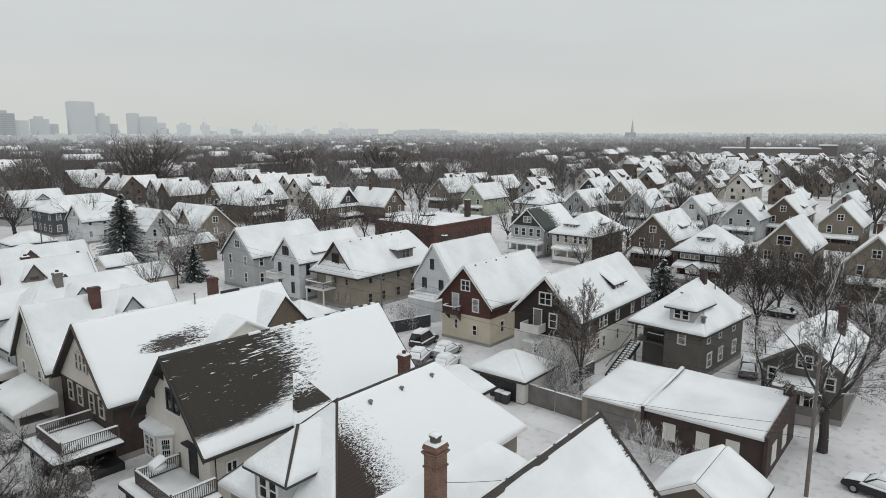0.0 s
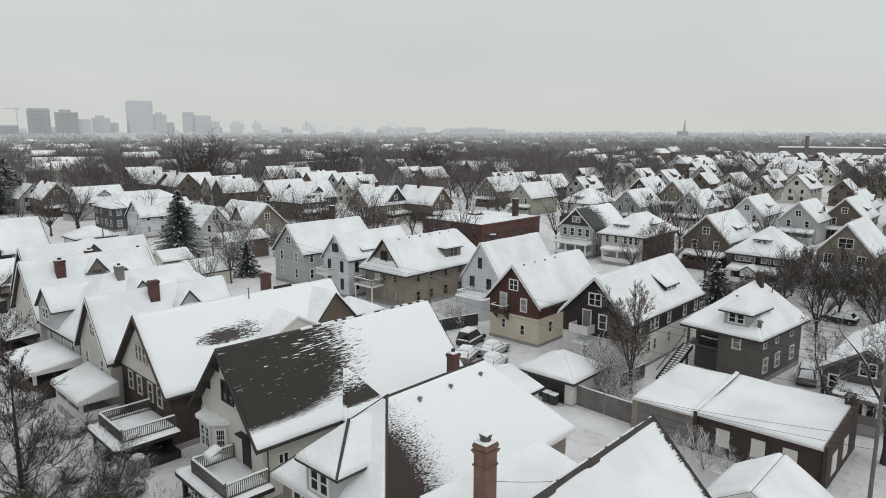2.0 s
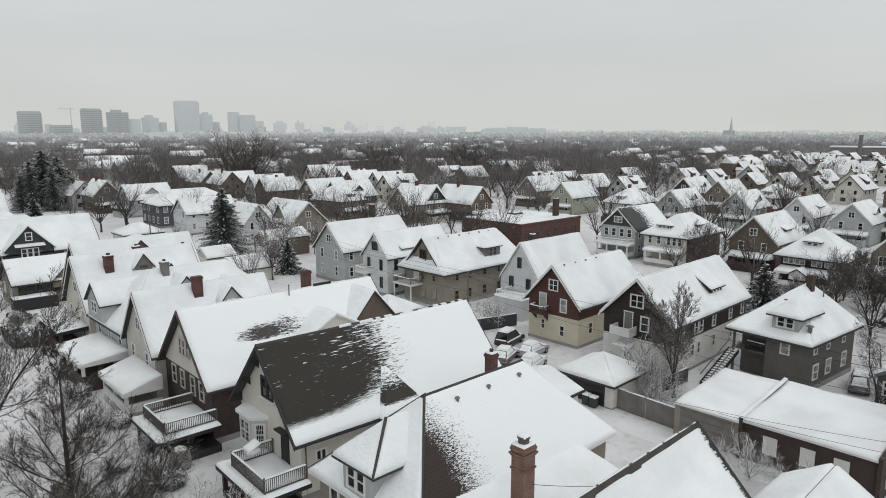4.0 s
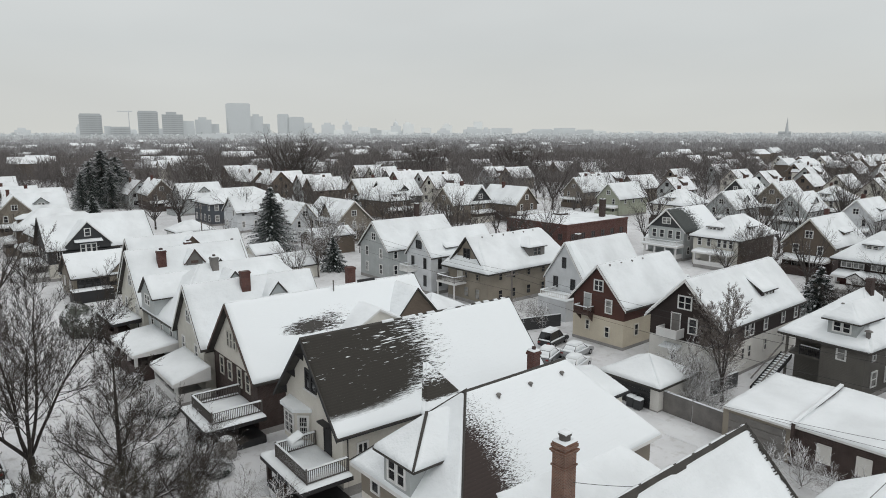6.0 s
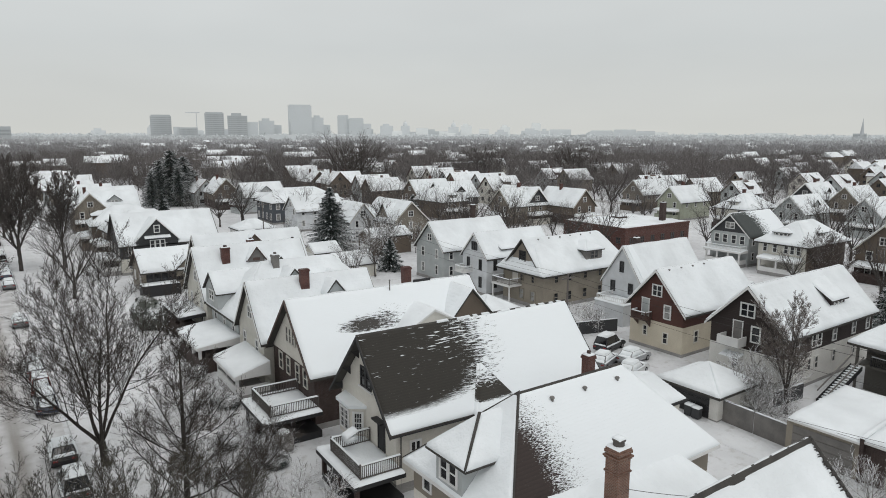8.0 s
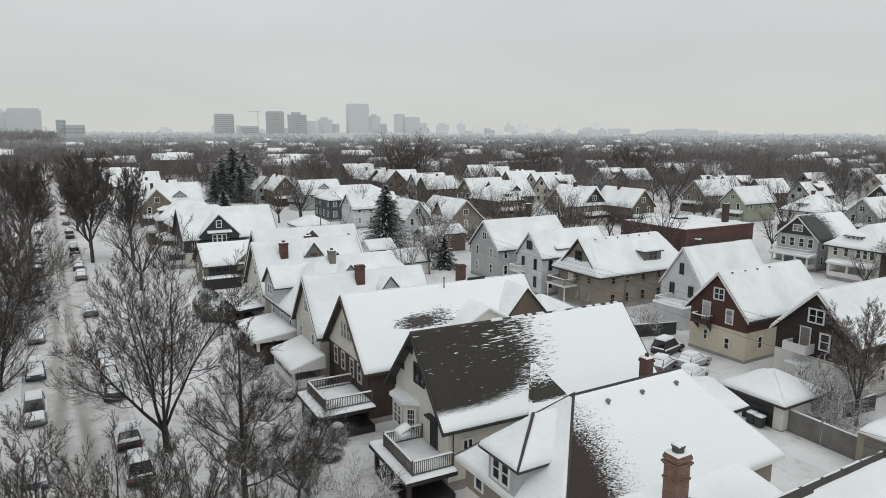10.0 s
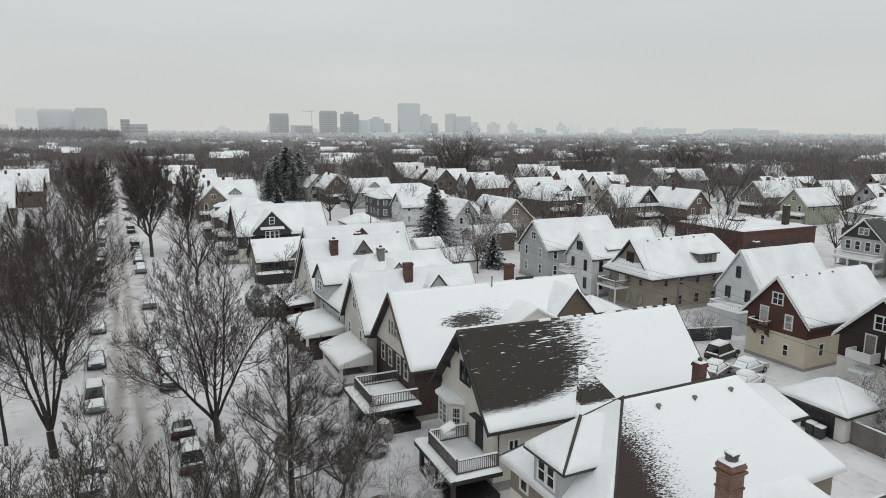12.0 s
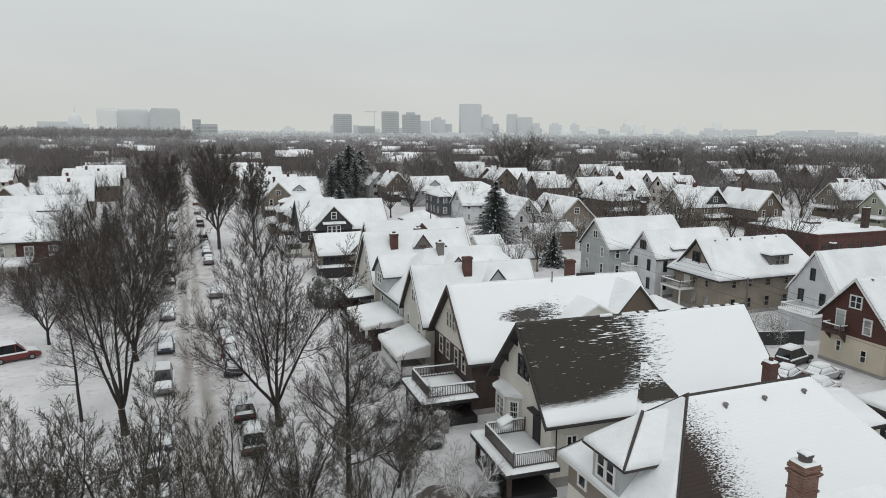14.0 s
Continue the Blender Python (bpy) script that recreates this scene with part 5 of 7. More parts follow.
hCr = house("cream and brown house with snowy hip roof and two dormers", 116.5, 61.0, 14, 8.6, 6.0, 9.2, [(6.0, BROWN)], roof="hip", cell=0.9, ov=0.7)
b = Build()
b.box(-0.12, 0.0, -4.3, 4.3, 0.3, 5.9)
part("front_wall", b, CREAM, hCr)
for u in (-3, -1.9, -0.8, 1.2, 3):
    window(hCr, "W", (14, 8.6), u, 3.9, 0.8, 1.5, TRIM, GLASS).location.x = -0.12
dormer(hCr, pose(0.9, 0.8, 6.5), 2.6, 0.9, 2.6, "hip", GREYT, 3, 0.6)
dormer(hCr, pose(7.0, -3.4, 6.5, 0, 0, 90), 2.4, 0.9, 2.6, "hip", GREYT, 2, 0.6)
porch(hCr, -2.6, 0, -3.8, 3.2, 3.0, 0.3, 0.6, 3, TRIM, TRIM)
hDg = house("grey house with dark gable, half-bared green shingles and two-storey porch", 117.6, 71.8, 13, 7.8, 6.1, 9.8, [(6.1, GREYW)], cell=0.8, mats=(MELT_GREEN, None), trim=TRIM)
b = Build()
b.prism([(-0.06, -3.7, 6.3), (-0.06, 3.7, 6.3), (-0.06, 0, 9.5)], (0.06, 0, 0))
part("gable_board", b, CHAR, hDg)
window(hDg, "W", (13, 7.8), 0, 7.0, 1.8, 1.1, TRIM, BLIND, True).location.x = -0.08
for u in (-2.6, -0.9, 0.9, 2.6):
    window(hDg, "W", (13, 7.8), u, 4.2, 1.0, 1.5, TRIM, GLASS)
porch(hDg, -2.4, 0, -3.9, 3.9, 3.0, 0.2, 0.6, 4, TRIM, TRIM)
railing(hDg, [(-0.1, 3.6), (-2.2, 3.6), (-2.2, -3.6), (-0.1, -3.6)], 3.1, 0.9, TRIM, 0.3)
fenestrate(hDg, 13, 7.8, 6.1, 9.8, rng, "S", False, (1.2, 4.0))
hTr = house("tan house with snowy gable, white bay window and brick base", 122.0, 24.6, 13, 8.0, 6.1, 10.6, [(3.0, REDBRICK), (6.1, TANS)], cell=0.9, trim=TRIM)
window(hTr, "W", (13, 8), 0, 6.6, 2.2, 1.5, TRIM, GLASS, True)
for u in (-2.4, 0, 2.4):
    window(hTr, "W", (13, 8), u, 3.9, 1.2, 1.5, TRIM, GLASS, True)
porch(hTr, -2.6, 0, -3.8, 3.8, 3.0, 0.8, 0.7, 3, TRIM, TRIM)
# west side of the street
hL = house("two-storey red-brick house with broad snowy hip roof and cream clapboard end", -33.5, 129.2, 16.5, 14.4, 6.4, 9.9, [(6.4, REDBRICK)], roof="hip", cell=0.9, ov=0.8, ridge=4.0)
fenestrate(hL, 16.5, 14.4, 6.4, 9.9, rng, "E", False, (1.0, 3.8))
b = Build()
b.box(0.0, 8.6, -7.27, -7.2, 0.6, 6.3)
clap = part("clapboard_wall", b, CREAM, hL)
for u, z_ in ((3.0, 3.7), (6.4, 3.7), (10.4, 3.7), (13.8, 3.7), (11.0, 0.9), (14.2, 0.9)):
    window(hL, "S", (16.5, 14.4), u, z_, 1.3, 1.5, TRIM, BLIND, True).location.y = -7.28 if u < 8.6 else -7.2
for x_ in (6.2, 10.4):
    b = Build()
    b.box(x_ - 0.12, x_ + 0.12, -11.0, -10.76, 0, 2.8)
    part("porch_post", b, TRIM, hL)
b = Build()
b.prism([(5.6, -11.4, 2.75), (5.6, -7.27, 3.3), (5.6, -7.27, 3.5), (5.6, -11.4, 2.95)], (5.4, 0, 0))
pl_ = part("porch_roof", b, TRIM, hL)
b = Build()
b.drift((5.6, -11.4, 2.96), (11.0, -11.4, 2.96), (11.0, -7.27, 3.51), (5.6, -7.27, 3.51), 0.18, 0.5)
part("porch_snow", b, SNOW, pl_, smooth=True)
hL2 = house("pale house with long snowy gable roof and shed dormer", -36.0, 161.5, 16.5, 12.6, 5.2, 9.9, [(5.2, CREAM)], cell=0.9)
fenestrate(hL2, 16.5, 12.6, 5.2, 9.9, rng, "SE", False, (1.0, 3.3))
dormer(hL2, pose(10.2, -4.2, 6.2, 0, 0, 90), 3.6, 1.0, 3.4, "shed", CREAM, 2, 0.9)

for u in (1.8, 5.2):
    b = Build()
    b.box(u - 0.7, u + 0.7, -0.3, -0.24, 0.7, 2.3)
    part("boarded_window", b, WHITES, gb2)
b = Build()
b.box(51.0, 51.45, 24.6, 25.0, 0, 2.6)
gp = tagged(new("gate_post", b.mesh("gate_post", WHITES)), "white rendered gate post between fence and garage", "post")
b = Build()
b.drift((50.98, 24.58, 2.6), (51.47, 24.58, 2.6), (51.47, 25.02, 2.6), (50.98, 25.02, 2.6), 0.15, 0.2)
part("post_snow", b, SNOW, gp, smooth=True)


# ---- farther houses: a few kinds, built once and set out along the streets ----
def far_kind(i, label, L, W, he, hr, bands, roof="gable", trim=TRIM, dorm=None, chim=None):
    r = random.Random(40 + i)
    root = house(label, 0, 0, L, W, he, hr, bands, 0, roof, cell=1.6, trim=trim, snow=0.13, seed=i * 3.1)
    dims = (L, W)
    for u in (-W * 0.24, W * 0.24):
        window(root, "W", dims, u, 3.7, 0.95, 1.45, None, GLASS, False)
        window(root, "W", dims, u, 1.2, 0.95, 1.3, None, GLASS, False)
    for u in (L * 0.2, L * 0.5, L * 0.8):
        window(root, "S", dims, u, 3.8 if he > 5.3 else 3.5, 0.85, 1.35, None, GLASS, False)
    if roof == "gable":
        window(root, "W", dims, 0, he + (hr - he) * 0.2, 1.3, 1.2, None, GLASS, True)
    if dorm:
        dormer(root, pose(L * 0.55, -W / 2 + 0.9, he + 0.7, 0, 0, 90), dorm[0], 1.0, 3.0, dorm[1], bands[-1][1], 2, 1.3)
    else:
        dormer(root, pose(0.6, 0, he + 0.5), 2.4, 1.0, 2.6, "hip" if roof == "hip" else "gable", bands[-1][1], 2, 0.9) if roof == "hip" else None
    if chim:
        chimney(root, L * chim, 0.6, he, hr + 1.0, 0.7, REDBRICK, None, False)
    porch(root, -2.4, 0, -W / 2 + 0.4, W / 2 - 0.4, 2.9, 0.4, 0.7, 0, TRIM, TRIM, wall=bands[0][1], parapet=1.0)
    return root


KINDS = [
    far_kind(0, "tan house with steep snowy gable roof", 14, 8.2, 5.6, 9.9, [(2.9, BROWN), (5.6, TANS)], "gable", CREAM, None, 0.5),
    far_kind(1, "white clapboard house with snowy gable roof", 14, 7.6, 5.5, 9.5, [(5.5, WHITE)], "gable", TRIM, (3.0, "shed"), 0.4),
    far_kind(2, "grey clapboard house with snowy gable roof", 13, 8.0, 5.4, 9.4, [(5.4, GREYW)], "gable", TRIM, (3.2, "gable"), None),
    far_kind(3, "brown house with snowy gable roof and dark peak", 14, 8.4, 5.6, 9.9, [(3.0, DKBRICK), (5.6, BROWN)], "gable", CREAM, (3.2, "shed"), 0.6),
    far_kind(4, "cream house with snowy hip roof and dormer", 13, 9.4, 5.8, 9.2, [(2.9, DKBRICK), (5.8, CREAM)], "hip", TRIM, None, 0.5),
    far_kind(5, "dark shingled house with snowy gable roof", 14, 8.4, 5.6, 10.0, [(2.9, CREAM), (5.6, CHAR)], "gable", TRIM, (3.0, "gable"), 0.5),
    far_kind(6, "pale green house with snowy gable roof", 14, 8.0, 5.6, 9.7, [(5.6, GREEN)], "gable", TRIM, None, 0.5),
    far_kind(7, "brown house with snowy hip roof", 14, 9.0, 5.6, 9.0, [(5.6, BROWN)], "hip", CREAM, None, None),
]
# the third row, across the next street: (kind, x, y, yaw)
ROW3 = [(0, 118, 11.0, 0), (6, 118, -2, 0), (3, 123, 47.5, 0), (3, 136, 126, 90), (0, 118, 140, 0), (5, 128, 136, 90), (2, 176, 73, 0), (1, 169, 55.7, 0), (2, 166, 43.4, 0), (3, 177, 36.5, 0), (0, 166, 22.8, 0), (6, 168, 10, 0), (3, 167, -3, 0), (2, 168, 87, 0), (4, 162, 99, 0), (6, 166, 121, 0), (0, 177, 143, 0),
        (3, 150, 186, 0), (0, 155, 214, 0), (1, 158, 202, 0)]
placed, taken = [], []
rf = random.Random(11)
for k, x, y, yaw in ROW3:
    placed.append((k, x, y, yaw, 1.0))
# west-facing and east-facing rows on the farther streets; the grid runs on to the woods
for col, yaw, ylo, yhi in ((22, 0, 146, 420), (66, 0, 204, 400), (118, 0, 156, 380), (164, 0, 228, 350), (207, 0, -30, 350), (262, 0, -40, 330), (303, 0, -40, 310), (358, 0, -40, 290), (398, 0, -40, 250), (452, 0, -40, 230), (494, 0, -40, 250), (545, 0, -40, 230), (588, 0, -40, 120),
                           (-36, 0, 182, 420), (-72, 0, 130, 380), (-118, 0, 170, 400)):
    y = ylo + rf.random() * 5
    while y < yhi:
        dd = math.hypot(col, y)
        if rf.random() < (0.92 if dd < 215 else 0.88 if dd < 310 or col > 2.3 * y else 0.25):
            k = rf.choice((0, 1, 2, 3, 4, 5, 6, 7, 1, 2, 0, 3))
            placed.append((k, col + rf.uniform(-3.5, 3.5), y, yaw + rf.uniform(-4, 4) + (90 if rf.random() < 0.12 and dd > 150 else 0), rf.uniform(0.92, 1.05)))
        y += 11.5 + rf.random() * 3.0 + (14 if rf.random() < 0.06 else 0)
placed.sort(key=lambda q: q[1] ** 2 + q[2] ** 2)
first = set()
near, rest = [q for q in placed if math.hypot(q[1], q[2]) < 235], [q for q in placed if math.hypot(q[1], q[2]) >= 235]
for k, x, y, yaw, sc in near:
    m = pose(x, y, 0, 0, 0, yaw)
    if k not in first:
        first.add(k)
        KINDS[k].matrix_world = m
    else:
        copy_thing(KINDS[k], m)
for k in range(len(KINDS)):
    if k not in first:
        KINDS[k].matrix_world = pose(150 + 12 * k, 150, 0)

# the houses past those: joined, with their gables, eaves, chimneys and windows
fw, fr, fs, fg = [Build() for _ in range(4)], Build(), Build(), Build()
for k, x, y, yaw, sc in rest:
    m = pose(x, y, 0, 0, 0, yaw)
    L, W, he, hr = 13.5 * sc, 8.2 * sc, 5.5 * sc, 9.6 * sc

    def T(p):
        return m @ Vector(p)
    wb = fw[k % 4]
    wb.prism([T((0, -W / 2, 0)), T((0, W / 2, 0)), T((0, W / 2, he)), T((0, 0, hr - 0.1)), T((0, -W / 2, he))], m.to_3x3() @ Vector((L, 0, 0)))
    s = (hr - he) / (W / 2)
    ye, ze = W / 2 + 0.5, he - 0.5 * s
    for sd in (-1, 1):
        fr.prism([T((-0.5, 0, hr)), T((-0.5, sd * ye, ze)), T((-0.5, sd * ye, ze - 0.25)), T((-0.5, 0, hr - 0.3))], m.to_3x3() @ Vector((L + 1, 0, 0)))
        fs.prism([T((-0.4, 0, hr + 0.15)), T((-0.4, sd * ye, ze + 0.13)), T((-0.4, sd * ye, ze + 0.01)), T((-0.4, 0, hr + 0.01))], m.to_3x3() @ Vector((L + 0.8, 0, 0)))
    fr.prism([T((L * 0.5, 0.5, hr - 1)), T((L * 0.5 + 0.7, 0.5, hr - 1)), T((L * 0.5 + 0.7, 1.1, hr - 1)), T((L * 0.5, 1.1, hr - 1))], (0, 0, 1.9))
    for u, z, w in ((-2, 3.7, 0.9), (2, 3.7, 0.9), (0, he + 0.9, 1.2), (-2, 1.1, 0.9), (1.6, 1.1, 1.6)):
        for xx in (-0.03, L + 0.01):
            fg.prism([T((xx, u - w / 2, z)), T((xx, u + w / 2, z)), T((xx, u + w / 2, z + 1.3)), T((xx, u - w / 2, z + 1.3))], m.to_3x3() @ Vector((0.02, 0, 0)))
    for u in (2.5, 6, 10):
        fg.prism([T((u, -W / 2 - 0.03, 3.7)), T((u + 0.9, -W / 2 - 0.03, 3.7)), T((u + 0.9, -W / 2 - 0.03, 5)), T((u, -W / 2 - 0.03, 5))], m.to_3x3() @ Vector((0, 0.02, 0)))
    if k in (1, 3, 5):
        fs.prism([T((L * 0.4, -ye * 0.75, he + 2.2)), T((L * 0.7, -ye * 0.75, he + 2.2)), T((L * 0.7, -0.4, hr - 0.2)), T((L * 0.4, -0.4, hr - 0.2))], (0, 0, 0.2))
        fr.prism([T((L * 0.43, -ye * 0.68, he + 0.2)), T((L * 0.67, -ye * 0.68, he + 0.2)), T((L * 0.67, -0.5, he + 2.1)), T((L * 0.43, -0.5, he + 2.1))], (0, 0, 1.9))
for bb, m, lab in ((fw[0], TANS, "tan"), (fw[1], GREYW, "pale grey"), (fw[2], BROWN, "brown"), (fw[3], CREAM, "cream")):
    tagged(new("far_house_walls", bb.mesh("far_house_walls", m)), lab + " walls of houses far down the streets", "houses", kind="stuff")
tagged(new("far_house_eaves", fr.mesh("far_house_eaves", BRTRIM)), "dark eaves and chimneys of houses far down the streets", "houses", kind="stuff")
tagged(new("far_house_snow", fs.mesh("far_house_snow", SNOWFAR)), "snow on the roofs of houses far down the streets", "snow", kind="stuff")
tagged(new("far_house_windows", fg.mesh("far_house_windows", GLASS)), "dark windows of houses far down the streets", "windows", kind="stuff")

# low flat-roofed brick block on the next street
blk = thing("shop_building", "low dark brick building with flat snow-covered roof", "building", pose(112, 92, 0), "")
b = Build()
b.box(0, 22, 0, 18, 0, 4.6)
part("wall", b, REDBRICK, blk)
b = Build()
for q in ((-0.1, 22.1, -0.1, 0.3), (-0.1, 22.1, 17.7, 18.1), (-0.1, 0.3, 0.3, 17.7), (21.7, 22.1, 0.3, 17.7)):
    b.box(*q, 4.6, 5.0)
part("parapet", b, REDBRICK, blk)
b = Build()
b.drift((0.3, 0.3, 4.86), (21.7, 0.3, 4.86), (21.7, 17.7, 4.86), (0.3, 17.7, 4.86), 0.25, 1.0, 2, 0.6)
part("snow_cover", b, SNOW, blk, smooth=True)
for i in range(6):
    f, p = window_meshes(1.3, 1.3, BRTRIM, GLASS, True)
    for pl in (pose(0, 1.8 + i * 2.9, 1.6), pose(2 + i * 3.5, 0, 1.6, 0, 0, 90)):
        w_ = part("window", f, None, blk, place=pl)
        part("pane", p, None, w_)
chimney(blk, 17.5, 4, 4.6, 9.2, 1.1, DKBRICK)
for x, y, w, d, h in ((12, 12, 3.0, 2.4, 0.6),):
    b = Build()
    b.box(x, x + w, y, y + d, 4.6, 4.8 + h)
    hut = part("roof_hut", b, DKBRICK, blk)
    b = Build()
    b.drift((x, y, 4.8 + h), (x + w, y, 4.8 + h), (x + w, y + d, 4.8 + h), (x, y + d, 4.8 + h), 0.2, 0.5)
    part("hut_snow", b, SNOW, hut, smooth=True)


# ---- trees ----
def limb(b, tw, r, p, d, length, rad, level, depth, up, dense=4, thin=0.007):
    """One bent limb with its side limbs; the thick ones go into b, the thin ones into tw."""
    seg = (3, 5, 4, 3, 2)[min(level, 4)]
    q, dd = Vector(p), Vector(d).normalized()
    r0 = rad
    sides = (8, 6, 5, 4, 3, 3)[min(level, 5)]
    target = b if level < 3 else tw
    for s in range(seg):
        wob = 0.2 if level < 2 else 0.27
        lift = up if level < 2 else up * 0.35
        dd = (dd + Vector((r.uniform(-1, 1), r.uniform(-1, 1), r.uniform(-0.8, 0.8) + lift)) * wob).normalized()
        q2 = q + dd * length / seg
        r1 = max(thin, r0 * (0.8 if s < seg - 1 else 0.5))
        if level > 3 or level > 2 and thin > 0.01:
            w = dd.orthogonal().normalized()
            w.rotate(Matrix.Rotation(r.uniform(0, 3.1), 3, dd))
            target.poly([q - w * r0, q + w * r0, q2 + w * r1, q2 - w * r1])
        else:
            target.tube(q, q2, r0, r1, sides)
        if level < depth:
            n = (0, 2, 3 if depth > 3 else 2, dense, 3)[min(level, 4)]
            if level == 1 and s == 0:
                n = 1
            for i in range(n):
                side = dd.orthogonal().normalized()
                side.rotate(Matrix.Rotation(r.uniform(0, 2 * math.pi), 3, dd))
                spread = r.uniform(0.35, 0.75) if level < 2 else r.uniform(0.5, 1.05)
                nd = (dd + side * spread + Vector((0, 0, lift * 0.15))).normalized()
                limb(b, tw, r, q.lerp(q2, r.uniform(0.3, 1)), nd, length * r.uniform(0.38, 0.6) * (1 - 0.08 * s), max(thin, r1 * (r.uniform(0.5, 0.72) if level < 2 else r.uniform(0.42, 0.64))), level + 1, depth, up, dense, thin)
        q, r0 = q2, r1


def bare_tree(seed, height, trunk, depth=4, up=0.5, rad=0.24, fork=4, spread=0.5, bark=None, twig=None, dense=4, thin=0.007):
    r = random.Random(seed)
    b, tw = Build(), Build()
    q = Vector((0, 0, -0.1))
    r0 = rad
    for s in range(3):
        q2 = q + Vector((r.uniform(-0.12, 0.12), r.uniform(-0.12, 0.12), trunk / 3))
        b.tube(q, q2, r0 * (1.25 if s == 0 else 1), r0 * 0.92, 9)
        q, r0 = q2, r0 * 0.92
    for i in range(fork):
        a = i * 2 * math.pi / fork + r.uniform(-0.5, 0.5)
        s = spread * r.uniform(0.45, 1.2)
        limb(b, tw, r, q - Vector((0, 0, r.uniform(0, trunk * 0.2))), Vector((math.cos(a) * s, math.sin(a) * s, 1)), (height - trunk) * r.uniform(0.8, 1.0), r0 * r.uniform(0.55, 0.75), 1, depth, up, dense, thin)
    return b.mesh("trunk", bark or BARK), tw.mesh("crown", twig or TWIG)


def shoot(b, tw, r, p, d, length, rad, level, thin, kids, rise):
    """One nearly straight limb that bends upwards, with finer ones off it; limbs and branches are round, twigs are thin blades."""
    segs = (5, 4, 2, 1)[level]
    q, dd, r0 = Vector(p), Vector(d).normalized(), rad
    wob = (0.13, 0.16, 0.2, 0.1)[level]
    for s in range(segs):
        f = (s + 1) / segs
        dd = (dd + Vector((r.uniform(-1, 1), r.uniform(-1, 1), r.uniform(-0.7, 0.7))) * wob + Vector((0, 0, rise * (0.12, 0.1, 0.06, 0)[level]))).normalized()
        q2 = q + dd * length / segs
        r1 = max(thin * 0.6, rad * (1 - 0.75 * f))
        if level < 2:
            b.tube(q, q2, r0, r1, 5 - level)
        else:
            w = dd.orthogonal().normalized()
            w.rotate(Matrix.Rotation(r.uniform(0, 3.1), 3, dd))
            tw.poly([q - w * r0, q + w * r0, q2 + w * r1, q2 - w * r1])
        if level < 3 and (s or level):
            for i in range(kids[level]):
                e = dd.orthogonal().normalized()
                e.rotate(Matrix.Rotation(r.uniform(0, 2 * math.pi), 3, dd))
                nd = dd + e * r.uniform(0.5, 0.95) + Vector((0, 0, 0.12 * rise))
                shoot(b, tw, r, q.lerp(q2, r.random()), nd, length * r.uniform(0.33, 0.52) * (1.2 - 0.55 * f), max(thin, r1 * 0.5), level + 1, thin, kids, rise)
        q, r0 = q2, r1


def stem(b, tw, r, q, dd, length, rs, thin, kids, low, step, reach, side, out, taper=0.66, flat=0.0, sway=0.1, rise=1.0):
    """One upright stem with side limbs along its upper part."""
    n = max(4, int(length / step))
    r0 = rs
    for s in range(n):
        f = (s + 1) / n
        dd = (dd + Vector((r.uniform(-1, 1), r.uniform(-1, 1), 0)) * sway + Vector((0, 0, 0.07 * (1 - f)))).normalized()
        q2 = q + dd * length / n
        r1 = max(0.014, rs * (1 - f) ** 0.75)
        b.tube(q, q2, r0, r1, 7)
        if f > low:
            for j in range(side):
                e = dd.orthogonal().normalized()
                e.rotate(Matrix.Rotation(r.uniform(0, 2 * math.pi), 3, dd))
                nd = dd * r.uniform(0.5, 0.9) * (1 - flat * (1 - f)) + e * r.uniform(0.55, 0.9) + out * 0.25
                shoot(b, tw, r, q.lerp(q2, r.random()), nd, reach * (1 - taper * f) * r.uniform(0.65, 1.15) + 0.3, max(thin * 1.5, r1 * r.uniform(0.3, 0.48)), 0, thin, kids, rise)
        q, r0 = q2, r1


def vase_tree(seed, height, trunk, rad, stems, spread, bark, twig, thin=0.009, kids=(2, 2, 1), low=0.16, step=0.9, reach=4.4, side=1, taper=0.5, sway=0.1, rise=1.0):
    """A short trunk that forks into several upright stems, each with ascending side limbs and a haze of fine twigs."""
    r = random.Random(seed)
    b, tw = Build(), Build()
    q, r0 = Vector((0, 0, -0.1)), rad * 1.25
    for s in range(3):
        q2 = q + Vector((r.uniform(-0.08, 0.08), r.uniform(-0.08, 0.08), trunk / 3))
        b.tube(q, q2, r0, rad * (1.05 - 0.06 * s), 9)
        q, r0 = q2, rad * (1.05 - 0.06 * s)
    for i in range(stems):
        a = (i + r.uniform(-0.3, 0.3)) * 2 * math.pi / stems
        out = Vector((math.cos(a), math.sin(a), 0))
        dd = (out * spread * r.uniform(0.5, 1.15) * 1.5 + Vector((0, 0, 1))).normalized()
        stem(b, tw, r, q - Vector((0, 0, r.uniform(0.05, 0.35))), dd, (height - trunk) * r.uniform(0.82, 1.0), rad * r.uniform(0.42, 0.6), thin, kids, low, step, reach, side, out, taper, 0.0, sway, rise)
    return b.mesh("trunk", bark), tw.mesh("crown", twig)


def leader_tree(seed, height, rad, low, reach, bark, twig, thin=0.009, kids=(2, 2, 1), side=3, flat=0.5, rise=0.7):
    """A tree with one straight leader and spreading side limbs up its length."""
    r = random.Random(seed)
    b, tw = Build(), Build()
    stem(b, tw, r, Vector((0, 0, -0.1)), Vector((0, 0, 1)), height, rad, thin, kids, low, height / 15, reach, side, Vector(), 0.8, flat, 0.035, rise)
    return b.mesh("trunk", bark), tw.mesh("crown", twig)


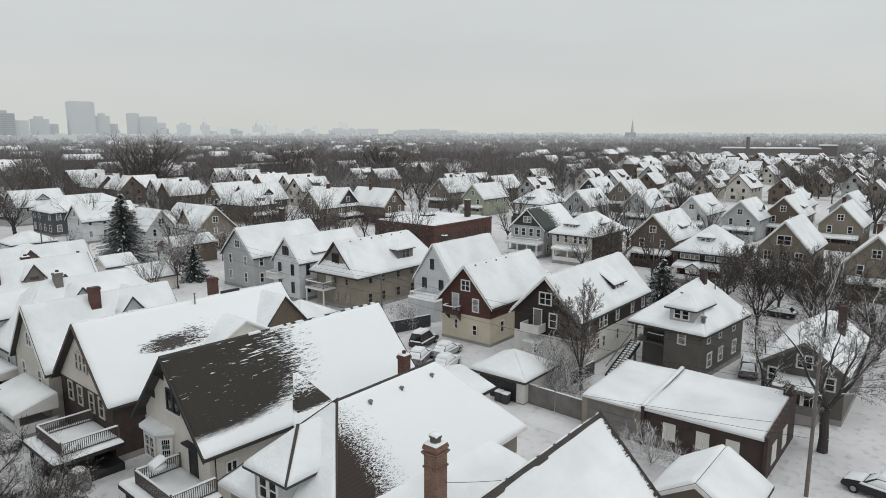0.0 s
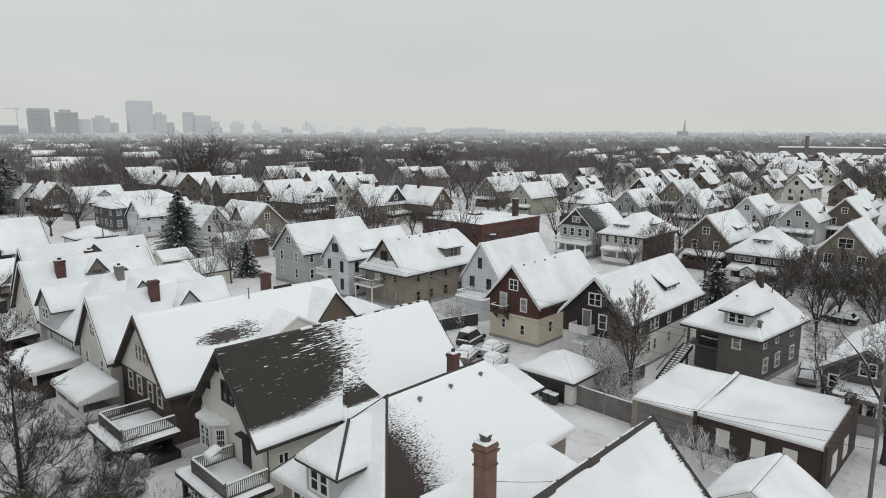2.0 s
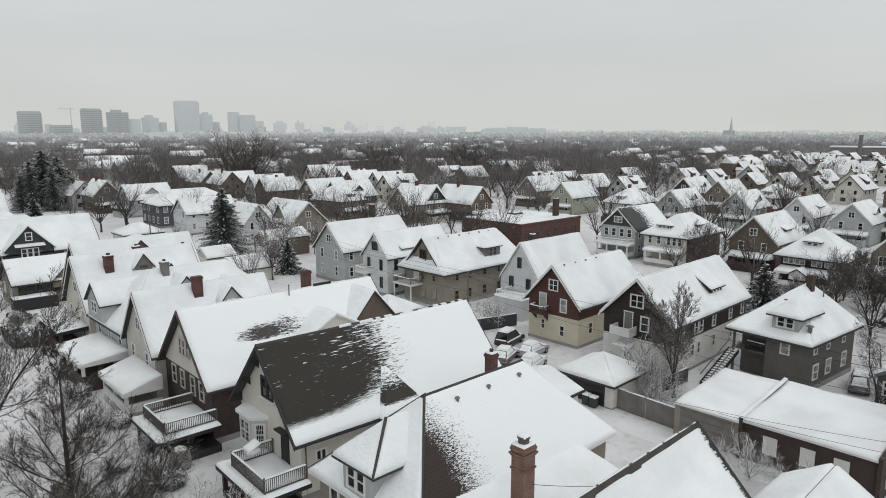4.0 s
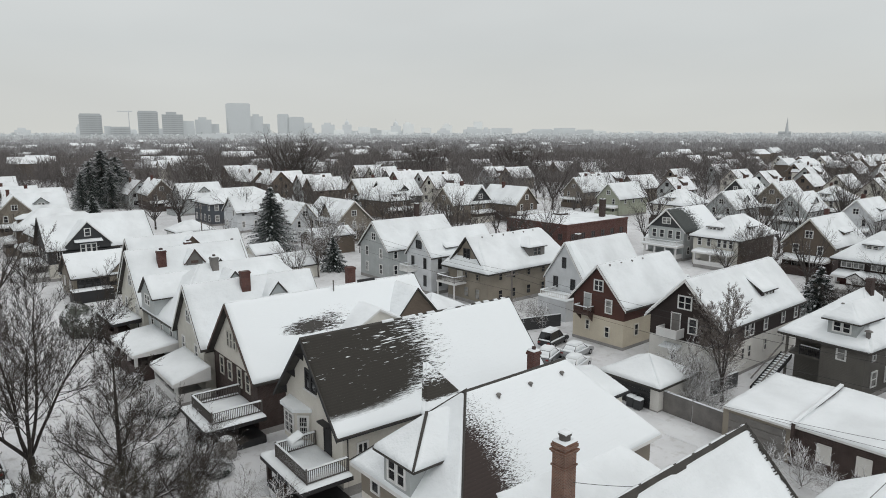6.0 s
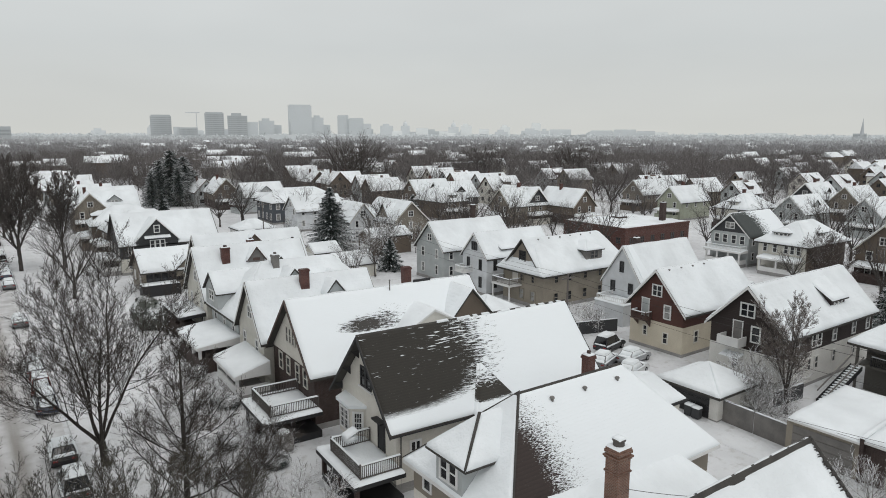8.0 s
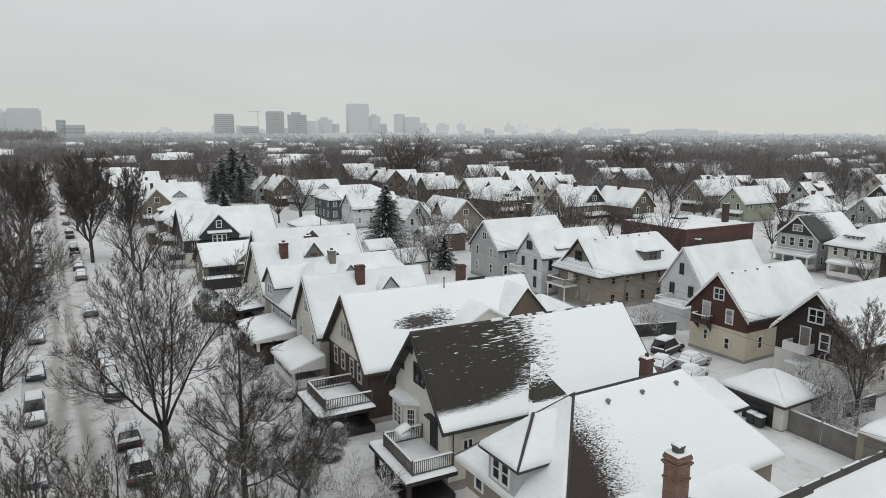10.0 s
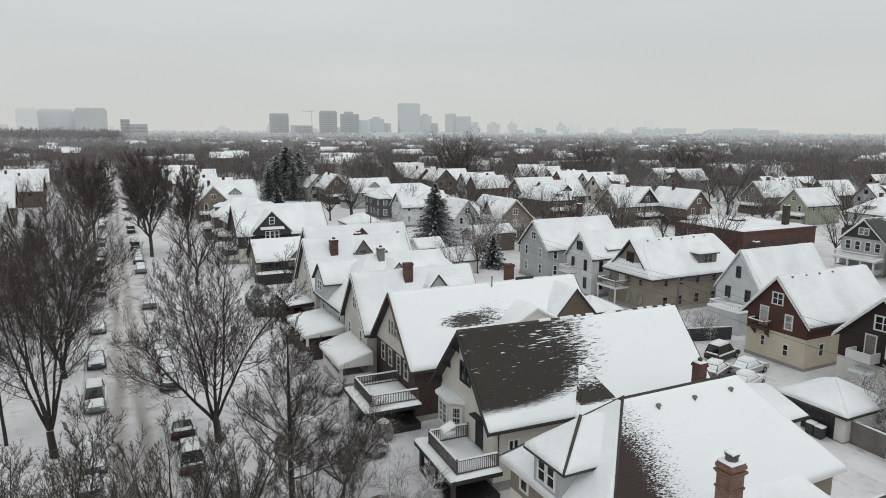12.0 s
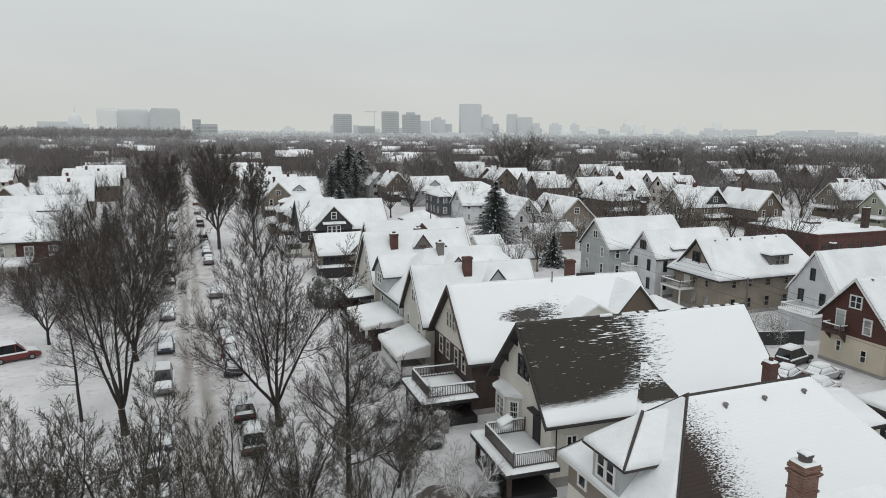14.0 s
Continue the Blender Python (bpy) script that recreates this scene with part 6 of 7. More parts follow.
HERO = [vase_tree(51, 17.0, 2.3, 0.27, 6, 0.34, BARK, TWIG, 0.011, (2, 2, 1), 0.3, 0.8, 5.4, 2, 0.4), vase_tree(52, 15.4, 2.0, 0.27, 6, 0.42, BARK, TWIG, 0.011, (2, 3, 1), 0.26, 0.85, 5.4, 2, 0.4)]
VASE = [vase_tree(53, 10.5, 1.2, 0.2, 7, 0.36, BARK, GREENTWIG, 0.011, (2, 2, 1), 0.12, 0.9, 3.4, 2), vase_tree(54, 9.8, 1.4, 0.18, 6, 0.42, BARK, GREENTWIG, 0.011, (2, 2, 1), 0.12, 0.9, 3.4, 2)]
RUST = vase_tree(57, 9.0, 1.0, 0.14, 7, 0.45, MIDBARK, RUSTTWIG, 0.013, (2, 2, 1), 0.1, 0.9, 3.6, 2)
TALL = vase_tree(61, 17.0, 5.0, 0.26, 6, 0.26, MIDBARK, MIDTWIG, 0.02, (2, 3, 1), 0.12, 0.8, 4.6, 2)
YARD = vase_tree(55, 9.2, 2.2, 0.14, 5, 0.22, MIDBARK, PALETWIG, 0.01, (2, 3, 1), 0.15, 0.7, 2.5, 2)
SLENDER = leader_tree(56, 10.0, 0.15, 0.28, 3.8, BARK, TWIG, 0.009, (2, 2, 1), 2, 0.9, 0.2)
LEADER = leader_tree(31, 12.6, 0.23, 0.17, 6.4, BARK, TWIG, 0.012, (2, 3, 1), 3)
TREES = [bare_tree(1, 14.5, 3.4, 4, 0.3, 0.27, 7, 0.72, dense=5), bare_tree(2, 12.0, 2.8, 4, 0.3, 0.25, 5, 0.8), bare_tree(3, 14.5, 3.0, 4, 0.3, 0.27, 7, 0.76, dense=5), bare_tree(4, 10.0, 1.8, 4, 0.3, 0.2, 7, 0.85, dense=5)]
SMALL = [bare_tree(8, 8.6, 2.4, 3, 0.4, 0.12, 10, 0.5, MIDBARK, FROSTED, 8, 0.011), bare_tree(9, 3.0, 0.25, 3, 0.15, 0.05, 9, 1.3, FROSTED, FROSTED)]
MID = [bare_tree(21, 13.5, 3.2, 3, 0.35, 0.3, 6, 0.7, MIDBARK, MIDTWIG, 7, 0.013), bare_tree(22, 12.0, 2.8, 3, 0.25, 0.25, 7, 0.9, MIDBARK, MIDTWIG, 7, 0.013), bare_tree(23, 13.0, 3.0, 3, 0.35, 0.3, 6, 0.65, MIDBARK, MIDTWIG, 7, 0.013), bare_tree(24, 10.0, 1.8, 3, 0.25, 0.18, 7, 0.9, MIDBARK, MIDTWIG, 7, 0.013)]
BIG = bare_tree(41, 13.0, 2.6, 3, 0.3, 0.4, 9, 1.0, MIDBARK, MIDTWIG, 9, 0.02)
LADEN = vase_tree(58, 14.0, 3.6, 0.32, 6, 0.55, SNOWBARK, TWIG, 0.012, (2, 2, 1), 0.2, 0.9, 4.6, 1, 0.4, 0.24, 0.05)


def tree(meshes, x, y, s=1.0, turn=0.0, label="tall bare street tree with fine dark twigs in snow", name="tree", group="bare trees", wide=1.0):
    t = thing(name, label, name, Matrix.Translation((x, y, 0)) @ Matrix.Rotation(turn, 4, "Z") @ Matrix.Diagonal((s * wide, s * wide, s, 1)), group)
    part("trunk", meshes[0], None, t)
    part("crown", meshes[1], None, t)
    if len(meshes) > 2:
        tagged(part("bough_snow", meshes[2], None, t), kind="stuff")
    return t


for k, x, y, s, a in ( (1, -5.4, 124, 1.05, 0.9), (2, 6.7, 150, 0.9, 4.2), (0, -5.4, 142, 1.0, 5.2), (0, -5.5, 165, 1.0, 2.1), (2, 7, 178, 1.0, 3.9),
                      (2, -13.6, 112, 0.9, 0.4), (2, -14.6, 83.0, 0.6, 0.4),
                      (1, 88.0, 20.0, 0.85, 2.0), (3, 92, 14, 0.95, 4.0), (1, 99, 20, 0.8, 5.0), (3, 86, 7, 0.95, 0.6), (1, 96, 5, 0.9, 1.6), (3, 90, 30, 0.7, 5.4)):
    tree(MID[k] if y > 115 else TREES[k], x, y, s, a)
tree(TREES[3], 12.6, 40.6, 0.62, 2.2, "small bare garden tree with crooked dark twigs")
tree(HERO[0], -5.1, 55.6, 1.0, 0.3)
tree(HERO[1], 6.4, 53.0, 1.0, 2.7)
tree(HERO[1], -5.3, 74.0, 0.95, 3.3)
for x, y, s, a in ((-20, 100, 0.6, 0.2), (-24.5, 104, 0.6, 1.2), (-15, 105, 0.65, 2.2), (-12.5, 99, 0.7, 3.2), (-11, 109, 0.8, 4.2), (-27, 98, 0.5, 5.2), (-18, 110, 0.6, 0.7)):
    tree(RUST, x, y, s, a, "bare many-stemmed tree with rust-brown twigs")
for x, y, s, a in ((107.5, 24.0, 1.0, 0.3), (105.5, 17.0, 0.95, 1.3), (110.5, 29.0, 0.8, 2.3), (105.5, 30.5, 0.55, 0.9), (119.0, 55.5, 0.9, 1.9), (106.5, 48.0, 0.9, 2.9)):
    tree(RUST, x, y, s, a, "bare many-stemmed tree with rust-brown twigs")
tree(TALL, 12.9, 137.6, 1.05, 1.1, "tall bare street tree with dense dark brown twigs", wide=0.72)
tree(TALL, 6.4, 141.0, 1.2, 3.1, "tall bare street tree with dense dark brown twigs", wide=0.95)
tree(TALL, -3.5, 150.0, 1.1, 5.0, "tall bare street tree with dense dark brown twigs")
tree(SLENDER, -8.6, 59.4, 1.0, 2.4, "slender bare tree with level side limbs")
for k, x, y, s, a in ((0, -6.6, 36.0, 0.98, 4.0), (1, -3.2, 33.2, 1.1, 1.4), (0, -9.6, 34.0, 1.0, 5.0), (1, -12.5, 40.0, 0.95, 1.1), (1, 2.0, 35.0, 0.92, 2.3), (0, 5.4, 36.6, 0.8, 0.6), (1, 8.6, 32.5, 0.8, 4.3), (0, -0.8, 29.5, 0.95, 3.0)):
    tree(VASE[k], x, y, s, a, "bare many-stemmed tree with fine olive-brown twigs")
tree(LEADER, 9.4, 41.2, 1.0, 0.4, "bare street tree with straight leader and dark twigs")
tree(LADEN, 57.8, 7.6, 1.05, 0.7, "tall old bare tree laden with snow beside the alley")
tree(LADEN, 63.8, 13.4, 0.6, 2.4, "old bare tree laden with snow beside a house")
for k, x, y, s, a in ((0, 71, 119, 1.0, 0.9), (0, 75, 116, 0.8, 1.9), (0, 66.5, 113, 0.8, 2.9), (0, 56.5, 100.5, 1.0, 1.4), (0, 61, 107, 1.0, 2.6), (0, 47.0, 90.0, 1.0, 0.2)):
    tree(SMALL[k], x, y, s, a, "slender bare yard tree with pale twigs")
tree(YARD, 57.6, 28.6, 1.12, 0.5, "slender bare yard tree with pale twigs")
for x, y, s, a in ((57.3, 31.4, 1.6, 0.3), (58.9, 31.0, 1.5, 1.7), (56.0, 32.2, 1.4, 2.9), (54.8, 29.2, 1.2, 0), (56, 31, 1.1, 1), (54.4, 28.0, 0.9, 2), (62, 56, 1.2, 3), (64, 58, 1.0, 4), (60.5, 60, 1.1, 5), (15.5, 40, 1.0, 2), (12.5, 45.5, 1.1, 1), (16, 36.5, 1.2, 5), 
                   (46.5, 14.5, 1.0, 1), (47, 17.5, 1.1, 3), (46.2, 20, 0.9, 2), (66, 12.5, 1.3, 0), (68, 9.8, 1.1, 2), (81, 17, 1.2, 4), (84, 13, 1.2, 1), (16, 47, 0.9, 2), (16.2, 51.5, 1.1, 2), (15.2, 57.5, 1.3, 4), (13.2, 60, 1.1, 5), 
                   (11.5, 51, 1.1, 3.2), (10.8, 56, 1.0, 5.2)):
    tree(SMALL[1], x, y, s, a, "leafless garden shrub dusted with snow", "shrub", "shrubs")


def conifer(seed, h, r0, whorls, full=0.85, snowy=0.42):
    """A trunk with whorls of drooping boughs, each with its own sprays of needles."""
    r = random.Random(seed)
    t, c, sn = Build(), Build(), Build()
    t.tube((0, 0, -0.1), (0, 0, h * 0.96), h * 0.018, 0.02, 7)
    for i in range(whorls):
        f = i / whorls
        z = h * (0.1 + 0.88 * f)
        rad = r0 * (1 - f) ** full * r.uniform(0.8, 1.12) + 0.12
        for j in range(9 if f < 0.8 else 6):
            a = r.uniform(0, 2 * math.pi)
            ln = rad * r.uniform(0.75, 1.1)
            u = Vector((math.cos(a), math.sin(a), 0))
            w = Vector((-u.y, u.x, 0))
            tip = Vector((0, 0, z - ln * 0.28)) + u * ln
            t.tube((0, 0, z), tip, 0.03, 0.008, 3)
            if r.random() < snowy:
                ga, gb, hw = r.uniform(0.3, 0.6), r.uniform(0.8, 1.0), (0.07 + 0.08 * rad / r0) * r.uniform(0.5, 1.5)
                pa, pb = Vector((0, 0, z)).lerp(tip, ga), Vector((0, 0, z)).lerp(tip, gb)
                pm = pa.lerp(pb, 0.5) + Vector((0, 0, 0.1))
                sn.poly([pa + Vector((0, 0, 0.04)), pm - w * hw, pb + Vector((0, 0, 0.03)), pm + w * hw])
            for q in range(13):
                g = 0.2 + 0.8 * q / 12
                p = Vector((0, 0, z)).lerp(tip, g)
                wd = (1.05 - g * 0.6) * 0.36 * (0.5 + rad / r0)
                for sd in (-1, 1):
                    e = p + w * sd * wd * r.uniform(0.7, 1.3) + u * wd * r.uniform(0.2, 0.9) + Vector((0, 0, -wd * r.uniform(0.1, 0.6)))
                    m = p + u * 0.3 * wd + Vector((0, 0, 0.05))
                    c.poly([p - u * 0.16 * wd, e, m])
                    c.poly([p + Vector((0, 0, -0.16)), e + Vector((0, 0, -0.12)), m])
    return t.mesh("trunk", BARK), c.mesh("crown", NEEDLE), sn.mesh("snow_on_boughs", SNOW)


CON = [conifer(1, 14.0, 3.9, 60), conifer(2, 7.5, 2.9, 34), conifer(3, 17.0, 5.2, 46, 0.4, 0.12)]
for k, x, y, s, lab in ((0, 60.0, 125.0, 1.02, "tall snow-dusted spruce between houses"), (1, 89.0, 32.6, 1.12, "small spruce laden with snow"), (2, 57, 242, 1.15, "very tall broad dark pine above the roofs"), (2, 61.5, 243, 1.02, "very tall broad dark pine above the roofs"), (2, 53, 241, 0.95, "very tall broad dark pine above the roofs"), (2, 65, 244, 0.72, "very tall broad dark pine above the roofs"), (2, 50, 240, 0.7, "very tall broad dark pine above the roofs"), (2, 58.5, 238, 0.8, "very tall broad dark pine above the roofs"),
                        (1, 61.5, 104, 0.85, "small spruce laden with snow"), (0, 210, 16, 1.0, "tall spruce dusted with snow"), (1, 96, 150, 1.2, "dark spruce between snowy houses"), (1, 42, 190, 1.2, "dark spruce between snowy houses"), (0, -14.5, 150, 0.62, "dark evergreen beside the street")):
    tree(CON[k], x, y, s, x, lab, "conifer", "conifers", 1.15 if y > 235 else 1.5 if y == 125 else 1.15)


def shrub_mesh(seed, material, spray=1.0):
    """A dense rounded evergreen: many small overlapping sprays over a lumpy dome, some of them inside it."""
    r = random.Random(seed)
    b = Build()
    for i in range(5200):
        d = Vector((r.gauss(0, 1), r.gauss(0, 1), r.gauss(0, 1))).normalized()
        lump = 1 + 0.2 * noise.noise(d * 2.4 + Vector((seed, 0, 0))) + 0.08 * noise.noise(d * 7)
        p = Vector((d.x, d.y, max(-0.75, d.z))) * lump * (1 - 0.3 * r.random() ** 2)
        s = r.uniform(0.03, 0.06) * spray
        o = d.orthogonal().normalized()
        o.rotate(Matrix.Rotation(r.uniform(0, 6.28), 3, d))
        b.poly([p - o * s, p + o.cross(d) * s * 1.6 + d * s * 0.4, p + o * s])
    return b.mesh("foliage", material)


SH = shrub_mesh(3, BUSHM, 1.7)
SHD = shrub_mesh(6, NEEDLE)
for x, y, s, tall in ((16.8, 45.6, 0.9, 0.8), (15.6, 46.9, 0.75, 0.8), (17.2, 48.6, 1.0, 0.7), (14.9, 50.4, 0.7, 0.9), (17.4, 58.4, 0.9, 0.9), (16.2, 60.0, 0.8, 0.9), (17.0, 67.6, 0.9, 0.9), (17.6, 37.4, 0.8, 0.8)):
    t = thing("evergreen_shrub", "low dark evergreen shrub dusted with snow", "shrub", Matrix.Translation((x, y, s * tall * 0.7)) @ Matrix.Rotation(x * 5, 4, "Z") @ Matrix.Diagonal((s * 1.2, s * 1.2, s * tall, 1)), "evergreen shrubs")
    part("foliage", SHD, None, t)
for x, y, s, tall in ((17.3, 91.6, 1.55, 1.4), (18.4, 88.9, 1.55, 1.3), (17.0, 89.2, 1.1, 1.0)):
    t = thing("evergreen_bush", "big rounded evergreen bush dusted with snow", "bush", Matrix.Translation((x, y, s * tall * 0.7)) @ Matrix.Rotation(x * 3, 4, "Z") @ Matrix.Diagonal((s * 1.15, s * 1.15, s * tall, 1)), "evergreen bushes")
    part("foliage", SH, None, t)

# middle distance: street and garden trees, then woods as one mass
rt = random.Random(21)
for x in (91.3, 103.6):
    for i in range(17):
        tree(MID[rt.randrange(4)], x + rt.uniform(-0.6, 0.6), 88 + i * 12 + rt.uniform(-3, 3), rt.uniform(0.75, 1.05), rt.uniform(0, 6.28), "bare street tree before snowy houses")
for x in (-5.3, 6.8):
    for i in range(13):
        tree(MID[rt.randrange(4)], x + rt.uniform(-1.4, 1.4), 192 + i * 15 + rt.uniform(-4, 4), rt.uniform(0.75, 1.05), rt.uniform(0, 6.28), "bare street tree far down the street")
for k, x, y, s, a in ((0, -5.3, 88, 1.0, 1.7), (2, -5.2, 104, 1.0, 2.7), (1, -27, 101, 0.9, 1.3), (2, -12.6, 124, 1.0, 3.1), (3, -17.5, 114.5, 0.6, 1.0), (3, -20.0, 112.0, 0.55, 2.0), (3, -15.0, 118.5, 0.6, 4.0), (3, -22.5, 110.0, 0.5, 5.1)):
    tree(MID[k], x, y, s, a)
for x, y in ((107, 29), (104, 12), (110, 19), (98, 27), (128, 14), (131, 35), (137, 44), (141, 60), (152, 70), (156, 47), (153, 30), (150, 12), (140, 3), (135, 70), (129, 84), (150, 95), (109, 55), (126, 58), (100, 118), (84, 112), (88, 100), (88, 140)):
    tree(MID[rt.randrange(4)], x, y, rt.uniform(0.6, 0.95), rt.uniform(0, 6.28), "bare garden tree between snowy houses")
count = 0
for i in range(2600):
    x, y = rt.uniform(-120, 420), rt.uniform(-30, 330)
    d = math.hypot(x, y)
    if d < 112 or d > 340 or x < -0.32 * y - 20 or -6 < x < 8 or 92 < x < 103 or 18 < x < 45 and y < 140 or 60 < x < 80 and y < 110:
        continue
    if any(px - 3 < x < px + 17 and abs(py - y) < 6 for _, px, py, _, _ in placed):
        continue
    tree(MID[rt.randrange(4)], x, y, rt.uniform(0.7, 1.15), rt.uniform(0, 6.28), "bare tree among snowy houses")
    count += 1
    if count > 170:
        break
for x, y, s in ((136, 262, 1.85), (130, 258, 1.5), (145, 268, 1.6), (163, 310, 1.75), (172, 316, 1.7), (252, 242, 1.6), (260, 248, 1.5), (244, 236, 1.5), (232, 214, 1.35), (215, 270, 1.5), (222, 272, 1.45)):
    tree(BIG, x, y, s, x, "very tall spreading bare tree above the roofs")


def woods(name, label, number, place_of, spikes, hmin, hmax, seed, thick, m, bushy=False):
    """Far woods: each crown is a fan of thin upright twigs on a stem, all in one mesh."""
    r = np.random.default_rng(seed)
    xs, ys = place_of(r, number)
    n = len(xs)
    h = r.uniform(hmin, hmax, n) * r.choice([0.75, 1.0, 1.0, 1.15], n)
    cr = h * r.uniform(0.36, 0.58, n)
    # twigs pointing outwards all through a rounded crown, and a few stems up to it
    d = r.normal(0, 1, (n, spikes, 3))
    d /= np.linalg.norm(d, axis=2, keepdims=True)
    rad = r.uniform(0.35, 1.0, (n, spikes)) ** 0.7
    mid = np.stack([xs, ys, h * 0.58], 1)[:, None, :]
    size = np.stack([cr, cr, h * 0.42], 1)[:, None, :]
    lump = 1 + 0.16 * np.sin(5 * d[..., 0] + xs[:, None]) * np.cos(4 * d[..., 1] + ys[:, None])
    tip = mid + d * size * (rad * lump)[..., None]
    root = mid + (tip - mid) * r.uniform(0.35, 0.7, (n, spikes))[..., None] - np.array((0, 0, 0.6))
    stem = r.uniform(0, 1, (n, spikes)) < 0.12
    base = np.stack([xs, ys, h * 0.0], 1)[:, None, :] + np.zeros_like(tip)
    root = np.where(stem[..., None], base, root)
    ang = r.uniform(0, 2 * np.pi, (n, spikes))
    w = thick * r.uniform(0.6, 1.4, (n, spikes))
    off = np.stack([np.cos(ang) * w, np.sin(ang) * w, np.zeros_like(w)], 2)
    v = np.stack([root, tip - off, tip + off] if bushy else [root - off, root + off, tip], 2).reshape(-1, 3)
    f = np.arange(len(v)).reshape(-1, 3)
    me = bpy.data.meshes.new(name)
    me.from_pydata(v.tolist(), [], f.tolist())
    me.materials.append(m)
    return tagged(new(name, me), label, "woods", kind="stuff")


def sector(d0, d1, az0, az1, power=1.0):
    def f(r, n):
        az = np.radians(r.uniform(az0, az1, n))
        d = d0 + (d1 - d0) * r.uniform(0, 1, n) ** power
        x, y = d * np.sin(az), d * np.cos(az)
        keep = ~((x > -6) & (x < 8) & (d < 430)) & ~((x > 92) & (x < 102) & (d < 500)) & ~((np.degrees(az) > 72) & (np.degrees(az) < 83) & (d > 470) & (d < 650)) & ~((np.degrees(az) > 65) & (d < 600) & (r.uniform(0, 1, n) < 0.86))
        return x[keep], y[keep]
    return f


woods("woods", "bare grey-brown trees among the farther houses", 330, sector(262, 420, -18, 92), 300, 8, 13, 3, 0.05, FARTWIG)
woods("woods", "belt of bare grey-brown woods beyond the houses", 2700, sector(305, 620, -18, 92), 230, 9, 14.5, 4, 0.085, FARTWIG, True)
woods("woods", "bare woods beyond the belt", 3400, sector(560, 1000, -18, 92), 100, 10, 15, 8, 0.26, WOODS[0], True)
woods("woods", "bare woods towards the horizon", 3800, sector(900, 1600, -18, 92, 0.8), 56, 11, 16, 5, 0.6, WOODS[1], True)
woods("woods", "far bare woods towards the horizon, haze in their colour", 5200, sector(1500, 2600, -18, 92), 34, 13, 19, 7, 1.3, WOODS[2], True)
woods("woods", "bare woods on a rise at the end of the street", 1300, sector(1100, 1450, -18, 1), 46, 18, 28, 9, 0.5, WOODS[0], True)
woods("woods", "faint far woods on the horizon, haze in their colour", 6000, sector(2500, 4300, -18, 92), 24, 17, 25, 6, 3.6, WOODS[3], True)

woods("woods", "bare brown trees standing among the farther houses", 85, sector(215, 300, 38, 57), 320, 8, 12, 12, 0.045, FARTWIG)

# scattered far snowy roofs between the woods
rr = random.Random(8)
b, w_ = Build(), Build()
for i in range(420):
    az, d = radians(rr.uniform(-17, 92)), rr.uniform(380, 1700)
    x, y = d * math.sin(az), d * math.cos(az)
    if abs(x) < 14:
        continue
    L, W, h = rr.uniform(9, 22), rr.uniform(7, 11), rr.uniform(5, 8.5)
    w_.box(x, x + L, y - W / 2, y + W / 2, 0, h)
    if rr.random() < 0.75:
        b.prism([(x - 0.4, y - W / 2 - 0.4, h), (x - 0.4, y + W / 2 + 0.4, h), (x - 0.4, y, h + 3.6)], (L + 0.8, 0, 0))
    else:
        b.box(x - 0.3, x + L + 0.3, y - W / 2 - 0.3, y + W / 2 + 0.3, h, h + 0.4)
tagged(new("far_roofs", b.mesh("far_roofs", SNOWFAR)), "far snow-covered roofs scattered among the woods", "roofs", kind="stuff")
tagged(new("far_walls", w_.mesh("far_walls", BROWN)), "far brown house walls scattered among the woods", "walls", kind="stuff")


# ---- the skyline ----
def tower(label, az, dist, width, height, tone, top=None, rows=None, name="city_tower"):
    a = radians(az)
    t = thing(name, label, "building", pose(dist * math.sin(a), dist * math.cos(a), 0, 0, 0, -az), "skyline")
    b = Build()
    hw = width / 2
    b.box(-hw, hw, -hw * 0.7, hw * 0.7, 0, height)
    if top == "step":
        b.box(-hw * 0.6, hw * 0.4, -hw * 0.5, hw * 0.5, height, height + 9)
    elif top == "slab":
        b.box(-hw * 0.9, hw * 0.9, -hw * 0.6, hw * 0.6, height, height + 4)
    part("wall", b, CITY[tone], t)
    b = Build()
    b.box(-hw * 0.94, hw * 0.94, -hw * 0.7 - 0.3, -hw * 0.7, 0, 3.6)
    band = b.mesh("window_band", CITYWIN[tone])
    z = 20.0
    while tone == 2 and z < height - 4:
        part("window_band", band, None, t, place=pose(0, 0, z))
        z += 7.0
    if top == "dome":
        b = Build()
        for i in range(6):
            r0, r1 = hw * 0.55 * math.cos(i * 0.26), hw * 0.55 * math.cos((i + 1) * 0.26)
            b.tube((0, 0, height + hw * 0.9 * math.sin(i * 0.26)), (0, 0, height + hw * 0.9 * math.sin((i + 1) * 0.26)), r0, r1, 12)
        b.tube((0, 0, height + hw * 0.85), (0, 0, height + hw * 1.5), 1.6, 0.3, 6)
        part("dome", b, CITY[tone], t)
    if top == "spire":
        b = Build()
        b.tube((0, 0, height), (0, 0, height + width * 4.5), width * 0.55, 0.2, 8)
        part("spire", b, CITY[tone], t)
    return t


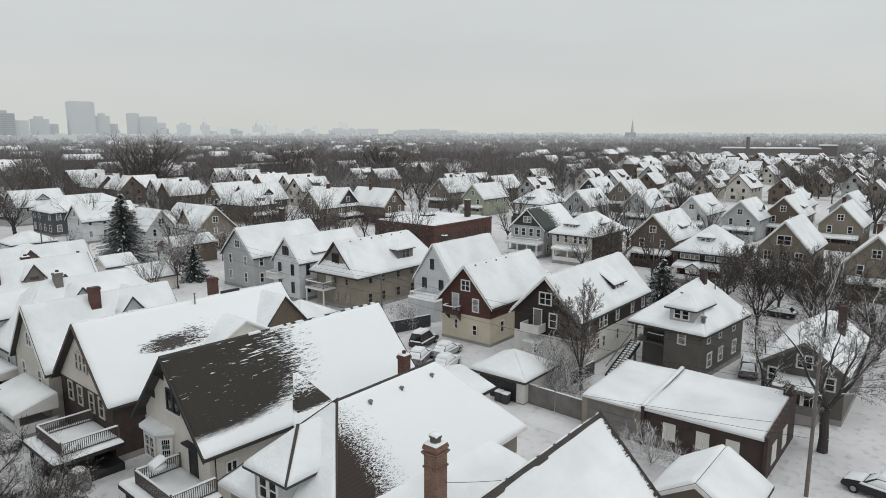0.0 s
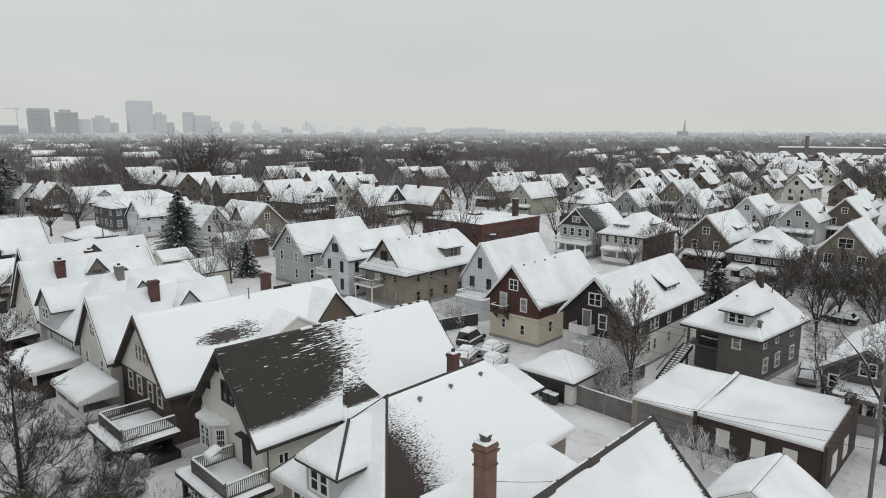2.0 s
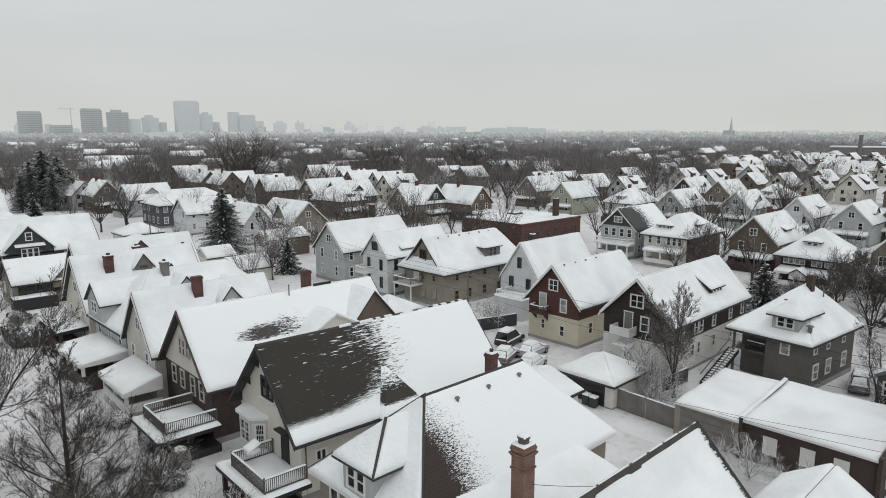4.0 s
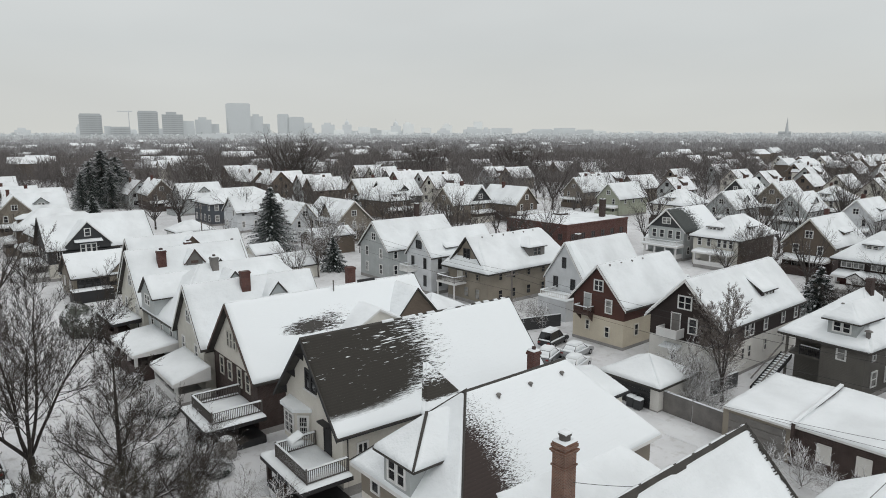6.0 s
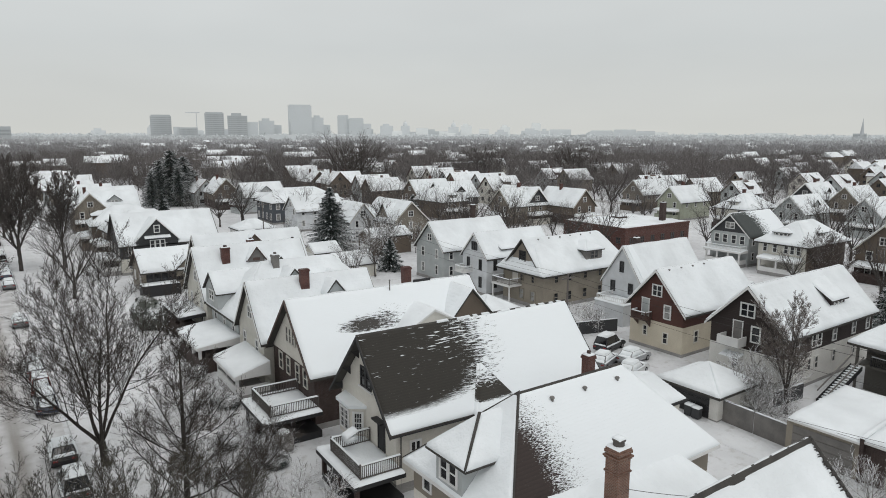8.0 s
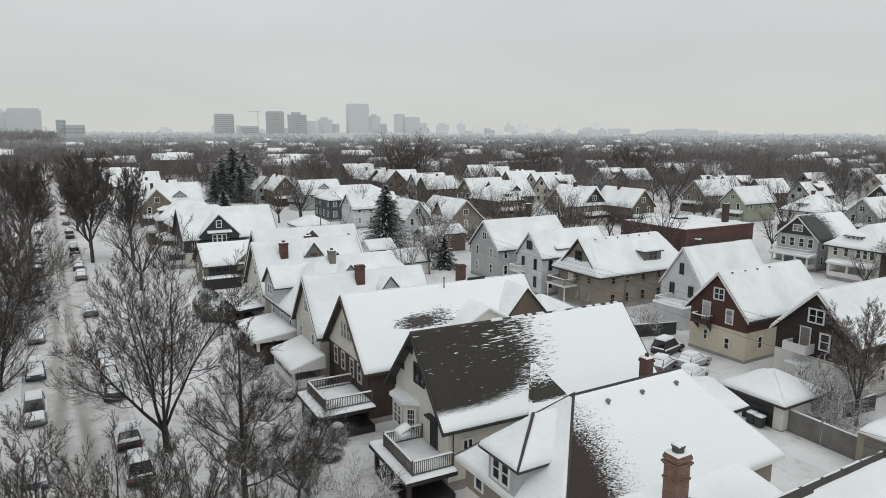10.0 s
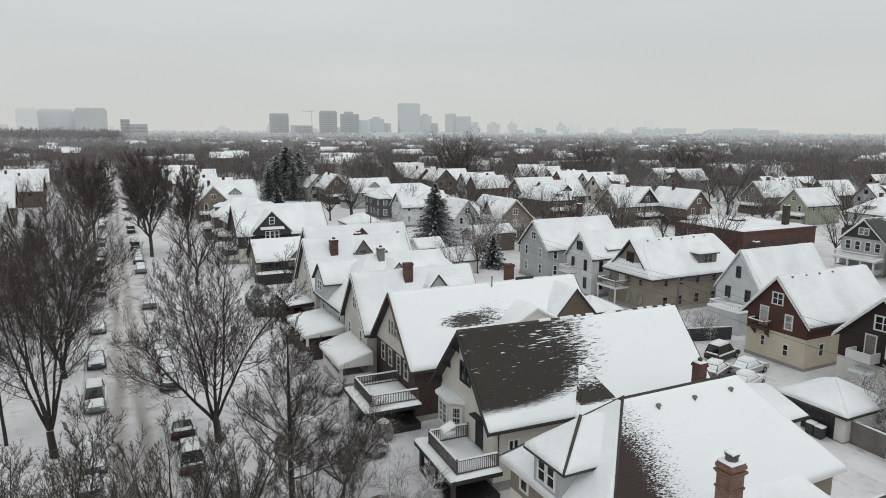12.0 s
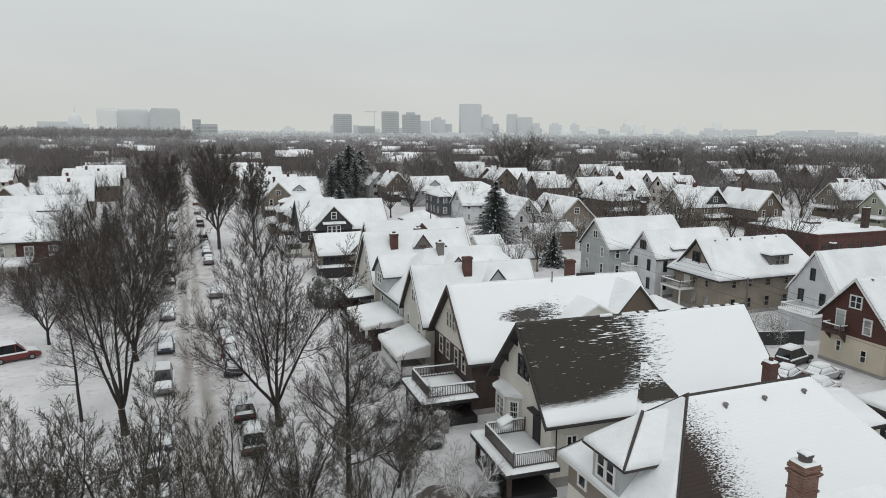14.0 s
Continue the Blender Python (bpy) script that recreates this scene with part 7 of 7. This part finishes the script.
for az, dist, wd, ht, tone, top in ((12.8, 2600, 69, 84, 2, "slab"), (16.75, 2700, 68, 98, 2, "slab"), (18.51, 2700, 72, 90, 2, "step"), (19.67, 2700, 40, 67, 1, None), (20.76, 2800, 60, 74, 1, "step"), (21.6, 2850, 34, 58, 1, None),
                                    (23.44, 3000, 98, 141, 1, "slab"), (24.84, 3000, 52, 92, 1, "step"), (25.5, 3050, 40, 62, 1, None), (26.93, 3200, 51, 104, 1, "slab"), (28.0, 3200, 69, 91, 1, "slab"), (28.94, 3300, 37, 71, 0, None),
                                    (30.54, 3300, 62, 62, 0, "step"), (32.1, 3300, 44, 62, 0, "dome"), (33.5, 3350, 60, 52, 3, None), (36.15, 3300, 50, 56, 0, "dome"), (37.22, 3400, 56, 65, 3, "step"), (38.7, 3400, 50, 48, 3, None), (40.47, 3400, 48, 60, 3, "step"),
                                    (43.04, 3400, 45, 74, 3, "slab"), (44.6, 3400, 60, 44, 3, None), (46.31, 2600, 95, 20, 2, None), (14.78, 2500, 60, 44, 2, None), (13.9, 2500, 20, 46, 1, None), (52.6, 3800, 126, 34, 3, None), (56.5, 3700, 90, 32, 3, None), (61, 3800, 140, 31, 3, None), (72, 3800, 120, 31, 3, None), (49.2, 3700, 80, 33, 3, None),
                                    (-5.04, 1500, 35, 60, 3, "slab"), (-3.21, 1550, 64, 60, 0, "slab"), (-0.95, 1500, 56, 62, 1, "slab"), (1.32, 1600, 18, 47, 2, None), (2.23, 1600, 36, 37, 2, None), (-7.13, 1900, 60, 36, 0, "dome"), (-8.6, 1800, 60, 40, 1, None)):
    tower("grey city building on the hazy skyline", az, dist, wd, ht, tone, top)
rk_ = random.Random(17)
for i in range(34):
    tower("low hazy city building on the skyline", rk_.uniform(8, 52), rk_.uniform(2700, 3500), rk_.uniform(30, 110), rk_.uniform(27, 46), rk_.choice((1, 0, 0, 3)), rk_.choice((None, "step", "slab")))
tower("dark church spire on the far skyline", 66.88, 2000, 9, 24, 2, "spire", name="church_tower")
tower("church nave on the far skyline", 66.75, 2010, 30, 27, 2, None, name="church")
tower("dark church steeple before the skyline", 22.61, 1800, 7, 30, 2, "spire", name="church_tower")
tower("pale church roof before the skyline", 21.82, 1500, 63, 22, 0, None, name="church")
fa = thing("factory", "long dark brick factory with snowy flat roofs", "building", pose(640 * math.sin(radians(76.9)), 640 * math.cos(radians(76.9)), 0, 0, 0, -76.9))
for x0, x1, zt in ((-60, -36, 5.5), (-36, 40, 12.0), (40, 52, 14.6)):
    b = Build()
    b.box(x0, x1, 0, 24, 0, zt)
    wl = part("wall", b, HAZEBRICK, fa)
    b = Build()
    b.box(x0 - 0.4, x1 + 0.4, -0.5, 24.4, zt, zt + 0.8)
    part("roof_snow", b, SNOWFAR, wl)
    b = Build()
    b.box(x0 + 0.5, x1 - 0.5, -0.06, 0, 1.2, 3.6)
    part("window_band", b, GLASS, wl)
    if zt > 8:
        b = Build()
        b.box(x0, x1, -0.9, 0, 5.2, 5.9)
        part("ledge_snow", b, SNOWFAR, wl)
st = thing("factory_chimney", "tall brown factory chimney", "chimney", pose(640 * math.sin(radians(75.54)), 640 * math.cos(radians(75.54)), 0))
b = Build()
b.tube((0, 0, 0), (0, 0, 22), 1.9, 1.5, 12)
part("shaft", b, HAZEBRICK, st)
cr = thing("tower_crane", "thin tower crane on the hazy skyline", "crane", pose(2600 * math.sin(radians(15.42)), 2600 * math.cos(radians(15.42)), 0, 0, 0, -15))
b = Build()
b.box(-1.3, 1.3, -1.3, 1.3, 0, 100)
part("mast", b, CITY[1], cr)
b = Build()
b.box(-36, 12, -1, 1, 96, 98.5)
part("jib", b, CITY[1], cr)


# ---- parked cars ----
def car_parts(paint, long=4.5, high=1.5, van=0.0):
    """Body, cabin with glass, wheels, lamps and a coat of snow; x is forward."""
    h = long / 2
    bm = bmesh.new()
    outline = [(-h, 0.35), (-h - 0.02, 0.75), (-h + 0.15, 0.95), (-h + 0.7, 1.0), (h - 1.25, 0.98), (h - 0.3, 0.82), (h, 0.62), (h, 0.32), (h - 0.5, 0.25), (-h + 0.5, 0.25)]
    fs = [bm.verts.new((x, -0.87, z)) for x, z in outline]
    ga = bm.faces.new(fs)
    ext = bmesh.ops.extrude_face_region(bm, geom=[ga])
    bmesh.ops.translate(bm, vec=(0, 1.74, 0), verts=[g for g in ext["geom"] if isinstance(g, bmesh.types.BMVert)])
    bmesh.ops.recalc_face_normals(bm, faces=bm.faces)
    bmesh.ops.bevel(bm, geom=list(bm.edges), offset=0.07, segments=2, affect="EDGES")
    body = bpy.data.meshes.new("body")
    bm.to_mesh(body)
    bm.free()
    body.materials.append(CARP[paint])
    g = Build()
    xa, xb = -h + 0.35 - van, h - 1.35
    lo = [(xa, -0.8, 0.97), (xb, -0.8, 0.97), (xb, 0.8, 0.97), (xa, 0.8, 0.97)]
    hi = [(xa + 0.45 - van * 0.3, -0.64, high - 0.04), (xb - 0.75, -0.64, high - 0.04), (xb - 0.75, 0.64, high - 0.04), (xa + 0.45 - van * 0.3, 0.64, high - 0.04)]
    for i in range(4):
        g.poly([lo[i], lo[(i + 1) % 4], hi[(i + 1) % 4], hi[i]])
    r = Build()
    r.poly(hi)
    r.prism([(x, y, high - 0.05) for x, y, _ in hi], (0, 0, 0.07))
    for i in range(4):
        a_, b_ = Vector(lo[i]), Vector(hi[i])
        r.tube(a_, b_, 0.05, 0.05, 5)
    for y in (-0.74, 0.74):
        r.tube((0.05, y * 1.08, 0.97), (0.0, y * 0.87, high), 0.045, 0.045, 5)
    s = Build()
    up = 0.04
    s.drift((hi[0][0], hi[0][1], high + up), (hi[1][0], hi[1][1], high + up), (hi[2][0], hi[2][1], high + up), (hi[3][0], hi[3][1], high + up), 0.2, 0.3)
    s.drift((xb + 0.02, -0.74, 1.0), (h - 0.15, -0.74, 0.76), (h - 0.15, 0.74, 0.76), (xb + 0.02, 0.74, 1.0), 0.16, 0.3)
    if not van:
        s.drift((xb - 0.1, -0.7, 1.05), (xb - 0.72, -0.6, high), (xb - 0.72, 0.6, high), (xb - 0.1, 0.7, 1.05), 0.04, 0.3)
    s.drift((xa + 0.05, -0.72, 1.04), (-h + 0.04, -0.72, 0.98), (-h + 0.04, 0.72, 0.98), (xa + 0.05, 0.72, 1.04), 0.08, 0.3)
    for sd in (-1, 1):
        s.drift((-h + 0.1, sd * 0.8, 0.98), (h - 1.2, sd * 0.8, 0.98), (h - 1.2, sd * 0.92, 0.86), (-h + 0.1, sd * 0.92, 0.86), 0.07, 0.3)
    if paint != "black":
        s.drift((xa + 0.03, -0.66, 1.08), (xa + 0.42, -0.6, high - 0.02), (xa + 0.42, 0.6, high - 0.02), (xa + 0.03, 0.66, 1.08), 0.03, 0.3)
    if not van:
        for sd in (-1, 1):
            s.drift((xa + 0.1, sd * 0.8, 1.0), (xb - 0.2, sd * 0.8, 1.0), (xb - 0.85, sd * 0.66, high - 0.02), (xa + 0.5, sd * 0.66, high - 0.02), 0.05, 0.3, sd)
    ty, rm = Build(), Build()
    ty.tube((0, -0.1, 0), (0, 0.1, 0), 0.32, 0.32, 14)
    rm.tube((0, -0.112, 0), (0, 0.112, 0), 0.2, 0.2, 10)
    lm = Build()
    lm.box(-0.03, 0.03, -0.16, 0.16, -0.07, 0.07)
    return dict(body=body, glass=g.mesh("cabin_glass", GLASS), roof=r.mesh("cabin_frame", CARP[paint]), snow=s.mesh("snow_coat", SNOW, True), tyre=ty.mesh("tyre", RUBBER), rim=rm.mesh("rim", RIM),
                red=lm.mesh("tail_lamp", LAMP_RED), clear=lm.mesh("headlamp", LAMP_CLEAR), h=h)


CARS = {}


def car(x, y, yaw, paint="grey", van=False, label=""):
    key = (paint, van)
    if key not in CARS:
        CARS[key] = car_parts(paint, 4.6 if van else 4.5, 1.85 if van else 1.5, 0.25 if van else 0.0)
    p = CARS[key]
    c = thing("car", label or f"parked {paint} car under a coat of snow", "car", pose(x, y, -0.13 if -4 < x < 5 or 93 < x < 101 else 0.0, 0, 0, yaw), "parked cars")
    for n_ in ("body", "glass", "roof", "snow"):
        part({"glass": "cabin_glass", "roof": "cabin_frame", "snow": "snow_coat"}.get(n_, n_), p[n_], None, c)
    for dx in (-1.4, 1.4):
        for dy in (-0.8, 0.8):
            w = part("wheel", p["tyre"], None, c, place=pose(dx, dy, 0.32))
            part("rim", p["rim"], None, w)
    for dy in (-0.62, 0.62):
        part("tail_lamp", p["red"], None, c, place=pose(-p["h"] - 0.0, dy, 0.74))
        part("headlamp", p["clear"], None, c, place=pose(p["h"] - 0.05, dy, 0.64))
    return c


rc = random.Random(4)
tones = ("black", "grey", "black", "blue", "grey", "black", "blue", "red")
for y, x in ((45.8, -2.5), (53.4, -2.4), (65.3, -2.5), (77.5, -2.5), (91, -2.5), (112, -2.5), (131, -2.5), (145, -2.5), (152, -2.5), (168, -2.5), (190, -2.5), (215, -2.5), (240, -2.5)):
    car(x, y, -90, rc.choice(tones), rc.random() < 0.4)
for y, x in ((50.4, 4.0), (56.6, 3.9), (68.0, 3.8), (73.2, 3.8), (79.5, 3.8), (101, 3.8), (127, 3.8), (136, 3.8), (143, 3.8), (152, 3.8), (160, 3.8), (178, 3.8), (186, 3.8), (205, 3.8), (230, 3.8)):
    car(x, y, 90, rc.choice(tones), rc.random() < 0.4)
car(58.9, 50.0, 12, "black", True, "black car with snow on its roof on a snowy lot")
car(57.8, 45.6, 8, "silver", False, "silver car deep in snow on a snowy lot")
car(54.2, 46.6, 20, "grey", False, "grey car buried in snow beside a house")
car(54.4, 43.0, 15, "white", False, "white car buried in snow beside a house")
car(72.8, 17.0, 12, "grey", True, "dark van heaped with snow beside a house")
car(52.8, 3.2, 80, "black", False, "black car with snowy roof on a snowy lot")
car(-17.0, 78.5, 20, "red", True, "red vehicle with snowy roof beside the street")
for y in (20, 31, 44, 58, 83, 96, 112, 130):
    car(99.6, y, 90, rc.choice(tones))

# ---- fences, poles, cables, small things ----
def fence(label, pts, h, m, pitch=2.2):
    f = thing("fence", label, "fence", Matrix())
    for (xa, ya), (xb, yb) in zip(pts, pts[1:]):
        n = max(1, int(math.hypot(xb - xa, yb - ya) / pitch))
        d = Vector((xb - xa, yb - ya, 0))
        s = Vector((-d.y, d.x, 0)).normalized() * 0.04
        for i in range(n):
            a, e = Vector((xa, ya, 0)) + d * (i / n), Vector((xa, ya, 0)) + d * ((i + 0.97) / n)
            b = Build()
            b.prism([a - s, e - s, e + s, a + s], (0, 0, h))
            part("panel", b, m, f)
            b = Build()
            up = Vector((0, 0, h))
            b.drift(a - s * 1.4 + up, e - s * 1.4 + up, e + s * 1.4 + up, a + s * 1.4 + up, 0.08, 0.4)
            part("panel_snow", b, SNOW, f, smooth=True)
    return f


fence("grey board fence topped with snow beside the alley", [(51.6, 31.0), (51.2, 25.1)], 1.9, GREYT)
fence("grey board fence topped with snow", [(58.0, 30.0), (62.5, 29.6)], 1.5, CHAR)
fence("dark board fence topped with snow behind houses", [(57.5, 56.8), (65.5, 54.4)], 1.6, CHAR)
fence("grey board fence between gardens", [(44.0, 60.5), (52.0, 60.5)], 1.6, GREYT)


def pole(x, y, h=10.0, arms=True, lean=0.0):
    p = thing("utility_pole", "weathered wooden utility pole with crossarm and cables", "pole", pose(x, y, 0, lean, 0, 0), "utility poles")
    b = Build()
    b.tube((0, 0, -0.2), (0, 0, h), 0.15, 0.1, 9)
    part("pole", b, WOODPOLE, p)
    if arms:
        b = Build()
        b.box(-1.1, 1.1, -0.05, 0.05, h - 0.7, h - 0.58)
        part("crossarm", b, WOODPOLE, p)
        for u in (-1.0, -0.4, 0.4, 1.0):
            b = Build()
            b.tube((u, 0, h - 0.58), (u, 0, h - 0.4), 0.04, 0.03, 6)
            part("insulator", b, CONC, p)


POLES = [(49.6, 7.2, 10.5), (59.5, 57.5, 7.6), (56.5, 102.5, 10.5), (55, 150, 9), (54, 190, 9)]
for x, y, h in POLES:
    pole(x, y, h)
cab = thing("overhead_cables", "thin sagging overhead cables along the alley", "cable", Matrix())


def cable(a, c, sag, r=0.014):
    b = Build()
    a, c = Vector(a), Vector(c)
    pts = [a.lerp(c, i / 12) - Vector((0, 0, sag * 4 * (i / 12) * (1 - i / 12))) for i in range(13)]
    b.pipe(pts, r)
    part("cable", b, CABLE, cab)


for (xa, ya, ha), (xb, yb, hb) in zip(POLES, POLES[1:]):
    for u, z in ((-1, 0.4), (1, 0.4), (0, 2.6)):
        cable((xa + u, ya, ha - z), (xb + u, yb, hb - z), 0.7)
cable((49.6, 7.2, 7.8), (68.5, 5.0, 5.0), 0.4)
cable((49.6, 7.2, 8.3), (80.0, -12, 8.0), 0.8)
cable((49.6, 7.2, 5.2), (46.5, 34.0, 3.9), 0.5)
cable((49.6, 7.2, 4.3), (49.8, 21.0, 3.2), 0.15)
cable((22.9, 18.2, 8.8), (31.0, 16.4, 6.6), 0.2)
lampb = thing("patio_heap", "snow-covered chair on the balcony", "chair", pose(20.2, 40.0, 3.3))
b = Build()
b.drift((-0.5, -0.4, 0.35), (0.5, -0.4, 0.75), (0.5, 0.4, 0.75), (-0.5, 0.4, 0.35), 0.16, 0.2)
b.box(-0.45, 0.45, -0.35, 0.35, 0.0, 0.34)
part("seat", b, SNOW, lampb, smooth=True)
unit = thing("air_conditioner", "pale air-conditioning unit with a thick cap of snow", "air conditioner", pose(60.9, 22.7, 0, 0, 0, -6))
b = Build()
b.box(-0.55, 0.55, -0.45, 0.45, 0, 1.5)
body_ = part("casing", b, GREYW, unit)
b = Build()
b.drift((-0.6, -0.5, 1.5), (0.6, -0.5, 1.5), (0.6, 0.5, 1.5), (-0.6, 0.5, 1.5), 0.3, 0.2, 2)
part("snow_cap", b, SNOW, body_, smooth=True)
for x, y in ((50.3, 33.4), (50.2, 32.6), (65.3, 24.3)):
    t = thing("wheelie_bin", "dark bin with a cap of snow beside a wall", "bin", pose(x, y, 0), "bins")
    b = Build()
    b.prism([(-0.28, -0.3, 0.06), (0.28, -0.3, 0.06), (0.32, -0.34, 1.0), (-0.32, -0.34, 1.0)], (0, 0.66, 0))
    part("bin_body", b, CHAR, t)
    b = Build()
    b.drift((-0.34, -0.36, 1.0), (0.34, -0.36, 1.0), (0.34, 0.36, 1.0), (-0.34, 0.36, 1.0), 0.12, 0.2)
    part("lid_snow", b, SNOW, t, smooth=True)
